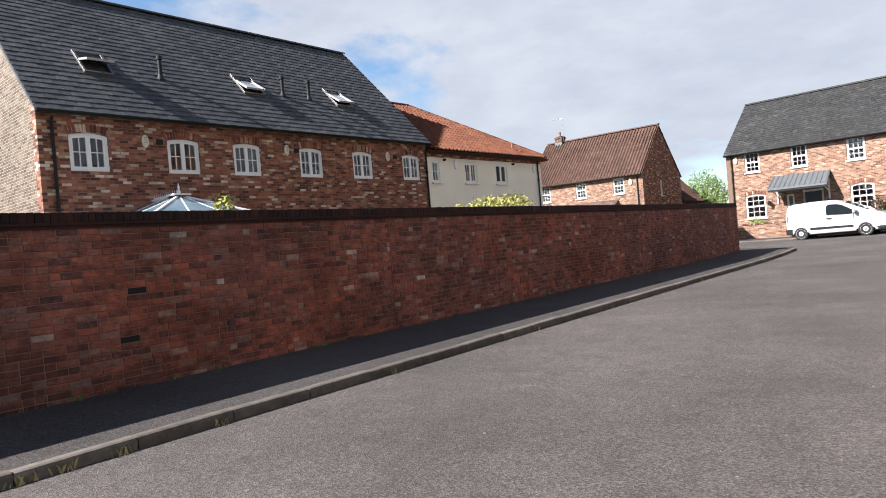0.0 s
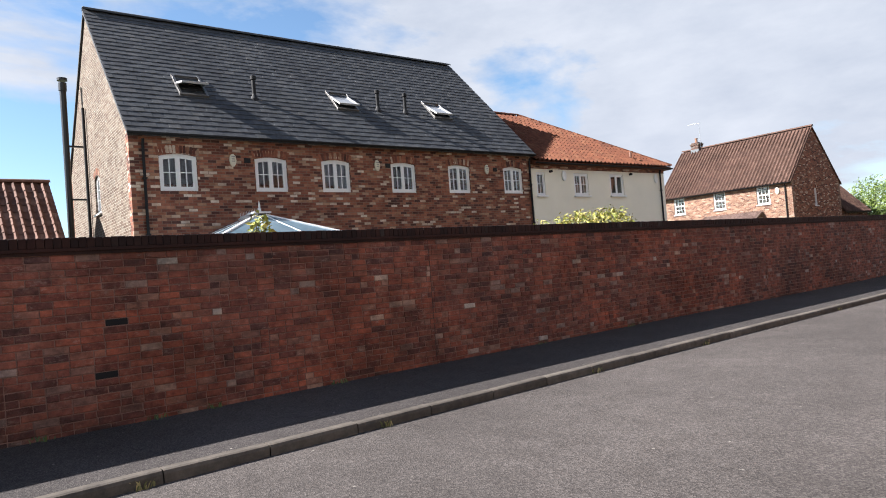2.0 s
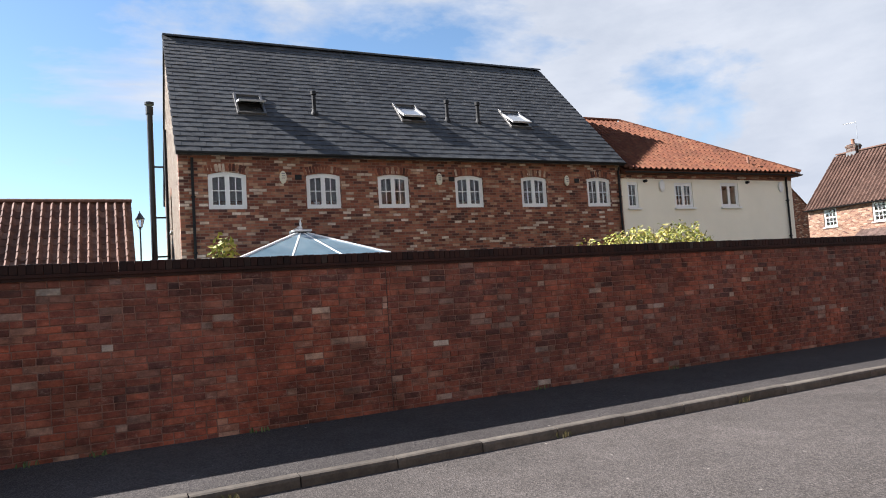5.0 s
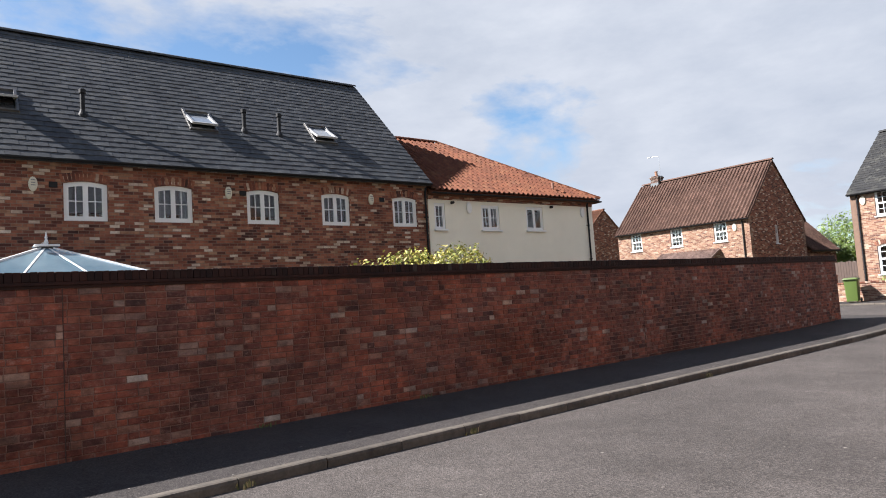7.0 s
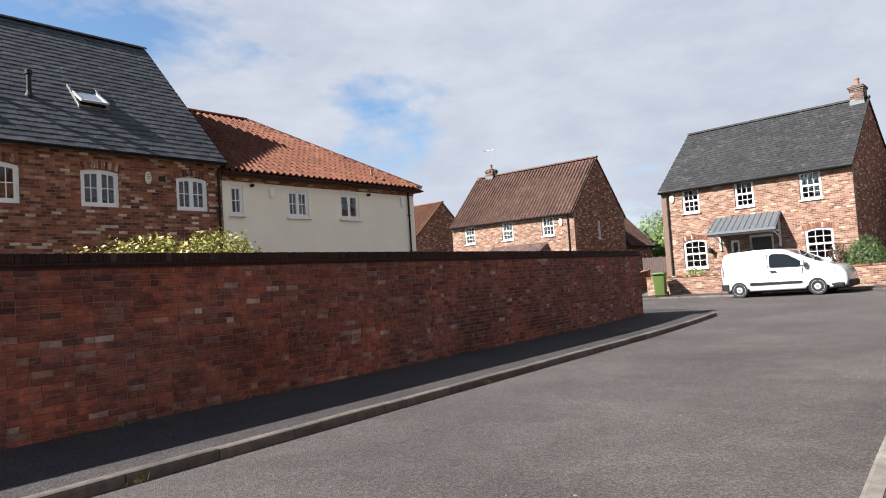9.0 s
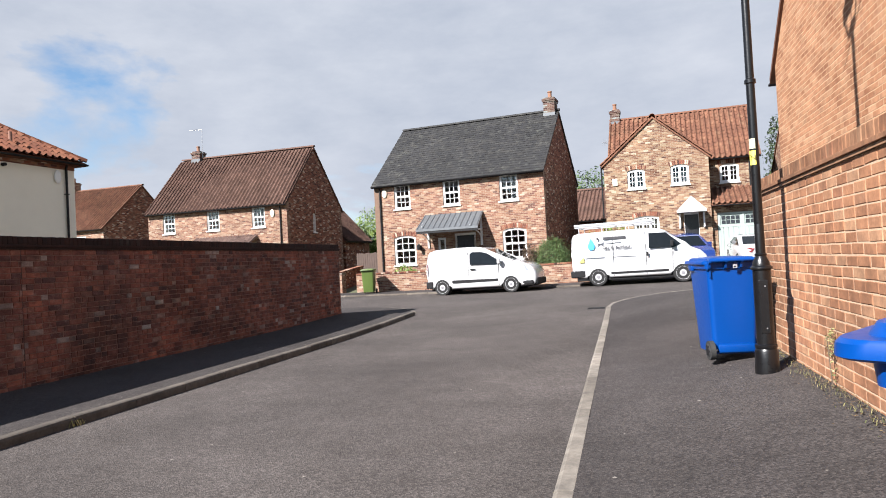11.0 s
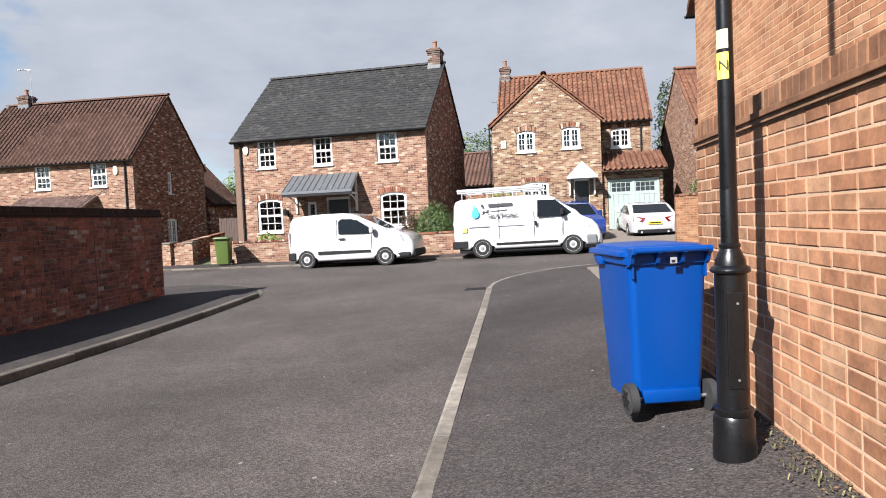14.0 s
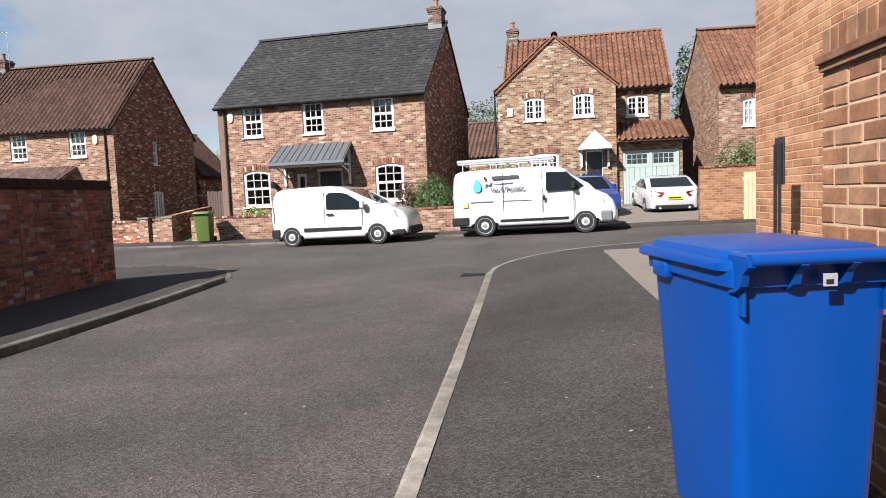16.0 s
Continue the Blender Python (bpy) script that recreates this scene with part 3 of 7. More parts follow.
    bm = bmesh.new()
    box(bm, span[0], -0.018, body_top, span[1] + (0.018 if end_face else 0), thick + 0.018, body_top + 0.03, 0.0)
    box(bm, span[0], -0.034, body_top + 0.03, span[1] + (0.03 if end_face else 0), thick + 0.034, body_top + 0.066, 0.004)
    part("coping_course", bm, pieced(name + "_coping", dark, island=True, stain=0.8), wall)
    solid = []
    for i in range(4):
        r2 = random.Random(i)
        bm = bmesh.new()
        box(bm, 0, -0.004, 0, 0.0735, thick + 0.004, 0.11 + r2.uniform(-0.003, 0.002), 0.007)
        solid.append(mesh_of("coping_brick", bm, MORTAR))
    cp = []
    x = lo_x
    while x < hi_x:
        cp.append(Matrix.Translation((x, rng.uniform(-0.004, 0.004), body_top + 0.067)) @ Matrix.Rotation(rng.uniform(-0.03, 0.03), 4, "Y"))
        x += 0.0765
    pieces("coping_brick", wall, solid, (pieced(name + "_coping", dark, stain=0.8), pieced(name + "_coping", dark, island=True, stain=0.8)), cp, 150, lambda p: abs(p.x - near * side))
    return wall


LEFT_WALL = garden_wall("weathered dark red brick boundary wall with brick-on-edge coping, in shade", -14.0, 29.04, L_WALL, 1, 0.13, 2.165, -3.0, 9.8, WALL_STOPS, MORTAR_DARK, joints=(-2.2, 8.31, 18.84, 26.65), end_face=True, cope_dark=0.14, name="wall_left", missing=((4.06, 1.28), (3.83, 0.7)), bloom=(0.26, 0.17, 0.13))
RIGHT_WALL = garden_wall("sunlit orange brick boundary wall with pale mortar and red coping", 2.0, 20.15, R_WALL, -1, 0.36, 2.27, 13.6, 18.6, ORANGE_STOPS, MORTAR, cope_dark=0.75, name="wall_right", recess=0.004, row=0.0835, brick=0.2355, headers=0.03, uneven=0.0012)
for jn in (8.31, 18.84, 26.65):
    bm = bmesh.new()
    box(bm, jn - 0.004, 0.002, 0.15, jn + 0.004, 0.03, 1.98)
    part("movement_joint", bm, plain("joint_sealant", (0.05, 0.03, 0.024), 0.9), LEFT_WALL)


# ---- houses ----
def arch_points(w, rise, n=8):
    return [(w * i / n, rise * (1 - (2 * i / n - 1) ** 2)) for i in range(n + 1)]


def wall_panel(bm, x0, x1, z0, z1, holes, thick, m):
    """A wall in the x-z plane with openings through it; holes: (x, z, w, h, arch rise)."""
    xs = sorted({x0, x1, *(h[0] for h in holes), *(h[0] + h[2] for h in holes)})
    zs = sorted({z0, z1, *(h[1] for h in holes), *(h[1] + h[3] for h in holes)})
    inside = lambda x, z: any(h[0] < x < h[0] + h[2] and h[1] < z < h[1] + h[3] for h in holes)
    cell = {(i, j): not inside((xs[i] + xs[i + 1]) / 2, (zs[j] + zs[j + 1]) / 2) for i in range(len(xs) - 1) for j in range(len(zs) - 1)}
    cache = {}

    def vert(x, y, z):
        key = (round(x, 4), round(y, 4), round(z, 4))
        if key not in cache:
            cache[key] = bm.verts.new(m @ Vector((x, y, z)))
        return cache[key]

    def quad(*pts):
        try:
            bm.faces.new([vert(*p) for p in pts])
        except ValueError:
            pass

    for (i, j), full in cell.items():
        if not full:
            continue
        a, b, c, d = xs[i], xs[i + 1], zs[j], zs[j + 1]
        quad((a, 0, c), (b, 0, c), (b, 0, d), (a, 0, d))
        quad((a, thick, d), (b, thick, d), (b, thick, c), (a, thick, c))
        for di, dj, pts in ((-1, 0, ((a, 0, c), (a, 0, d), (a, thick, d), (a, thick, c))), (1, 0, ((b, 0, d), (b, 0, c), (b, thick, c), (b, thick, d))), (0, -1, ((b, 0, c), (a, 0, c), (a, thick, c), (b, thick, c))), (0, 1, ((a, 0, d), (b, 0, d), (b, thick, d), (a, thick, d)))):
            if not cell.get((i + di, j + dj), False):
                quad(*pts)
    for hx, hz, w, h, rise in holes:
        if rise:
            # brick filling above the arched head
            pts = arch_points(w, rise)
            top = hz + h
            for (ax, az), (bx, bz) in zip(pts, pts[1:]):
                f = [(hx + ax, 0, top - rise + az), (hx + bx, 0, top - rise + bz), (hx + bx, 0, top), (hx + ax, 0, top)]
                k = [(x, thick * 0.5, z) for x, y, z in f]
                for poly in (f, k[::-1], [f[1], f[0], k[0], k[1]]):
                    if len({tuple(round(c, 4) for c in p) for p in poly}) >= 3:
                        vs = []
                        for p in poly:
                            q = m @ Vector(p)
                            if not vs or (vs[-1].co - q).length > 1e-4:
                                vs.append(bm.verts.new(q))
                        if len(vs) > 2 and (vs[0].co - vs[-1].co).length < 1e-4:
                            vs.pop()
                        if len(vs) > 2:
                            bm.faces.new(vs)


WINDOW_CACHE = {}


def window_meshes(w, h, rise, lights, bars, sill, frame_w=0.055, bar_w=0.022, glaze=GLASS):
    """The meshes of a window: frame, sill and one pane for each light. lights: columns and rows of sashes; bars: columns and rows of panes in each."""
    key = (round(w, 3), round(h, 3), rise, lights, bars, sill, frame_w)
    if key in WINDOW_CACHE:
        return WINDOW_CACHE[key]
    d = 0.07

    def ring(outer, inner, y0, y1):
        b = bmesh.new()
        n = len(outer)
        loops = [[b.verts.new((x, y, z)) for x, z in pts] for pts, y in ((outer, y0), (inner, y0), (inner, y1), (outer, y1))]
        for p, q in zip(loops, loops[1:] + loops[:1]):
            for i in range(n):
                b.faces.new((p[i], p[(i + 1) % n], q[(i + 1) % n], q[i]))
        return b

    top = [(x, h - rise + z) for x, z in arch_points(w, rise, 10)] if rise else [(0, h), (w, h)]
    outer = [(0, 0), (w, 0)] + top[::-1]
    inner = [(frame_w, frame_w * 1.1), (w - frame_w, frame_w * 1.1)] + [(min(max(x, frame_w), w - frame_w), z - frame_w * 1.1) for x, z in top[::-1]]
    fm = mesh_of("window", ring(outer, inner, 0.0, d), WHITE)
    nc, nr = lights
    ix, iz = w - 2 * frame_w, h - frame_w * 2.1
    panes, sashes = [], []
    for c in range(nc):
        for r in range(nr):
            x0 = frame_w + ix * c / nc
            x1 = frame_w + ix * (c + 1) / nc
            z0 = frame_w * 1.1 + iz * r / nr
            z1 = frame_w * 1.1 + iz * (r + 1) / nr
            s = 0.058 if nc == 2 else 0.042
            y0 = 0.012 + (0.02 if nr > 1 and r == 0 else 0.0)
            lift = lambda x: 0.0 if not rise or r < nr - 1 else rise * (1 - (2 * x / w - 1) ** 2) - rise * 0.95
            n = 6
            tops = [(x1 - (x1 - x0) * k / n, z1 + lift(x1 - (x1 - x0) * k / n)) for k in range(n + 1)]
            sashes.append(("sash", mesh_of("sash", ring([(x0, z0), (x1, z0)] + tops, [(x0 + s, z0 + s), (x1 - s, z0 + s)] + [(min(max(x, x0 + s), x1 - s), z - s) for x, z in tops], y0, y0 + 0.045), WHITE)))
            bc, br = bars
            for k in range(1, bc):
                xm = x0 + s + (x1 - x0 - 2 * s) * k / bc
                bb = bmesh.new()
                box(bb, xm - bar_w / 2, y0 + 0.004, z0 + s, xm + bar_w / 2, y0 + 0.04, z1 - s + lift(xm))
                sashes.append(("glazing_bar", mesh_of("glazing_bar", bb, WHITE)))
            for k in range(1, br):
                zm = z0 + s + (z1 - z0 - 2 * s) * k / br
                bb = bmesh.new()
                box(bb, x0 + s, y0 + 0.006, zm - bar_w / 2, x1 - s, y0 + 0.042, zm + bar_w / 2)
                sashes.append(("glazing_bar", mesh_of("glazing_bar", bb, WHITE)))
            pb = bmesh.new()
            prism(pb, [(x0 + s - 0.004, z0 + s - 0.004), (x1 - s + 0.004, z0 + s - 0.004)] + [(min(max(x, x0 + s - 0.004), x1 - s + 0.004), z - s + 0.004) for x, z in tops], y0 + 0.02, y0 + 0.026)
            panes.append(mesh_of("pane", pb, glaze))
    sb = bmesh.new()
    box(sb, -0.05, -0.12, -0.055, w + 0.05, 0.05, 0.0, 0.008)
    sm = mesh_of("sill", sb, WHITE)
    cb = bmesh.new()
    n = 24
    for k, (xa, xb) in enumerate(((0.06, w * 0.3), (w * 0.7, w - 0.06))):
        vs = [[cb.verts.new((xa + (xb - xa) * i / n, 0.16 + 0.02 * math.sin(i * 1.9), z)) for i in range(n + 1)] for z in (0.04, h - rise * 0.6 - 0.04)]
        for i in range(n):
            cb.faces.new((vs[0][i], vs[0][i + 1], vs[1][i + 1], vs[1][i]))
    cm = mesh_of("curtain", cb, CURTAIN, True)
    bb = bmesh.new()
    vs = [[bb.verts.new((0.03 + (w - 0.06) * i / 30, 0.14 + 0.012 * math.sin(i * 2.3), z)) for i in range(31)] for z in (h * 0.08, h - 0.05)]
    for i in range(30):
        bb.faces.new((vs[0][i], vs[0][i + 1], vs[1][i + 1], vs[1][i]))
    nm = mesh_of("net_curtain", bb, CURTAIN, True)
    WINDOW_CACHE[key] = (fm, sm if sill else None, panes, cm, nm, sashes)
    return WINDOW_CACHE[key]


ARCH_BRICK = []


def arch_head(parent, m, w, h, rise):
    """A flat-arched head of bricks on end above a window, a few millimetres proud of the wall."""
    if not ARCH_BRICK:
        me = chamfered("brick", 0.066, 0.06, 0.2, 0.006, 0.003, 77)
        me.materials.clear()
        me.materials.append(pieced("arch_bricks", RUSTIC_STOPS, 0.9, stain=0.5))
        ARCH_BRICK.append(me)
    n = max(5, round((w + 0.1) / 0.078))
    for k in range(n):
        t = (k + 0.5) / n
        x = -0.05 + (w + 0.1) * t
        z = h - rise + rise * (1 - (2 * t - 1) ** 2) + 0.012
        ob = new("brick", ARCH_BRICK[0])
        ob.parent = parent
        ob.matrix_basis = m @ Matrix.Translation((x, -0.007, z)) @ Matrix.Rotation((t - 0.5) * 0.5, 4, "Y") @ Matrix.Translation((-0.033, 0, 0))


def put_window(parent, m, w, h, rise=0.0, lights=(2, 1), bars=(2, 3), sill=True, curtain="side", setback=0.05, name="window"):
    fm, sm, panes, cm, nm, sashes = window_meshes(w, h, rise, lights, bars, sill)
    if rise:
        arch_head(parent, m, w, h, rise)
    at = m @ Matrix.Translation((0, setback, 0))
    win = part(name, fm, None, parent, at=at)
    if sm:
        part("sill", sm, None, win)
    for nm_, me in sashes:
        part(nm_, me, None, win)
    for p in panes:
        ob = part("pane", p, None, win)
        ob.visible_shadow = False
    if curtain == "side":
        part("curtain", cm, None, win)
    elif curtain == "net":
        part("net_curtain", nm, None, win)
    return win


def slate_mesh(seed, w=0.3, l=0.36):
    r = random.Random(seed)
    bm = bmesh.new()
    j = lambda: r.uniform(-0.004, 0.004)
    lo_e = [(0.002 + j() * 0.3, 0 + j()), (w - 0.002 + j() * 0.3, 0 + j())]
    a = [bm.verts.new((x, y, 0.016)) for x, y in lo_e] + [bm.verts.new((w - 0.002, l, 0.002)), bm.verts.new((0.002, l, 0.002))]
    b = [bm.verts.new((x, y, 0.004)) for x, y in lo_e]
    bm.faces.new(a)
    bm.faces.new((b[0], b[1], a[1], a[0]))
    bm.faces.new((b[1], a[2], a[1]))
    bm.faces.new((b[0], a[0], a[3]))
    return mesh_of("slate", bm, MORTAR)


def pantile_mesh(seed, w=0.24, l=0.4):
    r = random.Random(seed)
    bm = bmesh.new()
    prof = [(0.0, 0.02), (0.022, 0.07), (0.06, 0.098), (0.098, 0.07), (0.122, 0.018), (0.16, 0.002), (0.205, 0.004), (w, 0.022)]
    lift = 0.022 + r.uniform(0, 0.006)
    lo = [bm.verts.new((x, 0, z + lift)) for x, z in prof]
    hi = [bm.verts.new((x, l, z)) for x, z in prof]
    under = [bm.verts.new((x, 0.003, z + lift - 0.018)) for x, z in prof]
    for i in range(len(prof) - 1):
        bm.faces.new((lo[i], lo[i + 1], hi[i + 1], hi[i]))
        bm.faces.new((under[i], under[i + 1], lo[i + 1], lo[i]))
    me = mesh_of("pantile", bm, MORTAR)
    for p in me.polygons:
        p.use_smooth = True
    me.set_sharp_from_angle(angle=radians(50))
    return me


def tile_slope(roof, origin, along, up, length, rise_len, kind, mats, clip=None, near=None, gauge=None, keep=300):
    """Covers a slope with slates or pantiles. origin: its lower left corner; along, up: unit vectors in the house's frame."""
    along, up = Vector(along), Vector(up)
    nrm = along.cross(up)
    w = 0.3 if kind == "slate" else 0.24
    g = gauge or (0.235 if kind == "slate" else 0.33)
    variants = [slate_mesh(i) for i in range(5)] if kind == "slate" else [pantile_mesh(i) for i in range(4)]
    frame_m = Matrix((along, up, nrm)).transposed().to_4x4()
    rng = random.Random(3)
    places = []
    rows = int(rise_len / g)
    for r in range(rows):
        s = r * g - 0.03
        n = int(length / w) + 1
        for c in range(-1, n):
            x = c * w + (w / 2 if kind == "slate" and r % 2 else 0)
            x0, x1 = max(x, -0.02), min(x + w, length + 0.02)
            if x1 - x0 < 0.06:
                continue
            if clip and not clip(x + w / 2, s + g / 2):
                continue
            p = Vector(origin) + along * x0 + up * s + nrm * (0.012 + (0.004 * (c % 2)))
            places.append(Matrix.Translation(p) @ frame_m @ Matrix.Rotation(rng.uniform(-0.012, 0.012), 4, "Z") @ Matrix.Rotation(radians(-1.6 if kind == "slate" else 0) + rng.uniform(-0.006, 0.006), 4, "X") @ Matrix.Diagonal(((x1 - x0) / w, 1, 1, 1)))
    k = (lambda p: (p - Vector(near)).length) if near else None
    pieces("slate" if kind == "slate" else "pantile", roof, variants, mats, places, keep, k)


def ridge_tiles(roof, a, b, mat, r=0.12, step=0.45):
    a, b = Vector(a), Vector(b)
    d = b - a
    n = max(1, int(d.length / step))
    bm = bmesh.new()
    pts = [(r * 1.15 * math.cos(t), r * 0.9 * math.sin(t)) for t in [math.pi * i / 8 for i in range(9)]]
    L = d.length / n + 0.025
    p = [bm.verts.new((x, 0, z)) for x, z in pts]
    q = [bm.verts.new((x * 0.96, L, z * 0.96)) for x, z in pts]
    pi = [bm.verts.new((x * 0.85, 0, z * 0.85)) for x, z in pts]
    for i in range(8):
        bm.faces.new((p[i], p[i + 1], q[i + 1], q[i]))
        bm.faces.new((p[i], p[i + 1], pi[i + 1], pi[i]))
    me = mesh_of("ridge_tile", bm, mat, True)
    x = d.normalized()
    side = x.cross(Vector((0, 0, 1))).normalized()
    up = side.cross(x)
    fm = Matrix((side, x, up)).transposed().to_4x4()
    for k in range(n):
        part("ridge_tile", me, None, roof, at=Matrix.Translation(a + d * (k / n)) @ fm)


def gutter(parent, a, b, r=0.055, mat=None):
    bm = bmesh.new()
    a, b = Vector(a), Vector(b)
    d = (b - a).normalized()
    s = d.cross(Vector((0, 0, 1)))
    prof = [(r * math.cos(t), r * math.sin(t)) for t in [math.pi + math.pi * i / 8 for i in range(9)]]
    rings = []
    for p in (a, b):
        rings.append([bm.verts.new(p + s * x + Vector((0, 0, z))) for x, z in prof] + [bm.verts.new(p + s * x * 0.86 + Vector((0, 0, z * 0.86))) for x, z in reversed(prof)])
    n = len(rings[0])
    for i in range(n):
        bm.faces.new((rings[0][i], rings[0][(i + 1) % n], rings[1][(i + 1) % n], rings[1][i]))
    bm.faces.new(rings[0][::-1])
    bm.faces.new(rings[1])
    return part("gutter", bm, mat or BLACK_PLASTIC, parent)


def downpipe(parent, x, y, z0, z1, mat=None):
    bm = bmesh.new()
    rod(bm, (x, y, z0), (x, y, z1), 0.036)
    rod(bm, (x, y, z1), (x, y - 0.06, z1 + 0.16), 0.036)
    for k in range(1, 4):
        box(bm, x - 0.055, y - 0.04, z0 + (z1 - z0) * k / 3.6, x + 0.055, y + 0.06, z0 + (z1 - z0) * k / 3.6 + 0.035)
    return part("downpipe", bm, mat or BLACK_PLASTIC, parent)


def gable_house(label, m, W, D, base, eave, ridge, front=(), right=(), left=(), brick=None, roof_kind="slate", roof_stops=None, lichen=None, over=0.2, verge=0.06, side_bricks=None, near=None, keep=300, category="house", front_material=None, name="house", gauge=None):
    """A house with a ridge along its front. Its frame: x along the front from its left corner, y into the house, z up."""
    house = thing(name, m, label, category)
    T = 0.3
    half = D / 2
    slope = (ridge - eave) / half
    bm = bmesh.new()
    I = Matrix.Identity(4)
    wall_panel(bm, 0, W, base, eave, [(o["x"], o["z"], o["w"], o["h"], o.get("rise", 0)) for o in front], T, I)
    bmesh.ops.remove_doubles(bm, verts=bm.verts[:], dist=0.0005)
    part("wall", bm, front_material or brick, house)
    bm = bmesh.new()
    wall_panel(bm, 0, W, base, eave, [], T, Matrix.Translation((0, D - T, 0)))
    part("wall", bm, brick, house)
    for holes, mm, which in ((right, Matrix.Translation((W, 0, 0)) @ Matrix.Rotation(math.pi / 2, 4, "Z"), "r"), (left, Matrix.Translation((0, D, 0)) @ Matrix.Rotation(-math.pi / 2, 4, "Z"), "l")):
        bm = bmesh.new()
        wall_panel(bm, T, D - T, base, eave, [(o["x"], o["z"], o["w"], o["h"], o.get("rise", 0)) for o in holes], T, mm)
        vs, fs = prism(bm, [(0, eave), (D, eave), (half, ridge - 0.02)], 0.0, T)
        for v in vs:
            v.co = mm @ v.co
        bmesh.ops.remove_doubles(bm, verts=bm.verts[:], dist=0.0005)
        part("wall", bm, side_bricks or brick, house)
        for o in holes:
            put_window(house, mm @ Matrix.Translation((o["x"], 0, o["z"])), o["w"], o["h"], o.get("rise", 0), o.get("lights", (2, 1)), o.get("bars", (2, 3)), o.get("sill", True), o.get("curtain", "side"))
    for o in front:
        if o.get("kind") != "door":
            put_window(house, Matrix.Translation((o["x"], 0, o["z"])), o["w"], o["h"], o.get("rise", 0), o.get("lights", (2, 1)), o.get("bars", (2, 3)), o.get("sill", True), o.get("curtain", "side"))
    # floors inside keep the far rooms dark
    bm = bmesh.new()
    box(bm, T, T, (base + eave) / 2 - 0.1, W - T, D - T, (base + eave) / 2 + 0.1)
    box(bm, T, T, eave - 0.1, W - T, D - T, eave - 0.02)
    part("inner_floor", bm, INSIDE, house)
    stops = roof_stops
    tone = "_".join(str(round(c * 100)) for c in stops[1][1])
    gloss = 0.75 if roof_kind == "slate" else 0.85
    mats = (pieced(roof_kind + "_" + tone, stops, gloss, stain=0.5, lichen=lichen), pieced(roof_kind + "_" + tone, stops, gloss, island=True, stain=0.5, lichen=lichen))
    bm = bmesh.new()
    t = 0.09
    ze = eave - over * slope
    prof = [(-over, ze), (half, ridge), (D + over, ze), (D + over, ze - t), (half, ridge - t * 1.3), (-over, ze - t)]
    a = [bm.verts.new((-verge, y, z + 0.05)) for y, z in prof]
    b = [bm.verts.new((W + verge, y, z + 0.05)) for y, z in prof]
    bm.faces.new(a)
    bm.faces.new(b[::-1])
    for i in range(6):
        bm.faces.new((a[i], a[(i + 1) % 6], b[(i + 1) % 6], b[i]))
    roof = part("roof", bm, mats[1], house)
    ln = math.hypot(half + over, ridge - ze)
    up = Vector((0, half + over, ridge - ze)).normalized()
    tile_slope(roof, (-verge, -over - 0.02, ze + 0.055), (1, 0, 0), up, W + 2 * verge, ln, roof_kind, mats, near=near or (W / 2, 0, eave), keep=keep, gauge=gauge)
    ridge_tiles(roof, (-verge, half, ridge + 0.06), (W + verge, half, ridge + 0.06), mats[1])
    gutter(house, (-verge, -over - 0.05, ze + 0.04), (W + verge, -over - 0.05, ze + 0.04))
    return house, roof


def M(x, y, z, deg):
    return pose(x, y, z, 0, 0, deg)


def at_street(v, u, turn):
    p = ST @ Vector((v, u, 0))
    return M(p.x, p.y, 0, turn)


def win(x, z, w, h, rise=0.0, lights=(2, 1), bars=(2, 3), curtain="side", **more):
    return dict(x=x, z=z, w=w, h=h, rise=rise, lights=lights, bars=bars, curtain=curtain, **more)


# Terrace with the slate roof, turned a little from the street, behind the red wall
ROW_TURN = 91.9
xs1 = (0.69, 3.21, 5.25, 7.68, 9.98, 12.5)
cur = ("none", "none", "side", "none", "none", "none")
front = [win(x, 4.06, 0.95, 0.97, 0.07, (2, 1), (2, 2), c, sill=False) for x, c in zip(xs1, cur)]
front += [win(x + 0.1, 1.0, 1.0, 1.1, 0.1) for x in xs1[::2]]
H1_EAVE, H1_RIDGE, H1_D = 5.65, 10.12, 8.9
H1, H1_ROOF = gable_house("long brick terrace with a dark slate roof and white arched casements", at_street(-16.857, 6.8, ROW_TURN), 13.9, H1_D, 0.0, H1_EAVE, H1_RIDGE, front, left=[win(4.3, 3.95, 0.75, 1.15, 0.1, (1, 1), (2, 3))], brick=RUSTIC_BRICK, roof_stops=SLATE_STOPS, side_bricks=GABLE_BRICK, near=(13, -0.2, 5.4), over=0.2)
# Cream rendered house with the hipped pantile roof, joined to it
front2 = [win(0.24, 3.99, 0.46, 0.9, 0, (1, 1), (2, 2), "side"), win(2.33, 3.99, 0.86, 0.9, 0, (2, 1), (2, 2), "side"), win(4.55, 4.0, 0.9, 0.9, 0, (2, 1), (1, 1), "none")]


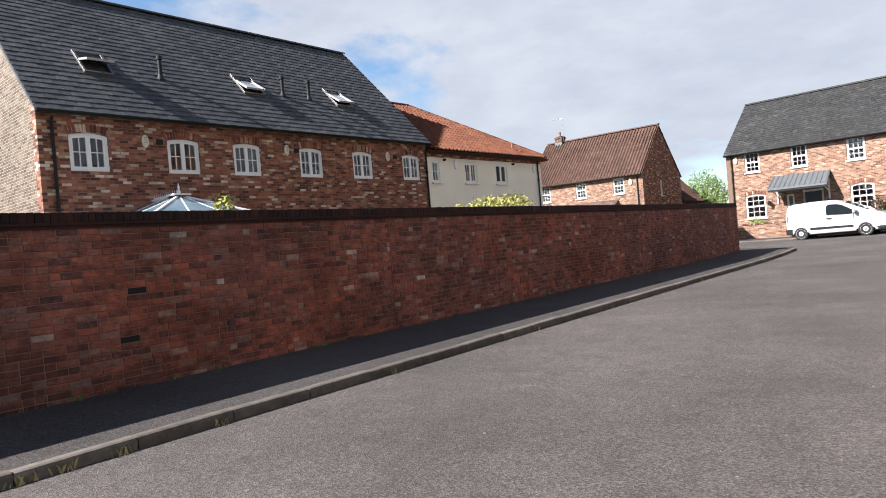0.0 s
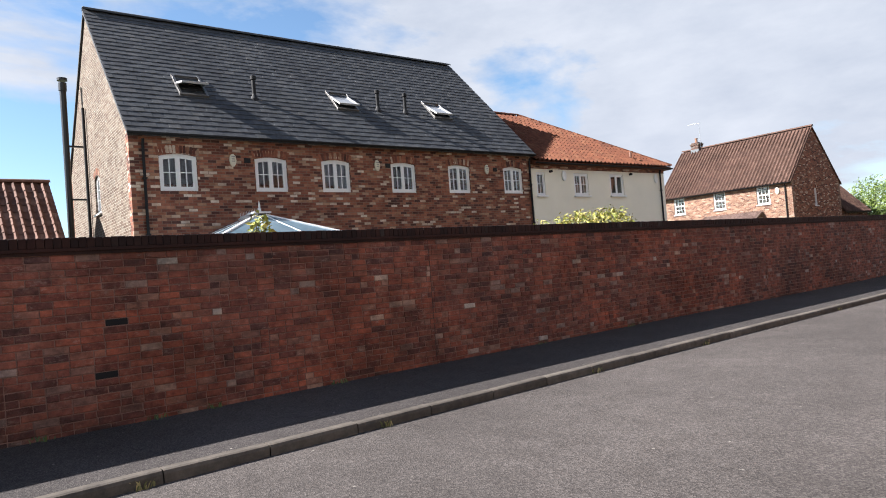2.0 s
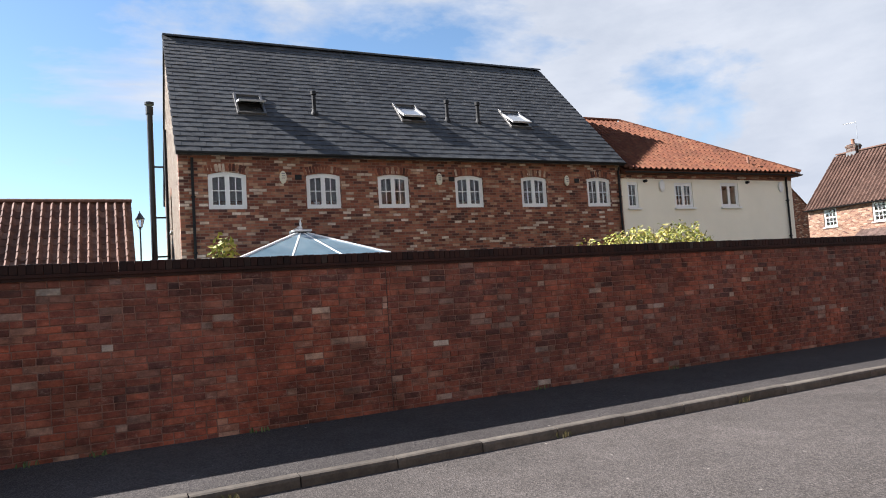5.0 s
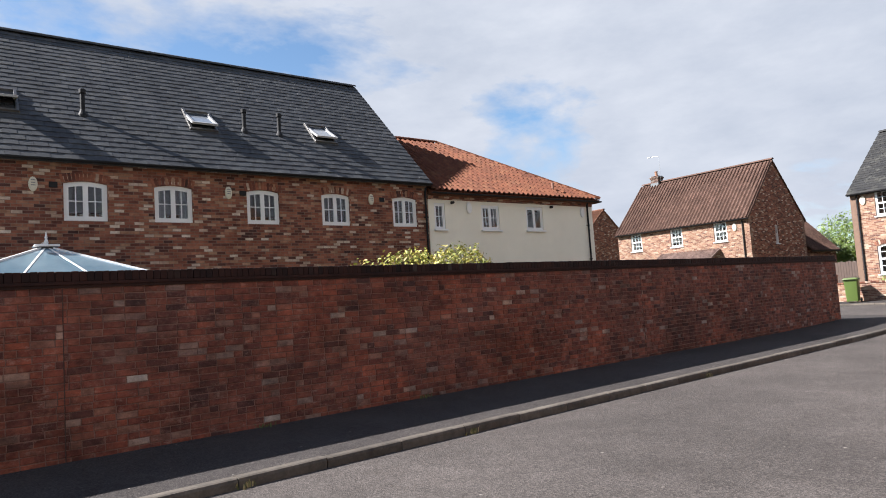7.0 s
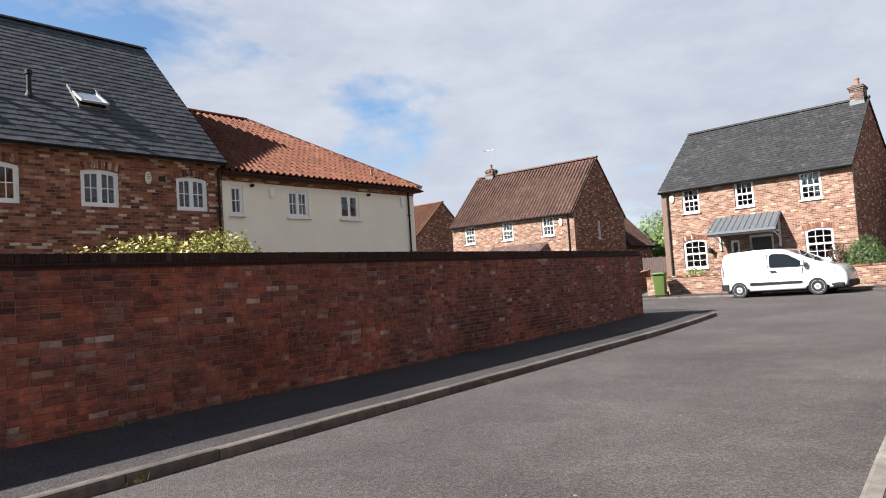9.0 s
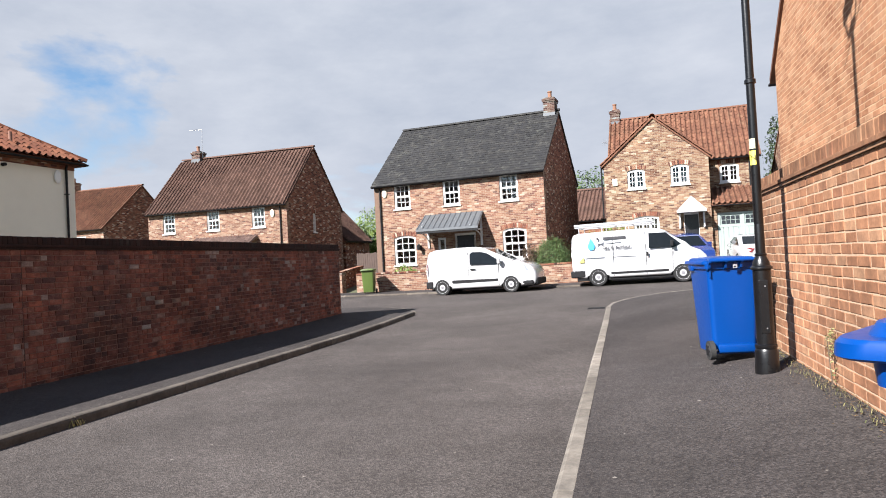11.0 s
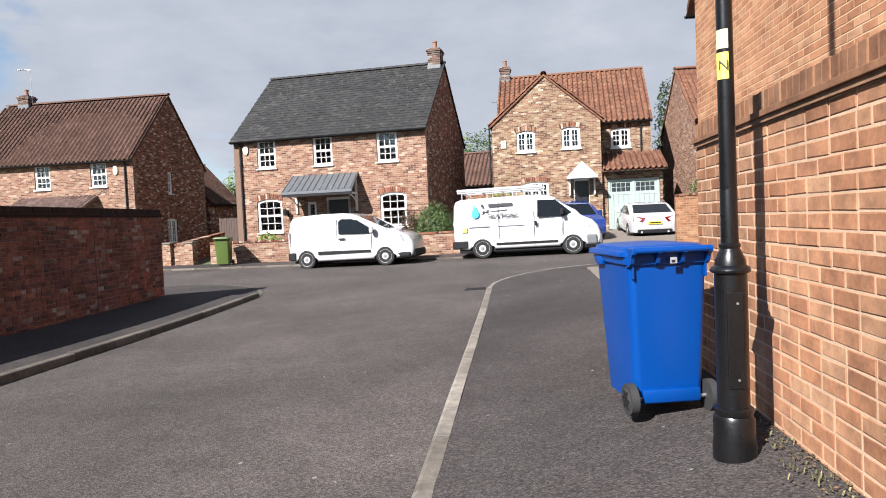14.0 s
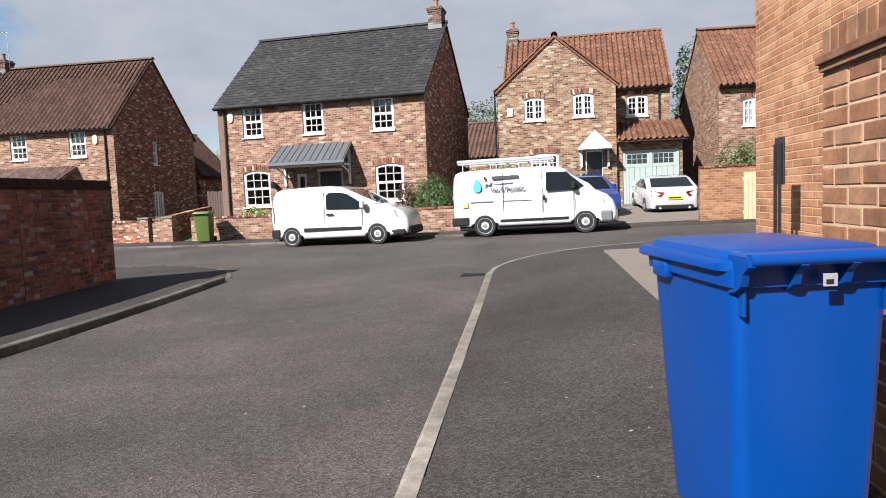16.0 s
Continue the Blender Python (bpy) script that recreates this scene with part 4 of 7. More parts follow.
def hip_house():
    house = thing("house", at_street(-16.36, 20.72, ROW_TURN), "cream rendered house with a hipped orange pantile roof", "house")
    W, D, base, eave, ridge, over = 8.35, 8.9, 0.0, 5.25, 8.28, 0.25
    bm = bmesh.new()
    wall_panel(bm, 0, W, base, eave - 0.24, [(o["x"], o["z"], o["w"], o["h"], 0) for o in front2], 0.3, Matrix.Identity(4))
    part("wall", bm, CREAM, house)
    bm = bmesh.new()
    wall_panel(bm, 0, W, eave - 0.24, eave, [], 0.3, Matrix.Translation((0, -0.02, 0)))
    part("brick_band", bm, RUSTIC_BRICK, house, "brick course below the eaves")
    bm = bmesh.new()
    wall_panel(bm, 0.3, D, base, eave, [], 0.3, Matrix.Translation((W, 0, 0)) @ Matrix.Rotation(math.pi / 2, 4, "Z"))
    wall_panel(bm, 0, W - 0.3, base, eave, [], 0.3, Matrix.Translation((0, D - 0.3, 0)))
    part("wall", bm, CREAM, house)
    for o in front2:
        put_window(house, Matrix.Translation((o["x"], 0, o["z"])), o["w"], o["h"], 0, o["lights"], o["bars"], True, o["curtain"], 0.03)
    mats = (pieced("orange_pantiles", ORANGE_TILE, 0.85, stain=0.5), pieced("orange_pantiles", ORANGE_TILE, 0.85, island=True, stain=0.5))
    half = D / 2
    rx = W + over - (half + over)
    bm = bmesh.new()
    E = [(-0.0, -over), (W + over, -over), (W + over, D + over), (0.0, D + over)]
    ev = [bm.verts.new((x, y, eave)) for x, y in E]
    lo = [bm.verts.new((x, y, eave - 0.1)) for x, y in E]
    r0, r1 = bm.verts.new((0.0, half, ridge)), bm.verts.new((rx, half, ridge))
    bm.faces.new((ev[0], ev[1], r1, r0))
    bm.faces.new((ev[1], ev[2], r1))
    bm.faces.new((ev[2], ev[3], r0, r1))
    bm.faces.new((ev[3], ev[0], r0))
    bm.faces.new(lo[::-1])
    for i in range(4):
        bm.faces.new((lo[i], lo[(i + 1) % 4], ev[(i + 1) % 4], ev[i]))
    roof = part("roof", bm, mats[1], house)
    run = half + over
    ln = math.hypot(run, ridge - eave)
    up = Vector((0, run, ridge - eave)).normalized()
    tile_slope(roof, (0, -over - 0.03, eave + 0.01), (1, 0, 0), up, W + over, ln, "pantile", mats, clip=lambda x, s: x < W + over - s / ln * run, near=(4, 0, 5.4))
    ridge_tiles(roof, (0, half, ridge + 0.03), (rx, half, ridge + 0.03), mats[1])
    ridge_tiles(roof, (W + over, -over, eave + 0.05), (rx, half, ridge + 0.03), mats[1])
    gutter(house, (0.0, -over - 0.05, eave - 0.04), (W + over, -over - 0.05, eave - 0.04))
    downpipe(house, W - 0.35, -0.06, 0.1, eave - 0.2)
    for x in (1.75, 7.7):
        bm = bmesh.new()
        turned(bm, [(0.15, 0), (0.17, 0.02), (0.17, 0.05), (0.12, 0.07)], 20)
        part("alarm_box", bm, WHITE, house, "round cream alarm box", at=Matrix.Translation((x, 0, 4.76)) @ Matrix.Rotation(math.pi / 2, 4, "X") @ Matrix.Diagonal((0.7, 1.2, 1, 1)))
    for x in (1.0, 5.9):
        bm = bmesh.new()
        rod(bm, (x, -0.12, 4.92), (x, 0.05, 4.92), 0.05)
        part("vent_pipe", bm, BLACK_PLASTIC, house)
    bm = bmesh.new()
    rod(bm, (6.35, 0.2, 5.4), (6.35, 0.2, 5.95), 0.05)
    part("vent_pipe", bm, plain("brown_clay", (0.2, 0.1, 0.07), 0.8), house)
    return house


H2 = hip_house()

# Brick house with brown pantiles beyond the corner
F3 = [win(1.05, 4.0, 0.85, 1.2, 0, (1, 2), (3, 2), "none"), win(4.1, 4.0, 0.85, 1.2, 0, (1, 2), (3, 2), "none"), win(7.1, 4.0, 0.85, 1.2, 0, (1, 2), (3, 2), "none"), win(7.0, 1.3, 1.0, 1.3, 0.08, (1, 2), (3, 2), "none")]
H3M = M(-29.75, 43.55, 0, 2.0)
H3, H3_ROOF = gable_house("brick house with a brown pantile roof and white sash windows", H3M, 9.35, 6.9, 0.0, 5.35, 8.85, F3, right=[win(3.0, 3.7, 0.42, 1.15, 0.05, (1, 2), (2, 2), "none"), win(2.75, 1.05, 0.95, 1.35, 0.08, (2, 1), (2, 3), "none")], brick=HOUSE_BRICK, side_bricks=RUSTIC_BRICK, roof_kind="pantile", roof_stops=BROWN_TILE, near=(6, 0, 5.3))

# Slate house facing the street
H4M = M(-13.78, 41.2, 0, -3.2)
F4 = [win(1.05, 4.14, 0.84, 1.18, 0, (1, 2), (3, 2), "none"), win(3.57, 4.12, 0.84, 1.2, 0, (1, 2), (3, 2), "none"), win(6.32, 4.1, 0.86, 1.2, 0, (1, 2), (3, 2), "none"),
      win(0.93, 1.46, 1.14, 1.4, 0.1, (1, 2), (3, 2), "none"), win(6.36, 1.5, 1.1, 1.38, 0.1, (1, 2), (3, 2), "none"), dict(x=4.15, z=0.62, w=0.85, h=2.08, kind="door"), win(3.2, 1.55, 0.4, 1.1, 0, (1, 1), (1, 2), "none")]
H4, H4_ROOF = gable_house("detached brick house with a lichened slate roof and white sash windows", H4M, 8.36, 7.6, 0.3, 5.42, 8.6, F4, brick=HOUSE_BRICK, side_bricks=RUSTIC_BRICK, roof_stops=[(0.0, (0.022, 0.022, 0.023)), (0.6, (0.026, 0.026, 0.026)), (1.0, (0.034, 0.033, 0.031))], lichen=(0.1, 0.1, 0.085), near=(4, 0, 5.4), gauge=0.2)

# Plainer houses behind
H7, _ = gable_house("orange-roofed brick house half hidden behind others", M(-46.0, 48.2, 0, 1.0), 7.8, 7.8, 0.0, 5.2, 8.5, [win(5.2, 3.7, 1.0, 1.0)], brick=HOUSE_BRICK, side_bricks=RUSTIC_BRICK, roof_kind="pantile", roof_stops=RED_TILE, keep=120)

# ---- house with the projecting gable, its porch and garage ----
H5_STOPS = [(0.0, (0.07, 0.036, 0.028)), (0.2, (0.14, 0.07, 0.045)), (0.5, (0.2, 0.118, 0.072)), (0.8, (0.235, 0.165, 0.105)), (0.93, (0.28, 0.22, 0.15)), (1.0, (0.37, 0.31, 0.24))]
H5_BRICK = brickwork("buff_mixed_brickwork", H5_STOPS, (0.25, 0.2, 0.145))
F5 = [win(5.25, 4.68, 0.88, 0.92, 0.08, (2, 1), (2, 3), "none")]
H5, H5_ROOF = gable_house("brick house with red pantiles, a gabled front and a garage", M(-3.15, 47.0, 0, 0), 7.05, 6.0, 0.6, 6.0, 8.8, F5, brick=H5_BRICK, roof_kind="pantile", roof_stops=RED_TILE, near=(5.5, 0, 6), keep=200)
GX0, GX1, GY = -0.08, 4.68, -2.0
bm = bmesh.new()
holes = [(1.0, 4.53, 0.82, 0.95, 0.08), (2.98, 4.58, 0.82, 0.95, 0.08), (1.2, 2.05, 1.15, 1.15, 0.08), (3.46, 1.02, 0.66, 2.2, 0.0)]
gm = Matrix.Translation((0, GY, 0))
wall_panel(bm, GX0, GX1, 0.6, 5.8, holes, 0.3, gm)
vs, fs = prism(bm, [(GX0, 5.8), (GX1, 5.8), ((GX0 + GX1) / 2, 7.86)], 0.0, 0.3)
for v in vs:
    v.co = gm @ v.co
part("wall", bm, H5_BRICK, H5)
bm = bmesh.new()
wall_panel(bm, 0, 1.72, 0.6, 5.8, [], 0.3, Matrix.Translation((GX1, GY + 0.3, 0)) @ Matrix.Rotation(math.pi / 2, 4, "Z"))
wall_panel(bm, 0, 1.72, 0.6, 5.8, [], 0.3, Matrix.Translation((GX0, -0.0, 0)) @ Matrix.Rotation(-math.pi / 2, 4, "Z"))
part("wall", bm, H5_BRICK, H5)
for x, z, w, h, r in holes[:3]:
    put_window(H5, gm @ Matrix.Translation((x, 0, z)), w, h, r, (2, 1) if w < 1 else (3, 1), (2, 3), True, "none")
mid = (GX0 + GX1) / 2
RED_MATS = (pieced("red_pantiles", RED_TILE, 0.85, stain=0.5), pieced("red_pantiles", RED_TILE, 0.85, island=True, stain=0.5))
bm = bmesh.new()
ov = 0.1
sl = (7.86 - 5.8) / (mid - GX0)
for sgn in (-1, 1):
    xe = mid + sgn * (mid - GX0 + ov)
    ze = 5.8 - ov * sl
    quad = [(mid, GY - 0.08, 7.92), (xe, GY - 0.08, ze + 0.06), (xe, 2.2, ze + 0.06), (mid, 2.2, 7.92)]
    a = [bm.verts.new(p) for p in quad]
    b = [bm.verts.new((x, y, z - 0.09)) for x, y, z in quad]
    bm.faces.new(a)
    bm.faces.new(b[::-1])
    for i in range(4):
        bm.faces.new((a[i], a[(i + 1) % 4], b[(i + 1) % 4], b[i]))
front_roof = part("roof", bm, RED_MATS[1], H5)
run = mid - GX0 + ov
ln = math.hypot(run, 2.06 + ov * sl)
for sgn in (-1, 1):
    up = Vector((-sgn * run, 0, 2.06 + ov * sl)).normalized()
    org = (mid + sgn * run, GY - 0.06 if sgn > 0 else 2.0, 5.8 - ov * sl + 0.07)
    tile_slope(front_roof, org, (0, sgn, 0), up, 4.1, ln, "pantile", RED_MATS, keep=60)
ridge_tiles(front_roof, (mid, GY - 0.08, 7.95), (mid, 2.0, 7.95), RED_MATS[1])
# garage lean-to
bm = bmesh.new()
wall_panel(bm, 4.7, 7.25, 0.6, 3.5, [(4.92, 0.9, 2.22, 2.25, 0)], 0.25, Matrix.Translation((0, -1.8, 0)))
wall_panel(bm, 0, 1.55, 0.6, 3.5, [], 0.25, Matrix.Translation((7.25, -1.55, 0)) @ Matrix.Rotation(math.pi / 2, 4, "Z"))
part("wall", bm, H5_BRICK, H5)
bm = bmesh.new()
quad = [(4.7, -2.15, 3.5), (7.4, -2.15, 3.5), (7.4, 0.02, 4.42), (4.7, 0.02, 4.42)]
a = [bm.verts.new(p) for p in quad]
b = [bm.verts.new((x, y, z - 0.09)) for x, y, z in quad]
bm.faces.new(a)
bm.faces.new(b[::-1])
for i in range(4):
    bm.faces.new((a[i], a[(i + 1) % 4], b[(i + 1) % 4], b[i]))
lean = part("garage_roof", bm, RED_MATS[1], H5)
tile_slope(lean, (4.72, -2.17, 3.51), (1, 0, 0), Vector((0, 2.17, 0.92)).normalized(), 2.7, 2.35, "pantile", RED_MATS, keep=60)
gutter(H5, (4.7, -2.22, 3.47), (7.4, -2.22, 3.47))
SAGE = plain("sage_paint", (0.25, 0.3, 0.275), 0.5, vary=0.06)
bm = bmesh.new()
box(bm, 4.94, -1.74, 0.92, 7.12, -1.68, 3.13)
gdoor = part("garage_door", bm, SAGE, H5, "pale sage boarded double garage door")
for i in range(10):
    x = 4.96 + i * 0.216
    bm = bmesh.new()
    box(bm, x, -1.765, 0.95, x + 0.2, -1.741, 2.45, 0.005)
    part("board", bm, SAGE, gdoor)
for z in (2.45, 3.03):
    bm = bmesh.new()
    box(bm, 4.94, -1.775, z, 7.12, -1.742, z + 0.1, 0.004)
    part("rail", bm, SAGE, gdoor)
for x in (4.94, 5.98, 7.02):
    bm = bmesh.new()
    box(bm, x, -1.779, 0.95, x + 0.1, -1.743, 3.1, 0.004)
    part("stile", bm, SAGE, gdoor)
for i in range(2):
    for k in range(4):
        for j in range(2):
            x = 5.1 + i * 1.03 + k * 0.2
            bm = bmesh.new()
            box(bm, x, -1.757, 2.6 + j * 0.2, x + 0.17, -1.747, 2.77 + j * 0.2)
            part("pane", bm, plain("dark_glass", (0.03, 0.035, 0.04), 0.08), gdoor)
# porch canopy
bm = bmesh.new()
vs, fs = prism(bm, [(3.16, 3.22), (4.44, 3.22), (4.44, 3.3), (3.8, 3.95), (3.16, 3.3)], -2.85, -2.0)
porch = part("porch", bm, WHITE, H5, "white gabled porch canopy")
for x in (3.24, 4.3):
    bm = bmesh.new()
    box(bm, x, -2.1, 2.5, x + 0.08, -2.0, 3.22)
    vs, fs = prism(bm, [(x + 0.01, 2.55), (x + 0.07, 2.55), (x + 0.07, 3.2), (x + 0.01, 3.2)], -2.2, -2.05)
    part("bracket", bm, WHITE, porch)
bm = bmesh.new()
box(bm, 3.4, -1.98, 1.0, 3.49, -1.86, 3.24)
box(bm, 4.1, -1.98, 1.0, 4.19, -1.86, 3.24)
box(bm, 3.49, -1.98, 3.14, 4.1, -1.86, 3.24)
part("door_frame", bm, WHITE, H5)
bm = bmesh.new()
box(bm, 3.49, -1.9, 1.0, 4.1, -1.84, 3.14)
for zz in (1.15, 1.95, 2.5):
    box(bm, 3.56, -1.915, zz, 3.77, -1.9, zz + 0.5, 0.005)
    box(bm, 3.82, -1.915, zz, 4.03, -1.9, zz + 0.5, 0.005)
part("door", bm, plain("black_door_paint", (0.015, 0.015, 0.018), 0.3), H5, "black panelled front door")
downpipe(H5, 4.74, -0.06, 4.5, 5.7)
downpipe(H5, 6.6, -0.06, 4.4, 5.8)
downpipe(H5, -0.2, -1.95, 0.6, 5.6)
bm = bmesh.new()
box(bm, 0.3, -2.06, 4.75, 0.55, -2.0, 5.1, 0.02)
part("alarm_box", bm, plain("cream_plastic", (0.5, 0.46, 0.36), 0.4), H5, "square cream alarm box")


SOOTY_BRICK = brickwork("sooty_brickwork", [(p, (c[0] * 0.5, c[1] * 0.75, c[2] * 0.95)) for p, c in RUSTIC_STOPS], (0.16, 0.13, 0.11))


def chimney(house, x, y, z0, z1, w, d, brick, pots=1):
    bm = bmesh.new()
    box(bm, x - w / 2, y - d / 2, z0, x + w / 2, y + d / 2, z1 - 0.22)
    box(bm, x - w / 2 - 0.03, y - d / 2 - 0.03, z1 - 0.22, x + w / 2 + 0.03, y + d / 2 + 0.03, z1 - 0.15)
    box(bm, x - w / 2 - 0.055, y - d / 2 - 0.055, z1 - 0.15, x + w / 2 + 0.055, y + d / 2 + 0.055, z1 - 0.075)
    box(bm, x - w / 2, y - d / 2, z1 - 0.075, x + w / 2, y + d / 2, z1)
    ch = part("chimney", bm, brick, house)
    for k in range(pots):
        bm = bmesh.new()
        turned(bm, [(0.12, 0), (0.13, 0.04), (0.1, 0.08), (0.095, 0.28), (0.115, 0.3), (0.115, 0.35), (0.08, 0.36)], 14, (x + (k - (pots - 1) / 2) * 0.3, y, z1))
        part("chimney_pot", bm, plain("clay_pot", (0.2, 0.1, 0.06), 0.8), ch)
    bm = bmesh.new()
    box(bm, x - w / 2 - 0.02, y - d / 2 - 0.02, z0, x + w / 2 + 0.02, y + d / 2 + 0.02, z0 + 0.5)
    part("flashing", bm, LEAD, ch)
    return ch


chimney(H5, 0.25, 3.0, 8.3, 9.45, 0.5, 0.5, SOOTY_BRICK)
chimney(H4, 8.0, 3.8, 8.05, 9.3, 0.55, 0.7, SOOTY_BRICK)
chimney(H3, 1.15, 3.45, 8.4, 9.4, 0.6, 0.6, SOOTY_BRICK)
chimney(H7, 1.2, 3.9, 8.0, 9.3, 0.6, 0.6, HOUSE_BRICK)


def aerial(house, x, y, z, h=1.5):
    bm = bmesh.new()
    rod(bm, (x, y, z), (x, y, z + h), 0.016, n=8)
    rod(bm, (x + 0.05, y, z + h), (x - 0.9, y, z + h + 0.05), 0.012, n=8)
    for k in range(8):
        xx = x - 0.1 - k * 0.1
        rod(bm, (xx, y - 0.14, z + h + 0.02), (xx, y + 0.14, z + h + 0.02), 0.006, n=6)
    return part("aerial", bm, plain("aluminium", (0.45, 0.45, 0.46), 0.4, metal=0.8), house)


aerial(H3, 1.5, 3.4, 9.0, 1.8)
bm = bmesh.new()
rod(bm, (-0.08, 2.6, 7.6), (-0.5, 2.4, 7.65), 0.012, n=8)
for k in range(6):
    rod(bm, (-0.1 - k * 0.07, 2.6 - k * 0.03, 7.5), (-0.1 - k * 0.07, 2.6 - k * 0.03, 7.8), 0.006, n=6)
part("aerial", bm, MATS["aluminium"], H5)

# slate house: porch, door, downpipe, alarm
bm = bmesh.new()
px0, px1, py, pt, pb = 2.55, 5.55, -1.0, 3.75, 3.05
quad = [(px0, py, pb), (px1, py, pb), (px1 - 0.05, 0.0, pt), (px0 + 0.05, 0.0, pt)]
a = [bm.verts.new(p) for p in quad]
b = [bm.verts.new((x, y, z - 0.1)) for x, y, z in quad]
bm.faces.new(a)
bm.faces.new(b[::-1])
for i in range(4):
    bm.faces.new((a[i], a[(i + 1) % 4], b[(i + 1) % 4], b[i]))
canopy = part("porch_roof", bm, LEAD, H4, "grey lead-coloured sloping porch roof")
for k in range(12):
    bm = bmesh.new()
    x = px0 + 0.06 + k * (px1 - px0 - 0.12) / 11
    xt = px0 + 0.1 + k * (px1 - px0 - 0.2) / 11
    rod(bm, (x, py, pb + 0.012), (xt, 0.0, pt + 0.012), 0.018, n=8)
    part("seam", bm, LEAD, canopy)
bm = bmesh.new()
box(bm, px0 + 0.02, py + 0.02, pb - 0.2, px1 - 0.02, py + 0.06, pb - 0.1)
part("fascia", bm, BLACK_PLASTIC, canopy)
for x in (2.72, 5.34):
    bm = bmesh.new()
    box(bm, x, -0.08, 2.2, x + 0.08, 0.0, 3.5)
    box(bm, x, -0.95, pb - 0.18, x + 0.08, 0.0, pb - 0.1)
    prev = None
    for k in range(9):
        t = k / 8
        p = (x + 0.04, -0.06 - 0.75 * t * t, 2.25 + 0.62 * math.sqrt(t))
        if prev:
            rod(bm, prev, p, 0.03, n=8)
        prev = p
    part("bracket", bm, WHITE, canopy)
bm = bmesh.new()
for x0, x1 in ((4.06, 4.15), (5.0, 5.09)):
    box(bm, x0, 0.0, 0.62, x1, 0.1, 2.78)
box(bm, 4.06, -0.003, 2.7, 5.09, 0.1, 2.8)
part("door_frame", bm, WHITE, H4)
bm = bmesh.new()
box(bm, 4.15, 0.06, 0.62, 5.0, 0.11, 2.7)
for zz, hh in ((0.8, 0.6), (1.55, 0.9)):
    for xx in (4.24, 4.62):
        box(bm, xx, 0.045, zz, xx + 0.3, 0.06, zz + hh, 0.005)
part("door", bm, MATS["black_door_paint"], H4, "dark panelled front door")
downpipe(H4, 0.32, -0.06, 0.4, 5.1)
bm = bmesh.new()
box(bm, -0.01, -0.012, 0.5, 0.24, 0.25, 5.3)
part("quoin", bm, plain("buff_stone", (0.13, 0.08, 0.055), 0.9, vary=0.2), H4)
bm = bmesh.new()
turned(bm, [(0.13, 0), (0.15, 0.02), (0.15, 0.05), (0.1, 0.07)], 20)
part("alarm_box", bm, MATS["cream_plastic"], H4, "cream alarm box", at=Matrix.Translation((0.55, 0, 4.95)) @ Matrix.Rotation(math.pi / 2, 4, "X") @ Matrix.Diagonal((0.85, 1.4, 1, 1)))
bm = bmesh.new()
box(bm, 2.28, -0.05, 2.12, 2.36, 0.0, 2.36)
rod(bm, (2.32, -0.03, 2.3), (2.32, -0.22, 2.42), 0.014, n=8)
turned(bm, [(0.03, -0.22), (0.08, -0.2), (0.1, 0.0), (0.03, 0.06), (0.012, 0.1)], 8, (2.32, -0.24, 2.35))
part("wall_lantern", bm, BLACK, H4)
downpipe(H3, 8.95, -0.06, 0.2, 5.1)
bm = bmesh.new()
turned(bm, [(0.13, 0), (0.15, 0.02), (0.15, 0.05), (0.1, 0.07)], 20)
part("alarm_box", bm, MATS["cream_plastic"], H3, "cream alarm box", at=Matrix.Translation((8.45, 0, 4.75)) @ Matrix.Rotation(math.pi / 2, 4, "X") @ Matrix.Diagonal((0.85, 1.5, 1, 1)))
# pantiled porch over the front door of the brown-tiled house
bm = bmesh.new()
quad = [(3.4, -1.2, 2.95), (7.4, -1.2, 2.95), (7.4, 0.0, 3.55), (3.4, 0.0, 3.55)]
a = [bm.verts.new(p) for p in quad]
b = [bm.verts.new((x, y, z - 0.08)) for x, y, z in quad]
bm.faces.new(a)
bm.faces.new(b[::-1])
for i in range(4):
    bm.faces.new((a[i], a[(i + 1) % 4], b[(i + 1) % 4], b[i]))
# tile tones lightened so that sunlight on the porch is in the colour
LIT_PORCH_TILE = [(0.0, (0.2, 0.14, 0.12)), (1.0, (0.29, 0.21, 0.18))]
B_MATS = (pieced("lit_porch_pantiles", LIT_PORCH_TILE, 0.85), pieced("lit_porch_pantiles", LIT_PORCH_TILE, 0.85, island=True))
porch3 = part("porch_roof", bm, B_MATS[1], H3)
tile_slope(porch3, (3.4, -1.22, 2.96), (1, 0, 0), Vector((0, 1.2, 0.6)).normalized(), 4.0, 1.34, "pantile", B_MATS, keep=60)

# terrace: downpipes, alarm boxes, roof lights, soil vents, flue
downpipe(H1, 0.32, -0.06, 0.1, 5.2)
downpipe(H1, 13.78, -0.07, 0.1, 5.2)
for x in (2.59, 7.16, 11.69):
    bm = bmesh.new()
    turned(bm, [(0.13, 0), (0.15, 0.02), (0.15, 0.05), (0.1, 0.07)], 20)
    part("alarm_box", bm, MATS["cream_plastic"], H1, "oval white alarm box", at=Matrix.Translation((x, 0, 4.9)) @ Matrix.Rotation(math.pi / 2, 4, "X") @ Matrix.Diagonal((0.62, 1.15, 1, 1)))
for x in (2.59, 7.16, 11.69):
    bm = bmesh.new()
    for z in (4.86, 4.92, 4.98):
        box(bm, x - 0.045, -0.078, z, x + 0.045, -0.069, z + 0.022)
    part("marking", bm, plain("grey_print", (0.16, 0.16, 0.17), 0.6), H1)
    bm = bmesh.new()
    box(bm, x + 0.32, -0.03, 4.84, x + 0.5, 0.0, 4.98, 0.006)
    part("air_vent", bm, BLACK_PLASTIC, H1)
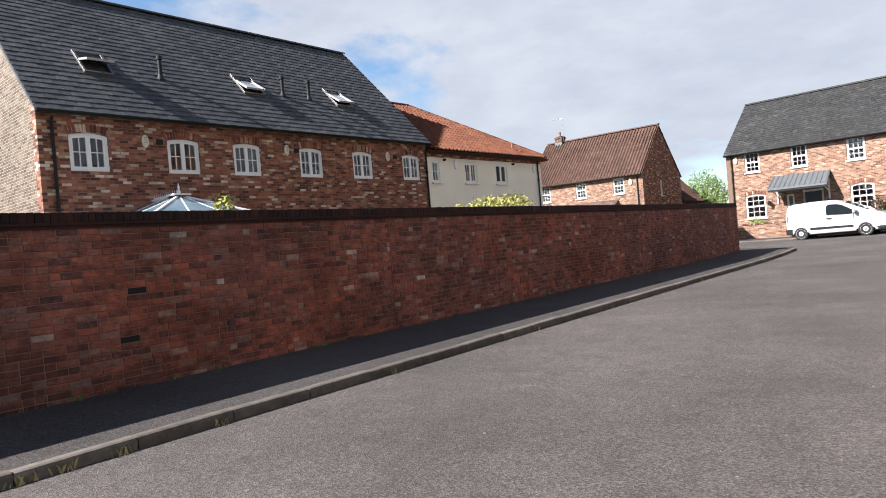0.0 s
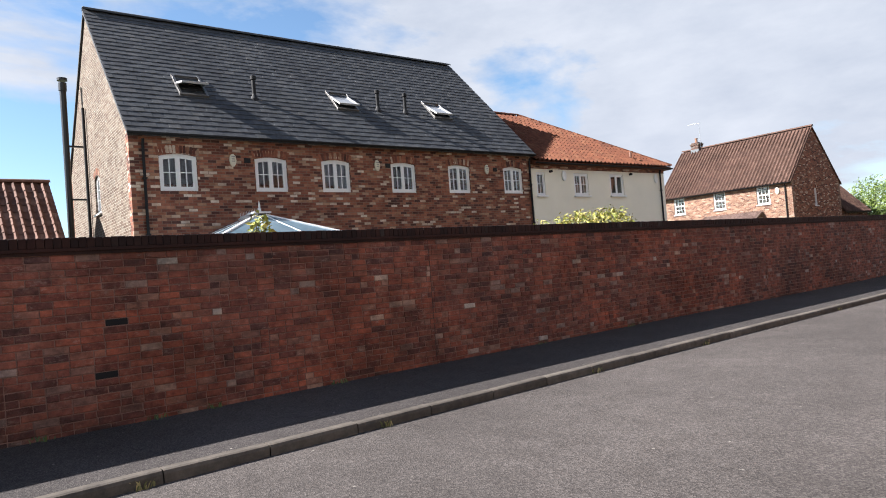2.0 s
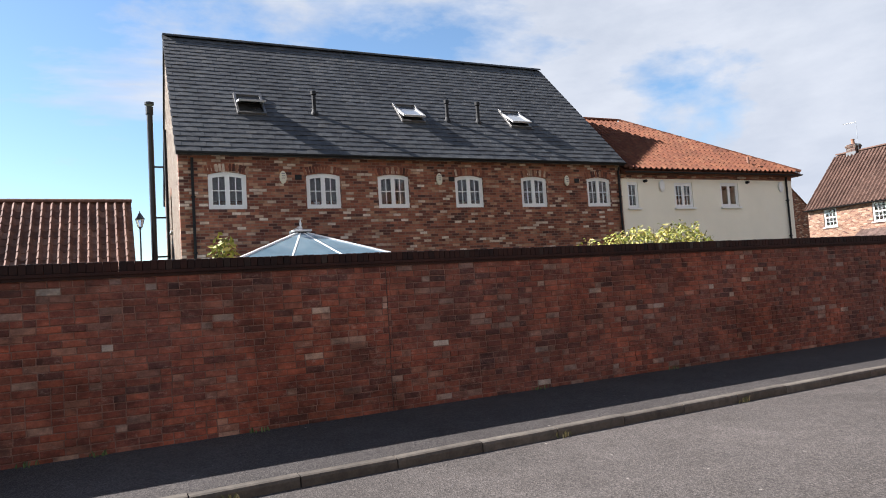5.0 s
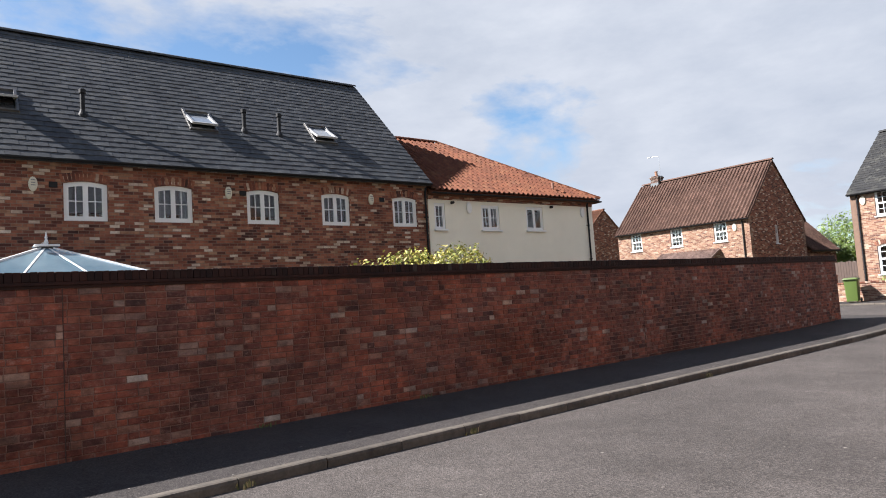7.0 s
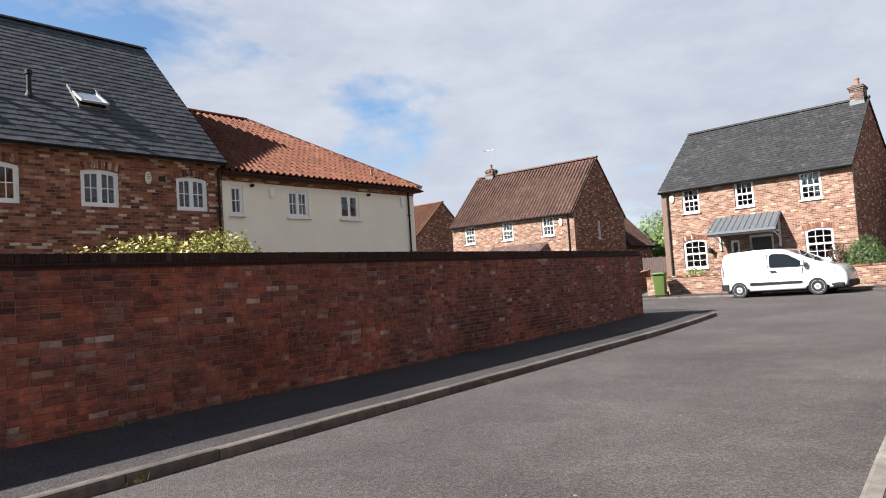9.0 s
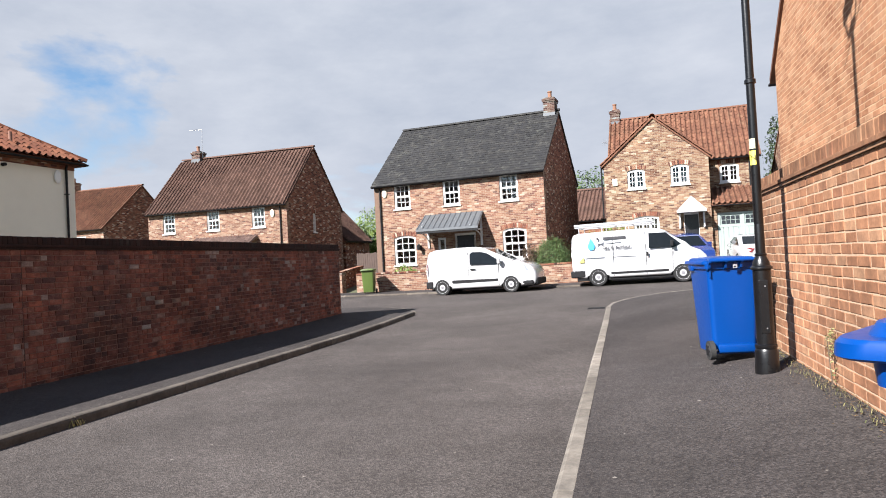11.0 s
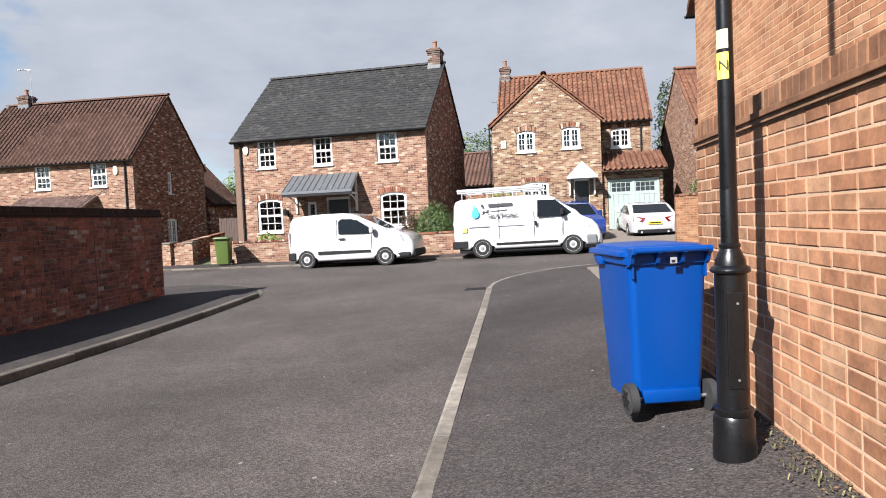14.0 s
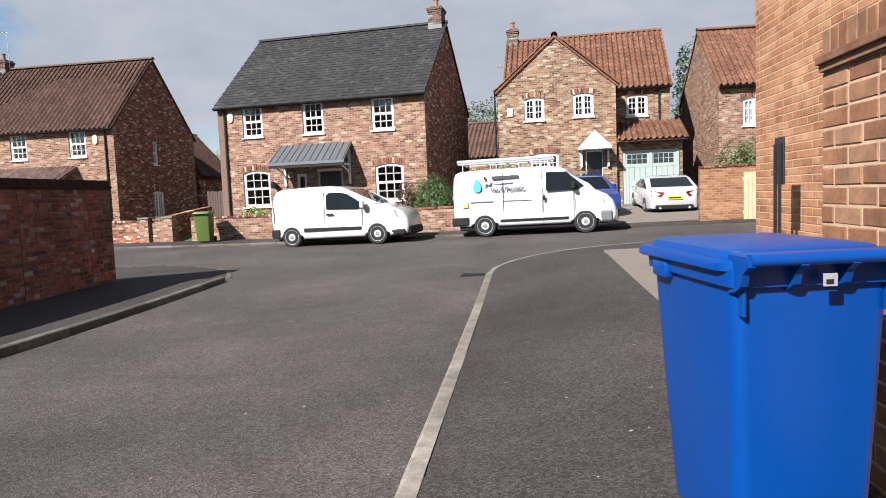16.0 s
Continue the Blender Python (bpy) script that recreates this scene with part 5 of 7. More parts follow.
sl1 = (H1_RIDGE - H1_EAVE) / (H1_D / 2)
up1 = Vector((0, 1, sl1)).normalized()
nr1 = Vector((1, 0, 0)).cross(up1)
F1 = Matrix((Vector((1, 0, 0)), up1, nr1)).transposed().to_4x4()


def on_roof(x, y, lift=0.07):
    return Matrix.Translation(Vector((x, y, H1_EAVE + y * sl1)) + nr1 * lift) @ F1


for x, open_by in ((1.65, 34), (6.55, 14), (10.44, 13)):
    bm = bmesh.new()
    w, l = 0.8, 1.1
    for b0 in ((0, 0, 0.07, l), (w - 0.07, 0, w, l), (0.07, 0, w - 0.07, 0.07), (0.07, l - 0.07, w - 0.07, l)):
        box(bm, b0[0], b0[1], -0.05, b0[2], b0[3], 0.07, 0.006)
    sk = part("skylight", bm, plain("skylight_frame", (0.12, 0.115, 0.11), 0.45, metal=0.4), H1, "roof window with grey frame", at=on_roof(x, 1.17))
    bm = bmesh.new()
    for b0 in ((0.03, 0.03, 0.1, l - 0.03), (w - 0.1, 0.03, w - 0.03, l - 0.03), (0.1, 0.03, w - 0.1, 0.1), (0.1, l - 0.1, w - 0.1, l - 0.03)):
        box(bm, b0[0], b0[1] - l / 2, 0.0, b0[2], b0[3] - l / 2, 0.06, 0.005)
    sash = part("sash", bm, plain("grey_sash", (0.3, 0.3, 0.3), 0.5), sk, "pale grey sash, tilted open", at=Matrix.Translation((0, l / 2, 0.06)) @ Matrix.Rotation(radians(-open_by), 4, "X"))
    # opaque pane; the pale sky reflection is put into its base colour
    bm = bmesh.new()
    box(bm, 0.1, 0.1 - l / 2, 0.02, w - 0.1, l / 2 - 0.1, 0.028)
    part("pane", bm, plain("skylight_sky_reflection", (0.2, 0.215, 0.24), 0.05), sk, at=sash.matrix_basis.copy())
    bm = bmesh.new()
    box(bm, 0.07, 0.07, -0.03, w - 0.07, l - 0.07, -0.01)
    part("blind", bm, plain("pale_blind", (0.42, 0.4, 0.36), 0.8), sk)
for x in (3.87, 8.2, 9.32):
    bm = bmesh.new()
    z0 = H1_EAVE + 1.3 * sl1
    turned(bm, [(0.13, -0.15), (0.12, 0.05), (0.07, 0.16), (0.06, 0.2), (0.06, 0.62), (0.085, 0.64), (0.085, 0.74), (0.06, 0.76)], 14, (x, 1.3, z0 + 0.02))
    part("vent_pipe", bm, BLACK_PLASTIC, H1)
bm = bmesh.new()
rod(bm, (-0.48, 6.1, 0.2), (-0.48, 6.1, 8.1), 0.095, n=18)
rod(bm, (-0.48, 6.1, 8.1), (-0.48, 6.1, 8.35), 0.12, n=18)
rod(bm, (-0.48, 6.1, 8.42), (-0.48, 6.1, 8.5), 0.15, n=18)
for z in (3.3, 4.6, 6.3):
    box(bm, -0.5, 6.06, z, 0.0, 6.14, z + 0.05)
part("flue", bm, BLACK, H1, "tall black stove flue bracketed to the gable")
bm = bmesh.new()
rod(bm, (-0.07, 5.35, 0.2), (-0.07, 5.35, 7.4), 0.045, n=12)
part("downpipe", bm, BLACK_PLASTIC, H1)

# outbuilding with pantiles left of the terrace
P = at_street(-19.2, -2.5, 93.97)
OUT, _ = gable_house("single-storey brick outbuilding with a weathered pantile roof", P, 8.3, 5.8, 0.0, 2.35, 4.95, [], brick=HOUSE_BRICK, roof_kind="pantile", roof_stops=[(0.0, (0.1, 0.048, 0.034)), (0.5, (0.15, 0.075, 0.052)), (1.0, (0.2, 0.115, 0.085))], near=(8, 0, 3), keep=250, category="outbuilding")

# house behind the orange wall: gable end to the street
GH = at_street(3.4, 24.9, -86.03)
house = thing("house", GH, "orange brick house with its gable end behind the boundary wall", "house")
bm = bmesh.new()
wall_panel(bm, 0, 8.2, 0.2, 4.75, [], 0.3, Matrix.Identity(4))
prism(bm, [(0, 4.75), (8.2, 4.75), (4.1, 8.6)], 0.0, 0.3)
part("wall", bm, ORANGE_BRICK, house)
bm = bmesh.new()
wall_panel(bm, 0.3, 9.0, 0.2, 4.75, [], 0.3, Matrix.Rotation(math.pi / 2, 4, "Z") @ Matrix.Translation((0, -0.3, 0)))
part("wall", bm, ORANGE_BRICK, house)
bm = bmesh.new()
wall_panel(bm, 0.3, 9.0, 0.2, 4.75, [], 0.3, Matrix.Translation((8.2, 0, 0)) @ Matrix.Rotation(math.pi / 2, 4, "Z"))
part("wall", bm, ORANGE_BRICK, house)
bm = bmesh.new()
prof = [(-0.25, 4.58), (4.1, 8.68), (8.45, 4.58), (8.45, 4.48), (4.1, 8.56), (-0.25, 4.48)]
prism(bm, prof, -0.05, 9.0)
part("roof", bm, pieced("hidden_roof", RED_TILE, island=True), house)
gutter(house, (-0.3, 9.0, 4.5), (-0.3, -0.06, 4.5))

# far house beyond the driveway
H6, _ = gable_house("brick house with red pantiles beyond the driveway", M(5.55, 45.5, 0, 5), 8.5, 5.8, 0.4, 5.62, 8.3, [win(0.9, 3.9, 0.9, 1.1, 0.08, (2, 1), (2, 3), "net")], brick=HOUSE_BRICK, roof_kind="pantile", roof_stops=RED_TILE, near=(0, 0, 5), keep=100)
H8, _ = gable_house("low pantiled building in the gap between houses", M(-8.2, 52.5, 0, -2), 6.2, 6, 0.3, 3.6, 5.6, [], brick=RUSTIC_BRICK, roof_kind="pantile", roof_stops=BROWN_TILE, keep=100, category="outbuilding")
H9, _ = gable_house("small pantiled annexe behind the brown-tiled house", M(-20.9, 51.6, 0, 92), 4.0, 4.6, 0.3, 3.4, 5.9, [], brick=RUSTIC_BRICK, roof_kind="pantile", roof_stops=BROWN_TILE, keep=100, category="outbuilding")

# ---- front garden walls across the road ----
def low_wall(label, a, b, height, brick, thick=0.23, cap=True, base_drop=0.1):
    """A low brick wall from a to b in plan, following the ground."""
    ax, ay = a
    bx, by = b
    ln = math.hypot(bx - ax, by - ay)
    ang = math.atan2(by - ay, bx - ax)
    m = Matrix.Translation((ax, ay, 0)) @ Matrix.Rotation(ang, 4, "Z")
    wall = thing("garden_wall", m, label, "wall")
    n = max(1, int(ln / 1.2))
    bm = bmesh.new()
    rows = []
    for i in range(n + 1):
        x = ln * i / n
        g = gz(ax + (bx - ax) * i / n, ay + (by - ay) * i / n)
        rows.append([bm.verts.new((x, y, z)) for y, z in ((0, g - base_drop), (0, g + height), (thick, g + height), (thick, g - base_drop))])
    for p, q in zip(rows, rows[1:]):
        for i in range(4):
            bm.faces.new((p[i], p[(i + 1) % 4], q[(i + 1) % 4], q[i]))
    bm.faces.new(rows[0])
    bm.faces.new(rows[-1][::-1])
    part("body", bm, brick, wall)
    if cap:
        me_src = bmesh.new()
        box(me_src, 0, -0.03, 0, 0.1, thick + 0.03, 0.075, 0.008)
        me = mesh_of("coping_brick", me_src, MORTAR)
        places = []
        x = 0.0
        while x < ln - 0.05:
            g = gz(ax + (bx - ax) * x / ln, ay + (by - ay) * x / ln)
            places.append(Matrix.Translation((x, 0, g + height)))
            x += 0.108
        cs = [(p, tuple(c * 0.8 for c in col)) for p, col in RUSTIC_STOPS]
        pieces("coping_brick", wall, [me], (pieced("low_wall_coping", cs), pieced("low_wall_coping", cs, island=True)), places, 120)
    return wall


low_wall("low mixed-brick garden wall with a brick coping", (-13.75, 38.75), (-3.2, 39.35), 0.85, HOUSE_BRICK)
low_wall("low brick wall with a pale coping beside the path", (-15.35, 38.55), (-14.6, 38.6), 0.85, HOUSE_BRICK)
low_wall("shaded low brick wall bounding the corner garden", (-15.4, 38.7), (-20.9, 39.9), 0.8, RUSTIC_BRICK)
low_wall("low brick wall running back between the gardens", (-15.45, 38.85), (-16.2, 44.5), 0.8, RUSTIC_BRICK)


def pier(label, x, y, w, h, brick):
    g = gz(x, y)
    ob = thing("brick_pier", M(x, y, g, 0), label, "pier", "garden wall piers")
    bm = bmesh.new()
    box(bm, -w / 2, -w / 2, -0.1, w / 2, w / 2, h)
    part("shaft", bm, brick, ob)
    bm = bmesh.new()
    box(bm, -w / 2 - 0.04, -w / 2 - 0.04, h, w / 2 + 0.04, w / 2 + 0.04, h + 0.07, 0.012)
    part("cap", bm, CONCRETE, ob)
    return ob


pier("square brick pier with a pale stone cap", -14.55, 38.72, 0.36, 0.92, HOUSE_BRICK)
pier("square brick pier with a pale stone cap", -15.42, 38.6, 0.36, 0.92, HOUSE_BRICK)
side_wall = low_wall("tall orange brick garden wall beside the driveway", (3.55, 38.6), (8.5, 38.9), 1.68, brickwork("dull_orange_brickwork", [(p, tuple(c * 0.72 for c in col)) for p, col in ORANGE_STOPS], (0.27, 0.18, 0.115)))
bm = bmesh.new()
for i in range(7):
    box(bm, 0.02 + i * 0.13, 0, 0.05, 0.14 + i * 0.13, 0.03, 1.5, 0.004)
for z in (0.25, 1.25):
    box(bm, 0, 0.03, z, 0.95, 0.07, z + 0.1)
gate = tagged(part("wooden_gate", bm, plain("pale_timber", (0.42, 0.33, 0.2), 0.8, vary=0.2), None, at=M(4.75, 38.45, gz(4.75, 38.45), 4)), "pale timber side gate against the brick wall", "gate")

# dark timber fence between the two brick houses
fence = thing("fence", M(-17.6, 46.6, gz(-17.6, 46.6), -8), "dark weathered timber fence between the houses", "fence")
for i in range(26):
    bm = bmesh.new()
    box(bm, i * 0.15, 0, 0, i * 0.15 + 0.14, 0.022, 1.55 + 0.02 * (i % 3), 0.003)
    part("board", bm, DARK_WOOD, fence)
for i in range(3):
    bm = bmesh.new()
    box(bm, i * 1.85, 0.022, -0.1, i * 1.85 + 0.1, 0.12, 1.6)
    part("post", bm, DARK_WOOD, fence)

# ---- wheelie bins ----
BIN_BLUE = plain("blue_plastic", (0.0003, 0.039, 0.195), 0.34, vary=0.05, scale=2.0, fine=25)
MATS["blue_plastic"].node_tree.nodes["Principled BSDF"].inputs["Specular IOR Level"].default_value = 0.3
BIN_GREEN = plain("green_plastic", (0.065, 0.1, 0.02), 0.45, vary=0.12, scale=2.0)
RUBBER = plain("rubber", (0.018, 0.018, 0.018), 0.75, vary=0.3)


def ring_loft(bm, sections, closed=True):
    """Joins rings of equal count, given as lists of places."""
    loops = [[bm.verts.new(p) for p in s] for s in sections]
    n = len(loops[0])
    for p, q in zip(loops, loops[1:]):
        for i in range(n):
            bm.faces.new((p[i], p[(i + 1) % n], q[(i + 1) % n], q[i]))
    if closed:
        bm.faces.new(loops[0][::-1])
        bm.faces.new(loops[-1])
    return loops


def rounded_rect(x0, x1, y0, y1, r, z, n=5):
    pts = []
    for cx, cy, a0 in ((x1 - r, y1 - r, 0), (x0 + r, y1 - r, 90), (x0 + r, y0 + r, 180), (x1 - r, y0 + r, 270)):
        for i in range(n + 1):
            a = radians(a0 + 90 * i / n)
            pts.append((cx + r * math.cos(a), cy + r * math.sin(a), z))
    return pts


def wheelie_bin(m, plastic, label, group, plate=True):
    """A two-wheeled bin; its hinge and wheels are at the back, y below 0."""
    b = thing("wheelie_bin", m, label, "wheelie bin", group)
    bm = bmesh.new()
    sec = []
    for t, z in ((0.0, 0.075), (0.03, 0.06), (0.1, 0.12), (0.5, 0.5), (0.93, 0.945), (0.94, 0.95), (1.0, 1.01)):
        hw = 0.222 + 0.038 * t + (0.018 if t > 0.935 else 0)
        back = -0.29 - 0.045 * t - (0.02 if t > 0.935 else 0)
        frontp = 0.225 + 0.115 * t + (0.02 if t > 0.935 else 0)
        inset = 0.02 if t == 0.0 else 0
        sec.append(rounded_rect(-hw + inset, hw - inset, back + inset, frontp - inset, 0.05, z))
    ring_loft(bm, sec)
    body = part("body", bm, plastic, b, smooth=True)
    bm = bmesh.new()
    box(bm, -0.19, -0.335, 0.075, 0.19, -0.285, 0.16, 0.012)
    part("axle_housing", bm, plastic, body, smooth=True)
    bm = bmesh.new()
    lid_sec = [rounded_rect(-0.292, 0.292, -0.332, 0.405, 0.06, 0.995), rounded_rect(-0.3, 0.3, -0.34, 0.415, 0.065, 1.0), rounded_rect(-0.3, 0.3, -0.34, 0.412, 0.065, 1.024), rounded_rect(-0.294, 0.294, -0.334, 0.405, 0.065, 1.032),
               rounded_rect(-0.262, 0.262, -0.31, 0.37, 0.06, 1.034), rounded_rect(-0.252, 0.252, -0.3, 0.358, 0.06, 1.056), rounded_rect(-0.235, 0.235, -0.285, 0.335, 0.06, 1.063), rounded_rect(-0.1, 0.1, -0.14, 0.18, 0.06, 1.074)]
    ring_loft(bm, lid_sec)
    lid = part("lid", bm, plastic, b, smooth=True)
    bm = bmesh.new()
    rod(bm, (-0.25, -0.405, 1.037), (0.25, -0.405, 1.037), 0.02, n=14)
    box(bm, -0.25, -0.405, 1.026, 0.25, -0.29, 1.054, 0.01)
    part("handle_bar", bm, plastic, lid, smooth=True)
    for x in (-0.25, -0.085, 0.075, 0.24):
        bm = bmesh.new()
        vs, fs = prism(bm, [(-0.415, 1.05), (-0.3, 1.05), (-0.3, 0.93), (-0.345, 0.938), (-0.375, 0.958), (-0.39, 0.998), (-0.42, 1.02)], x - 0.012, x + 0.012)
        for v in vs:
            v.co = Vector((v.co.y, v.co.x, v.co.z))
        part("hinge_rib", bm, plastic, body)
    # Stiffening fins below the rim at the back corners, and a lug on each side
    for x in (-0.235, 0.235):
        bm = bmesh.new()
        box(bm, x - 0.006, -0.352, 0.86, x + 0.006, -0.32, 0.95, 0.003)
        part("fin", bm, plastic, body)
        bm = bmesh.new()
        k = 1 if x > 0 else -1
        box(bm, min(k * 0.255, k * 0.292), 0.12, 0.925, max(k * 0.255, k * 0.292), 0.24, 0.985, 0.008)
        part("side_lug", bm, plastic, body, smooth=True)
    bm = bmesh.new()
    rod(bm, (-0.27, -0.3, 0.1), (0.27, -0.3, 0.1), 0.013, n=10)
    part("axle", bm, plain("galvanised_steel", (0.4, 0.4, 0.4), 0.45, metal=0.9), b)
    for s in (-1, 1):
        bm = bmesh.new()
        x0 = s * 0.235
        for r0, r1, xa, xb in ((0.1, 0.1, x0, x0 + s * 0.05), (0.07, 0.062, x0 + s * 0.05, x0 + s * 0.056)):
            rod(bm, (xa, -0.3, 0.1), (xb, -0.3, 0.1), r0, r1, n=24)
        wheel = part("wheel", bm, RUBBER, b, smooth=True)
        bm = bmesh.new()
        rod(bm, (x0 + s * 0.05, -0.3, 0.1), (x0 + s * 0.06, -0.3, 0.1), 0.05, 0.045, n=18)
        for k in range(6):
            a = k * math.pi / 3
            box(bm, x0 + s * 0.052, -0.3 + 0.052 * math.cos(a) - 0.008, 0.1 + 0.052 * math.sin(a) - 0.008, x0 + s * 0.062, -0.3 + 0.052 * math.cos(a) + 0.008, 0.1 + 0.052 * math.sin(a) + 0.008)
        part("hub", bm, BLACK_PLASTIC, wheel)
    if plate:
        bm = bmesh.new()
        box(bm, -0.015, -0.4, 0.952, 0.027, -0.394, 0.99)
        pl = part("number_sticker", bm, plain("worn_sticker", (0.26, 0.27, 0.29), 0.6, vary=0.4, fine=90), body, "small white sticker with a dark bar", at=Matrix.Rotation(0, 4, "X"))
        bm = bmesh.new()
        box(bm, -0.009, -0.402, 0.959, 0.014, -0.4, 0.973)
        part("dark_bar", bm, BLACK, pl)
    return b


wheelie_bin(M(0.235, 19.5, 0.385, 14) @ Matrix.Diagonal((0.96, 1, 0.98, 1)), BIN_BLUE, "bright blue wheelie bin beside the lamp post, lid shut", "blue bins")
stencilled = wheelie_bin(M(0.5, 13.17, 0.335, 60), BIN_BLUE, "bright blue wheelie bin with a white stencilled panel on its side", "blue bins")
STENCIL = plain("white_stencil", (0.55, 0.6, 0.65), 0.6, vary=0.25, fine=120)
bm = bmesh.new()
for y0, y1, z0, z1 in ((-0.12, 0.235, 0.705, 0.712), (-0.12, 0.235, 0.82, 0.827), (-0.12, -0.113, 0.705, 0.827), (0.228, 0.235, 0.705, 0.827)):
    box(bm, -0.2585, y0, z0, -0.245, y1, z1)
part("stencil_frame", bm, STENCIL, stencilled, "white painted rectangle")
bm = bmesh.new()
box(bm, -0.2575, 0.0, 0.725, -0.245, 0.21, 0.805)
part("dark_bar", bm, BLACK, stencilled)
bm = bmesh.new()
turned(bm, [(0.032, 0.0), (0.032, 0.008), (0.022, 0.008), (0.022, 0.0)], 20)
part("stencil_logo", bm, STENCIL, stencilled, "round white stencilled mark", at=Matrix.Translation((-0.2475, 0.19, 0.655)) @ Matrix.Rotation(-math.pi / 2, 4, "Y"))
bm = bmesh.new()
box(bm, -0.2555, -0.06, 0.645, -0.244, 0.14, 0.66)
part("stencil_bar", bm, STENCIL, stencilled)
wheelie_bin(M(-12.75, 37.95, gz(-12.75, 37.95) + 0.08, 195), BIN_GREEN, "olive green wheelie bin in front of the low wall", "", False)

# ---- street lamps ----
CAST = plain("black_cast_iron", (0.004, 0.004, 0.0045), 0.3, vary=0.25, scale=12, bump=0.12)
YELLOW = plain("yellow_plate", (0.85, 0.72, 0.1), 0.45, vary=0.05)


def street_lamp(m, label, height=5.0, stickers=True):
    lamp = thing("street_lamp", m, label, "street lamp", "street lamps")
    bm = bmesh.new()
    turned(bm, [(0.118, -0.1), (0.118, 0.02), (0.112, 0.06), (0.112, 0.16), (0.1, 0.185), (0.106, 0.2), (0.106, 0.222), (0.088, 0.235)], 28)
    part("base", bm, CAST, lamp, smooth=True)
    bm = bmesh.new()
    turned(bm, [(0.087, 0.23), (0.087, 0.95), (0.087, 0.965)], 28)
    lower = part("lower_column", bm, CAST, lamp, smooth=True)
    bm = bmesh.new()
    box(bm, -0.042, -0.0895, 0.34, 0.042, -0.065, 0.86, 0.004)
    part("inspection_door", bm, CAST, lower)
    for z in (0.39, 0.8):
        bm = bmesh.new()
        rod(bm, (0.012, -0.093, z), (0.012, -0.087, z), 0.007, n=12)
        part("bolt", bm, MATS["galvanised_steel"], lower)
    bm = bmesh.new()
    turned(bm, [(0.088, 0.955), (0.105, 0.962), (0.108, 0.975), (0.1, 0.99), (0.084, 1.0), (0.08, 1.03), (0.06, 1.075), (0.052, 1.09), (0.058, 1.098), (0.058, 1.112), (0.049, 1.12)], 28)
    part("collar", bm, CAST, lamp, smooth=True)
    bm = bmesh.new()
    turned(bm, [(0.048, 1.11), (0.046, 1.4), (0.0455, 1.404), (0.0455, 1.41), (0.046, 1.414), (0.042, 2.79), (0.055, 2.8), (0.055, 2.835), (0.041, 2.845), (0.034, height - 0.75), (0.05, height - 0.74), (0.05, height - 0.7), (0.02, height - 0.68)], 24)
    part("column", bm, CAST, lamp, smooth=True)
    z = height - 0.72
    bm = bmesh.new()
    rod(bm, (-0.28, 0, z - 0.05), (0.28, 0, z - 0.05), 0.012, n=8)
    turned(bm, [(0.03, z), (0.09, z + 0.04), (0.1, z + 0.07)], 6)
    head = part("lantern_cradle", bm, CAST, lamp)
    for k in range(6):
        a = k * math.pi / 3
        bm = bmesh.new()
        rod(bm, (0.1 * math.cos(a), 0.1 * math.sin(a), z + 0.07), (0.19 * math.cos(a), 0.19 * math.sin(a), z + 0.42), 0.01, n=6)
        part("lantern_strut", bm, CAST, head)
    bm = bmesh.new()
    turned(bm, [(0.2, z + 0.41), (0.215, z + 0.44), (0.12, z + 0.58), (0.09, z + 0.62), (0.07, z + 0.68), (0.03, z + 0.7), (0.012, z + 0.8)], 6)
    part("lantern_hood", bm, CAST, lamp)
    for k in range(6):
        a, b2 = k * math.pi / 3, (k + 1) * math.pi / 3
        bm = bmesh.new()
        vs = [bm.verts.new((r * 0.96 * math.cos(t), r * 0.96 * math.sin(t), zz)) for r, t, zz in ((0.1, a, z + 0.075), (0.1, b2, z + 0.075), (0.19, b2, z + 0.41), (0.19, a, z + 0.41))]
        bm.faces.new(vs)
        bmesh.ops.solidify(bm, geom=bm.faces[:], thickness=0.003)
        part("pane", bm, GLASS, head).visible_shadow = False
    if stickers:
        for z0, z1, mat, nm in ((1.99, 2.13, YELLOW, "yellow_sign"), (2.15, 2.25, plain("pale_sticker", (0.45, 0.42, 0.26), 0.5), "pale_sign")):
            bm = bmesh.new()
            r = 0.0455
            n = 10
            lo = [bm.verts.new((r * math.sin(radians(-85 + 95 * i / n)), -r * math.cos(radians(-85 + 95 * i / n)), z0)) for i in range(n + 1)]
            hi = [bm.verts.new((v.co.x, v.co.y, z1)) for v in lo]
            for i in range(n):
                bm.faces.new((lo[i], lo[i + 1], hi[i + 1], hi[i]))
            bmesh.ops.solidify(bm, geom=bm.faces[:], thickness=-0.002)
            sg = part(nm, bm, mat, lamp, "yellow plate with a black letter" if mat is YELLOW else "blank pale sticker")
            if mat is YELLOW:
                cu = bpy.data.curves.new("letter", "FONT")
                cu.body, cu.size, cu.align_x, cu.align_y, cu.extrude = "N", 0.075, "CENTER", "CENTER", 0.0015
                cu.materials.append(BLACK)
                tx = new("letter", cu)
                tx.parent = sg
                tx.matrix_basis = Matrix.Rotation(radians(-24), 4, "Z") @ Matrix.Translation((0, -0.0495, 2.06)) @ Matrix.Rotation(math.pi / 2, 4, "X")
    return lamp


street_lamp(M(0.505, 18.476, 0.425, 0) @ Matrix.Diagonal((0.89, 0.89, 0.925, 1)), "black cast-iron street lamp post with yellow stickers", 7.0)
lp2 = ST @ Vector((-32.0, 6.5, 0))
street_lamp(M(lp2.x, lp2.y, 0.0, 20), "black heritage lantern post behind the wall", 6.0, False)

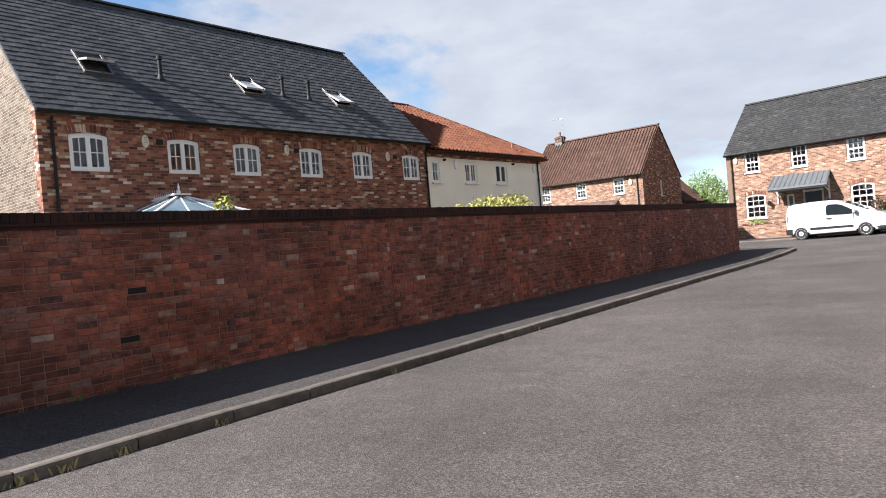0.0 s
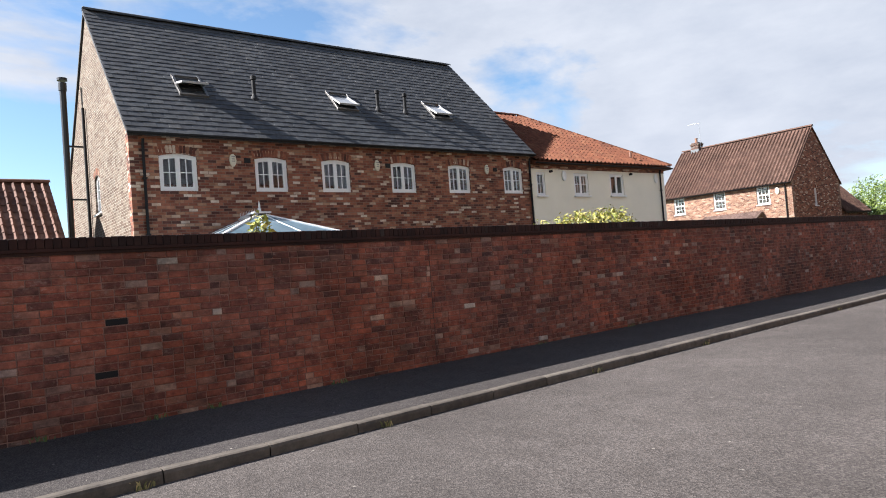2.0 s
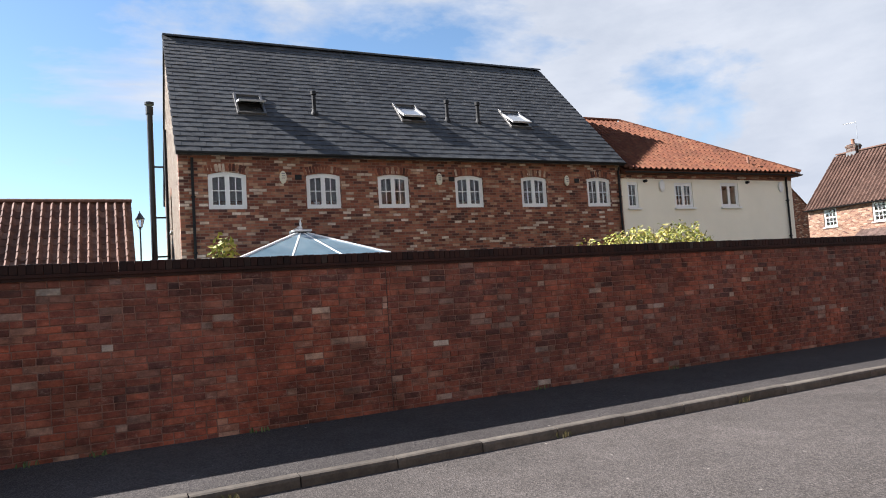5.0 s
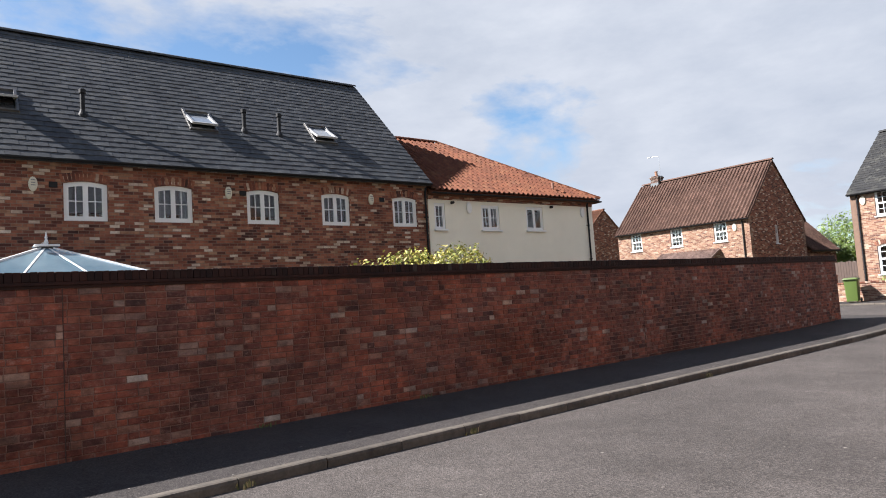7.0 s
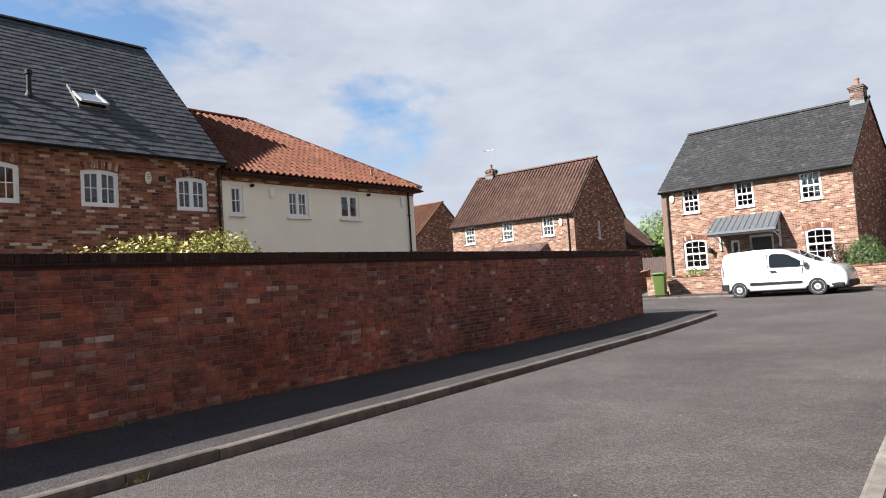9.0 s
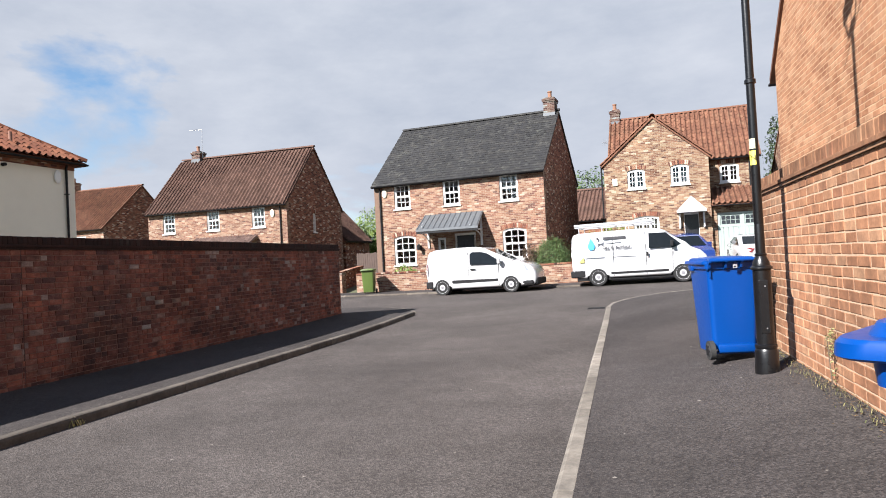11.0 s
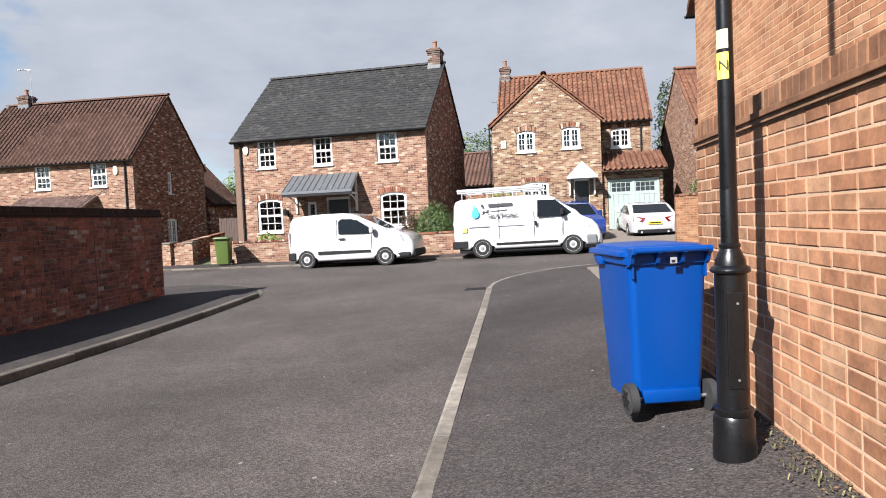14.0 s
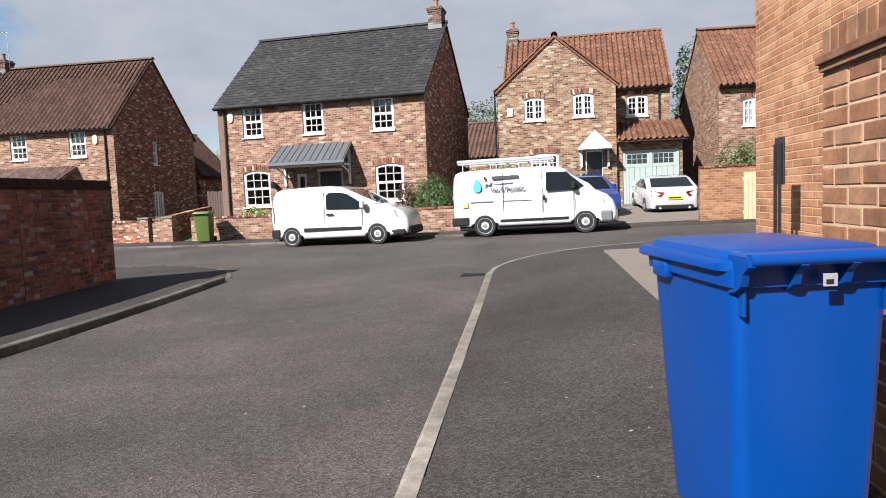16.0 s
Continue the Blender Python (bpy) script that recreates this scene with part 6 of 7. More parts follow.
# dark sign board on two legs by the orange gable
sb = ST @ Vector((3.05, 23.3, 0))
board = thing("sign_board", M(sb.x, sb.y, 0.3, 94), "small dark sign board on two thin posts, seen from behind", "sign")
for x in (-0.05, 0.05):
    bm = bmesh.new()
    box(bm, x - 0.012, -0.012, -0.05, x + 0.012, 0.012, 1.66)
    part("post", bm, BLACK, board)
bm = bmesh.new()
box(bm, -0.1, -0.03, 1.3, 0.1, -0.012, 1.72, 0.004)
part("panel", bm, BLACK, board)

# ---- conservatory behind the red wall ----
POLY, ptree, pbsdf = graph("blue_tinted_roof_glazing")
ptree.links.new(ramp(ptree, grain(ptree, 1.2), [(0.3, (0.12, 0.2, 0.26)), (0.7, (0.2, 0.3, 0.36))]), pbsdf.inputs["Base Color"])
pbsdf.inputs["Roughness"].default_value = 0.12
pbsdf.inputs["Transmission Weight"].default_value = 0.35
cons = thing("conservatory", at_street(-16.86, 7.12, ROW_TURN), "white-framed conservatory with a glazed hipped roof", "conservatory")
CW, CD, CE, CR = 4.7, 3.7, 2.3, 3.28
C0, C1, C2, C3 = Vector((0, 0, CE)), Vector((0, -CD, CE)), Vector((CW, -CD, CE)), Vector((CW, 0, CE))
R0, R1 = Vector((CW / 2, 0, CR)), Vector((CW / 2, -1.45, CR))
bm = bmesh.new()
box(bm, 0, -CD, 0, CW, 0, 0.6)
part("dwarf_wall", bm, HOUSE_BRICK, cons)


def bar(a, b, r, name="rafter", mat=WHITE):
    bm = bmesh.new()
    d = (Vector(b) - Vector(a))
    mm = Matrix.Translation((Vector(a) + Vector(b)) / 2) @ d.to_track_quat("Z", "Y").to_matrix().to_4x4() @ Matrix.Diagonal((r * 2, r * 2.4, d.length, 1))
    bmesh.ops.create_cube(bm, size=1, matrix=mm)
    return part(name, bm, mat, cons)


for a, b in ((C0, C1), (C1, C2), (C2, C3)):
    bar(a, b, 0.06, "eaves_beam")
for a, b in ((C1, R1), (C2, R1), (R0, R1)):
    bar(a, b, 0.032)
for t in (0.33, 0.66):
    bar(C1.lerp(C2, t), R1, 0.02)
    for p, q in ((C0, C1), (C3, C2)):
        e = p.lerp(q, t * 0.62)
        bar(e, R0.lerp(R1, min(1, t * 1.5)), 0.02)
for poly in ((C0, C1, R1, R0), (C1, C2, R1), (C2, C3, R0, R1)):
    bm = bmesh.new()
    bm.faces.new([bm.verts.new(p + Vector((0, 0, 0.02))) for p in poly])
    bmesh.ops.solidify(bm, geom=bm.faces[:], thickness=0.016)
    g = part("roof_pane", bm, POLY, cons)
    g.visible_shadow = False
for p, q, n in ((C0, C1, 4), (C1, C2, 5), (C2, C3, 4)):
    for k in range(n + 1):
        e = p.lerp(q, k / n)
        bar((e.x, e.y, 0.6), (e.x, e.y, CE), 0.035, "mullion")
bm = bmesh.new()
box(bm, CW / 2 - 0.2, -1.6, CR - 0.1, CW / 2 + 0.2, -1.25, CR + 0.0, 0.02)
part("ridge_end_box", bm, BLACK, cons, "dark ridge end box")
bm = bmesh.new()
box(bm, CW / 2 - 0.24, -1.64, CR + 0.0, CW / 2 + 0.24, -1.21, CR + 0.045, 0.015)
part("ridge_cap", bm, WHITE, cons)
bm = bmesh.new()
for k in range(13):
    y = -1.45 + k * 0.11
    rod(bm, (CW / 2, y, CR + 0.05), (CW / 2, y, CR + 0.17), 0.008, 0.003, n=6)
    box(bm, CW / 2 - 0.006, y - 0.05, CR + 0.05, CW / 2 + 0.006, y + 0.05, CR + 0.075)
turned(bm, [(0.03, 0), (0.045, 0.08), (0.02, 0.14), (0.03, 0.17), (0.006, 0.3)], 10, (CW / 2, -1.45, CR + 0.03))
part("cresting", bm, WHITE, cons)


# ---- plants ----
def foliage(name, clumps, count, size, mat, seed, flat=0.5):
    """A crown of many small leaves round several uneven clumps: (place, radii)."""
    rng = np.random.default_rng(seed)
    vol = np.array([r[0] * r[1] * r[2] for _, r in clumps]) ** 0.67
    pick = rng.choice(len(clumps), count, p=vol / vol.sum())
    cen = np.array([c for c, _ in clumps])[pick]
    rad = np.array([r for _, r in clumps])[pick]
    d = rng.normal(size=(count, 3))
    d /= np.linalg.norm(d, axis=1)[:, None]
    lump = 1 + 0.22 * np.sin(d[:, :1] * 5 + pick[:, None]) * np.cos(d[:, 1:2] * 6 + 2 * pick[:, None])
    rr = (0.45 + 0.55 * rng.random((count, 1)) ** 0.45) * lump
    pos = cen + d * rad * rr
    nrm = d * 0.7 + rng.normal(size=(count, 3)) * 0.7 + np.array([0, 0, flat])
    nrm /= np.linalg.norm(nrm, axis=1)[:, None]
    t = np.cross(nrm, rng.normal(size=(count, 3)))
    t /= np.linalg.norm(t, axis=1)[:, None]
    b = np.cross(nrm, t)
    s = size * (0.6 + 0.8 * rng.random((count, 1)))
    v = np.stack([pos - t * s, pos + b * s * 0.45 + nrm * s * 0.12, pos + t * s, pos - b * s * 0.45 + nrm * s * 0.12], 1).reshape(-1, 3)
    idx = np.arange(count) * 4
    faces = np.concatenate([np.stack([idx, idx + 1, idx + 2], 1), np.stack([idx, idx + 2, idx + 3], 1)]).tolist()
    me = bpy.data.meshes.new(name)
    me.from_pydata(v.tolist(), [], faces)
    me.materials.append(mat)
    return me


BARK = plain("bark", (0.09, 0.065, 0.045), 0.95, vary=0.35, bump=0.8)


def plant(name, m, label, category, clumps, count, size, mat, seed, trunk=None, limbs=7, group=""):
    ob = thing(name, m, label, category, group)
    part("crown", foliage("crown", clumps, count, size, mat, seed), None, ob)
    rng = random.Random(seed)
    bm = bmesh.new()
    if trunk:
        r, h = trunk
        rod(bm, (0, 0, -0.2), (0.05, 0.02, h), r, r * 0.55, n=12)
        for k in range(limbs):
            c, rd = clumps[k % len(clumps)]
            rod(bm, (0.04, 0.01, h * rng.uniform(0.5, 0.98)), (c[0] + rng.uniform(-0.5, 0.5) * rd[0], c[1] + rng.uniform(-0.5, 0.5) * rd[1], c[2] + rng.uniform(-0.2, 0.6) * rd[2]), r * 0.4, r * 0.08, n=7)
    else:
        for k in range(limbs):
            c, rd = clumps[k % len(clumps)]
            rod(bm, (c[0] * 0.3 + rng.uniform(-0.1, 0.1), c[1] * 0.3, -0.05), (c[0] + rng.uniform(-0.7, 0.7) * rd[0], c[1] + rng.uniform(-0.7, 0.7) * rd[1], c[2] + rng.uniform(0.1, 0.8) * rd[2]), 0.022, 0.005, n=6)
    part("trunk" if trunk else "branch_frame", bm, BARK, ob)
    return ob


YELLOW_LEAF = leafy("yellow_green_leaves", [(0.0, (0.14, 0.17, 0.03)), (0.5, (0.27, 0.28, 0.05)), (0.85, (0.42, 0.36, 0.08)), (1.0, (0.5, 0.38, 0.14))])
GREEN_LEAF = leafy("green_leaves", [(0.0, (0.025, 0.05, 0.012)), (0.5, (0.05, 0.09, 0.02)), (1.0, (0.09, 0.13, 0.035))])
BRIGHT_LEAF = leafy("bright_leaves", [(0.0, (0.07, 0.12, 0.02)), (0.5, (0.13, 0.2, 0.03)), (1.0, (0.22, 0.28, 0.06))])
RUSSET_LEAF = leafy("russet_leaves", [(0.0, (0.03, 0.016, 0.01)), (0.6, (0.06, 0.035, 0.02)), (1.0, (0.09, 0.06, 0.03))])
DARK_LEAF = leafy("dark_leaves", [(0.0, (0.012, 0.025, 0.008)), (0.6, (0.03, 0.055, 0.015)), (1.0, (0.06, 0.08, 0.025))])


def street_pose(v, u, z=0.0):
    p = ST @ Vector((v, u, 0))
    return M(p.x, p.y, z, 3.97)


plant("shrub", street_pose(-9.6, 15.2), "yellow-green twiggy shrub rising behind the red wall", "shrub", [((-0.1, -1.0, 1.9), (0.7, 0.8, 0.62)), ((0.0, 0.0, 2.0), (0.75, 0.8, 0.62)), ((0.1, 0.9, 1.95), (0.7, 0.75, 0.75)), ((0, 0.2, 1.2), (0.8, 1.4, 0.8)), ((0.0, 1.35, 2.3), (0.25, 0.3, 0.4)), ((0.0, -0.4, 2.25), (0.45, 0.6, 0.42)), ((0.0, 0.7, 2.35), (0.4, 0.5, 0.42))], 8500, 0.045, YELLOW_LEAF, 5, limbs=22)
plant("shrub", street_pose(-9.2, 6.65), "small bright yellow-green climbing shrub by the wall", "shrub", [((0, 0, 2.2), (0.2, 0.2, 0.42)), ((0.05, 0.05, 1.4), (0.2, 0.2, 0.6))], 520, 0.06, YELLOW_LEAF, 8, limbs=6)
plant("shrub", M(-5.15, 40.05, gz(-5.15, 40), 0), "clipped rounded dark green bush behind the low wall", "shrub", [((0, 0, 0.95), (0.8, 0.65, 0.95)), ((0.1, 0, 1.2), (0.66, 0.55, 0.8))], 9000, 0.035, GREEN_LEAF, 3)
plant("shrub", M(-6.1, 40.2, gz(-6.1, 40.2), 0), "loose dark reddish-green bush beside the window", "shrub", [((0, 0, 0.9), (0.42, 0.4, 0.9)), ((-0.2, 0, 0.6), (0.4, 0.4, 0.5))], 3200, 0.045, RUSSET_LEAF, 4)
plant("shrub", M(-12.0, 40.2, gz(-12, 40.2), 0), "low yellow-green bush under the window", "shrub", [((0, 0, 0.6), (0.55, 0.45, 0.6)), ((0.5, 0, 0.5), (0.35, 0.4, 0.4))], 1500, 0.05, BRIGHT_LEAF, 6)
plant("shrub", M(-7.6, 39.9, gz(-7.6, 39.9), 0), "low planting along the top of the garden wall", "shrub", [((-0.8, 0, 0.55), (0.8, 0.3, 0.25)), ((0.7, 0, 0.55), (0.8, 0.3, 0.22))], 900, 0.04, GREEN_LEAF, 7)
plant("shrub", M(-2.7, 41.2, gz(-2.7, 41.2), 0), "spreading leafy bush between the houses", "shrub", [((0, 0, 1.3), (0.9, 0.7, 0.9)), ((-0.9, 0, 1.3), (0.6, 0.5, 0.7)), ((0.6, 0.2, 1.6), (0.5, 0.5, 0.5))], 3200, 0.06, BRIGHT_LEAF, 9)
plant("tree", M(-21.6, 58.0, 0.4, 0), "pale yellow-green willow beyond the brick houses", "tree", [((0, 0, 3.6), (1.6, 1.4, 1.9)), ((0.9, 0, 3.0), (1.3, 1.1, 1.9)), ((-1.0, 0.3, 3.0), (1.2, 1.0, 1.7)), ((0.2, 0.2, 1.7), (1.9, 1.4, 1.5))], 9000, 0.09, BRIGHT_LEAF, 12, (0.16, 2.2))
plant("tree", M(-17.6, 55.5, 0.4, 0), "dense dark green tree behind the fence", "tree", [((0, 0, 2.4), (1.0, 1.0, 1.6)), ((0.4, 0, 1.6), (1.0, 0.9, 1.2))], 3500, 0.08, GREEN_LEAF, 13, (0.12, 1.6))
plant("tree", M(-5.6, 60.0, 0.6, 0), "loose green tree behind the low pantiled roof", "tree", [((0, 0, 5.4), (1.7, 1.4, 1.5)), ((-1.6, 0, 5.2), (1.2, 1.1, 1.1)), ((1.4, 0, 4.6), (1.3, 1.2, 1.3)), ((0, 0, 3.6), (2.2, 1.5, 1.6))], 6000, 0.1, GREEN_LEAF, 14, (0.18, 3.5))
plant("tree", M(5.9, 54.5, 0.8, 0), "tall dark evergreen tree behind the gabled house", "tree", [((0, 0, 5.2), (0.8, 0.8, 3.0)), ((0.4, 0, 4.2), (1.0, 0.9, 2.6)), ((-0.1, 0, 2.6), (1.2, 1.0, 2.4))], 8000, 0.09, DARK_LEAF, 15, (0.2, 4.0))
for k, (x, y, h) in enumerate(((4.9, 40.4, 1.25), (5.9, 40.9, 1.5), (6.9, 40.6, 1.4))):
    plant("shrub", M(x, y, gz(x, y), 0), "feathery grey-green shrub over the driveway wall", "shrub", [((0, 0, h), (0.6, 0.55, h * 0.95)), ((0.3, 0, h * 1.2), (0.4, 0.4, h * 0.7))], 3000, 0.05, GREEN_LEAF, 20 + k, group="driveway shrubs")


def weeds(name, m, label, n, spread, tall, mat, seed):
    """A tuft of thin blades."""
    rng = random.Random(seed)
    bm = bmesh.new()
    for k in range(n):
        x, y = rng.gauss(0, spread), rng.gauss(0, spread * 0.4)
        a = rng.uniform(0, 6.28)
        h = tall * rng.uniform(0.4, 1.0)
        w = 0.004 + 0.006 * rng.random()
        dx, dy = math.cos(a) * h * 0.5, math.sin(a) * h * 0.5
        p = [bm.verts.new((x - w, y, 0)), bm.verts.new((x + w, y, 0)), bm.verts.new((x + dx * 0.5 + w, y + dy * 0.5, h * 0.7)), bm.verts.new((x + dx, y + dy, h)), bm.verts.new((x + dx * 0.5 - w, y + dy * 0.5, h * 0.7))]
        bm.faces.new(p)
    return tagged(part(name, bm, mat, None, at=m), label, "weeds", kind="stuff")


DRY = leafy("dry_grass", [(0.0, (0.08, 0.09, 0.03)), (0.5, (0.2, 0.18, 0.07)), (1.0, (0.34, 0.28, 0.14))], 0.8)
for k, u in enumerate((2.05, 2.35, 2.8, 3.7, 6.0, 9.4, 12.2, 17.6)):
    p = sw(L_KERB + 0.02, u)
    weeds("weeds", M(p.x, p.y, p.z, 94), "dry tuft of weeds growing at the foot of the kerb", 14, 0.05, 0.09, DRY, 40 + k)
for k, u in enumerate((3.3, 4.4, 5.0, 6.6, 10.5, 13.0)):
    p = sw(L_WALL + 0.05, u, 0.16)
    weeds("weeds", M(p.x, p.y, p.z, 94), "small green weeds at the foot of the red wall", 12, 0.08, 0.07, GREEN_LEAF, 60 + k)
for k in range(9):
    p = sw(R_WALL - 0.06 - 0.05 * (k % 2), 16.4 + 0.34 * k, 0.305)
    weeds("weeds", M(p.x, p.y, p.z, 94), "dry weeds and litter of leaves along the wall foot", 22, 0.12, 0.03, DRY, 80 + k)


def litter(label, v0, u0, u1, rise, count, mat, seed):
    """Fallen leaves and moss crumbs along a wall foot, thickest against it."""
    rng = random.Random(seed)
    bm = bmesh.new()
    for k in range(count):
        off = abs(rng.gauss(0, 0.09))
        p = sw(v0 - off, rng.uniform(u0, u1), rise - 0.1 * off + 0.003)
        a, r = rng.uniform(0, 6.28), rng.uniform(0.004, 0.012)
        ring = [bm.verts.new(p + Vector((r * q * math.cos(a + t), r * q * math.sin(a + t), rng.uniform(0, 0.006)))) for q, t in ((1, 0), (0.5, 1.3), (1, 3.0), (0.55, 4.6))]
        bm.faces.new(ring)
    return tagged(part("leaf_litter", bm, mat), label, "litter", kind="stuff")


LITTER = leafy("brown_litter", [(0.0, (0.03, 0.02, 0.01)), (0.5, (0.09, 0.055, 0.025)), (0.85, (0.16, 0.1, 0.045)), (1.0, (0.08, 0.1, 0.03))], 0.9)
litter("brown leaf litter and moss along the orange wall foot", R_WALL - 0.005, 14.5, 20.1, 0.315, 1700, LITTER, 51)
p = sw(R_WALL - 0.04, 17.42, 0.3)
plant("weed_plant", M(p.x, p.y, p.z, 94), "tall dried weed against the orange brick wall", "weed", [((0, 0, 0.2), (0.03, 0.02, 0.2)), ((0.05, 0, 0.33), (0.07, 0.03, 0.1)), ((-0.02, 0, 0.4), (0.03, 0.02, 0.08))], 170, 0.012, DRY, 99, (0.006, 0.38), limbs=5)

# ---- vehicles: x forward, y to the left, z up from the ground ----
VAN_WHITE = plain("white_car_paint", (0.41, 0.41, 0.415), 0.25, vary=0.03, coat=0.6)
CAR_BLUE = plain("dark_blue_car_paint", (0.012, 0.03, 0.14), 0.25, vary=0.08, coat=0.8)
TRIM = plain("black_trim", (0.011, 0.011, 0.012), 0.7, vary=0.2)
MATS["black_trim"].node_tree.nodes["Principled BSDF"].inputs["Specular IOR Level"].default_value = 0.2
TYRE = plain("tyre_rubber", (0.009, 0.009, 0.009), 0.85, vary=0.2)
ALLOY = plain("silver_wheel", (0.34, 0.34, 0.35), 0.38, metal=0.0, vary=0.12)
CAR_GLASS = plain("tinted_car_glass", (0.008, 0.01, 0.012), 0.06, vary=0.2)
MATS["tinted_car_glass"].node_tree.nodes["Principled BSDF"].inputs["Specular IOR Level"].default_value = 0.18
LAMP_GLASS = plain("headlamp_lens", (0.3, 0.32, 0.35), 0.12, vary=0.1, coat=0.8)
RED_LENS = plain("red_lens", (0.12, 0.006, 0.006), 0.2, vary=0.1, coat=0.6)
PLATE = plain("yellow_number_plate", (0.7, 0.52, 0.03), 0.5, vary=0.05)


def arch_cut(cx, r, sill, n=9):
    """Wheel-arch points, from front to back."""
    a0 = math.asin(max(-1, min(1, (sill - 0.32) / r)))
    return [(cx + r * math.cos(a0 + (math.pi - 2 * a0) * i / n), 0.32 + r * math.sin(a0 + (math.pi - 2 * a0) * i / n)) for i in range(n + 1)]


def car_body(car, upper, wheels, sill, half, belt, tuck, paint, arch_r=0.37, nose_pull=0.12):
    """A body from its side outline; above the belt it leans in, and nose and tail round off in plan."""
    back, frontx = upper[0][0], upper[-1][0]
    outline = list(upper)
    for cx in sorted(wheels, reverse=True):
        outline += arch_cut(cx, arch_r, sill)
    bm = bmesh.new()
    vs, faces = prism(bm, outline, -half, half)
    rim = [e for e in bm.edges if len(e.link_faces) == 2 and (e.link_faces[0] in faces[:2]) != (e.link_faces[1] in faces[:2])]
    bmesh.ops.bevel(bm, geom=rim, offset=0.07, segments=3, affect="EDGES", profile=0.5, clamp_overlap=True)
    lo, hi = min(p[0] for p in upper), max(p[0] for p in upper)
    for v in bm.verts:
        k = 1 - tuck * max(0.0, v.co.z - belt)
        v.co.y *= k
        e = min(v.co.x - lo, hi - v.co.x)
        if e < 0.5:
            v.co.y *= 1 - nose_pull * (1 - e / 0.5) ** 2
    return part("body", bm, paint, car, smooth=True)


def side_shape(parent, name, pts, half, belt, tuck, mat, proud=0.006, label="", sides=(-1, 1), thick=0.012):
    """A panel of the side that follows its lean, on both sides."""
    for s in sides:
        bm = bmesh.new()
        lo = [bm.verts.new((x, s * (half * (1 - tuck * max(0, z - belt)) + proud), z)) for x, z in pts]
        hi = [bm.verts.new((v.co.x, v.co.y - s * thick, v.co.z)) for v in lo]
        n = len(pts)
        bm.faces.new(lo)
        bm.faces.new(hi[::-1])
        for i in range(n):
            bm.faces.new((lo[i], lo[(i + 1) % n], hi[(i + 1) % n], hi[i]))
        part(name, bm, mat, parent, label)


def slab(parent, name, corners, mat, thick=0.012, label=""):
    """A thin plate through four corners."""
    bm = bmesh.new()
    f = bm.faces.new([bm.verts.new(c) for c in corners])
    bmesh.ops.solidify(bm, geom=[f], thickness=thick)
    return part(name, bm, mat, parent, label)


def car_wheel(car, x, y, r, s, w=0.19, holes=8):
    bm = bmesh.new()
    turned(bm, [(r * 0.7, -w / 2), (r * 0.93, -w / 2), (r, -w / 2 + 0.03), (r, w / 2 - 0.03), (r * 0.93, w / 2), (r * 0.7, w / 2)], 32)
    wheel = part("wheel", bm, TYRE, car, at=Matrix.Translation((x, y, r)) @ Matrix.Rotation(-s * math.pi / 2, 4, "X"), smooth=True)
    bm = bmesh.new()
    turned(bm, [(r * 0.72, w / 2 - 0.03), (r * 0.7, w / 2 + 0.003), (r * 0.58, w / 2 - 0.012), (r * 0.35, w / 2 + 0.0), (r * 0.16, w / 2 + 0.012), (r * 0.05, w / 2 + 0.014)], 32)
    part("rim", bm, ALLOY, wheel, smooth=True)
    for k in range(holes):
        bm = bmesh.new()
        # a wedge-shaped black plate on the rim, painted shade for a wheel window
        a, d = 2 * math.pi * k / holes, math.pi / holes * 0.34
        ring = [(r * q * math.cos(a + e), r * q * math.sin(a + e)) for q, e in ((0.38, -d * 0.7), (0.5, -d), (0.52, 0), (0.5, d), (0.38, d * 0.7))]
        lo = [bm.verts.new((x0, y0, w / 2 - 0.02)) for x0, y0 in ring]
        hi = [bm.verts.new((x0, y0, w / 2 + 0.004)) for x0, y0 in ring]
        bm.faces.new(hi)
        bm.faces.new(lo[::-1])
        for i in range(5):
            bm.faces.new((lo[i], lo[(i + 1) % 5], hi[(i + 1) % 5], hi[i]))
        part("opening", bm, TRIM, wheel)
    bm = bmesh.new()
    turned(bm, [(r * 0.19, w / 2 + 0.0), (r * 0.17, w / 2 + 0.022), (r * 0.1, w / 2 + 0.028)], 16)
    part("hub_cap", bm, plain("grey_hub_cap", (0.16, 0.16, 0.17), 0.4), wheel, smooth=True)
    return wheel


def underbody(car, x0, x1, half):
    bm = bmesh.new()
    box(bm, x0, -half + 0.1, 0.2, x1, half - 0.1, 0.75, 0.03)
    part("underbody", bm, TRIM, car)


def mirror(car, x, half, z, paint):
    for s in (-1, 1):
        bm = bmesh.new()
        box(bm, x - 0.06, s * (half + 0.03), z, x + 0.05, s * (half + 0.2), z + 0.2, 0.025)
        part("door_mirror", bm, paint, car)


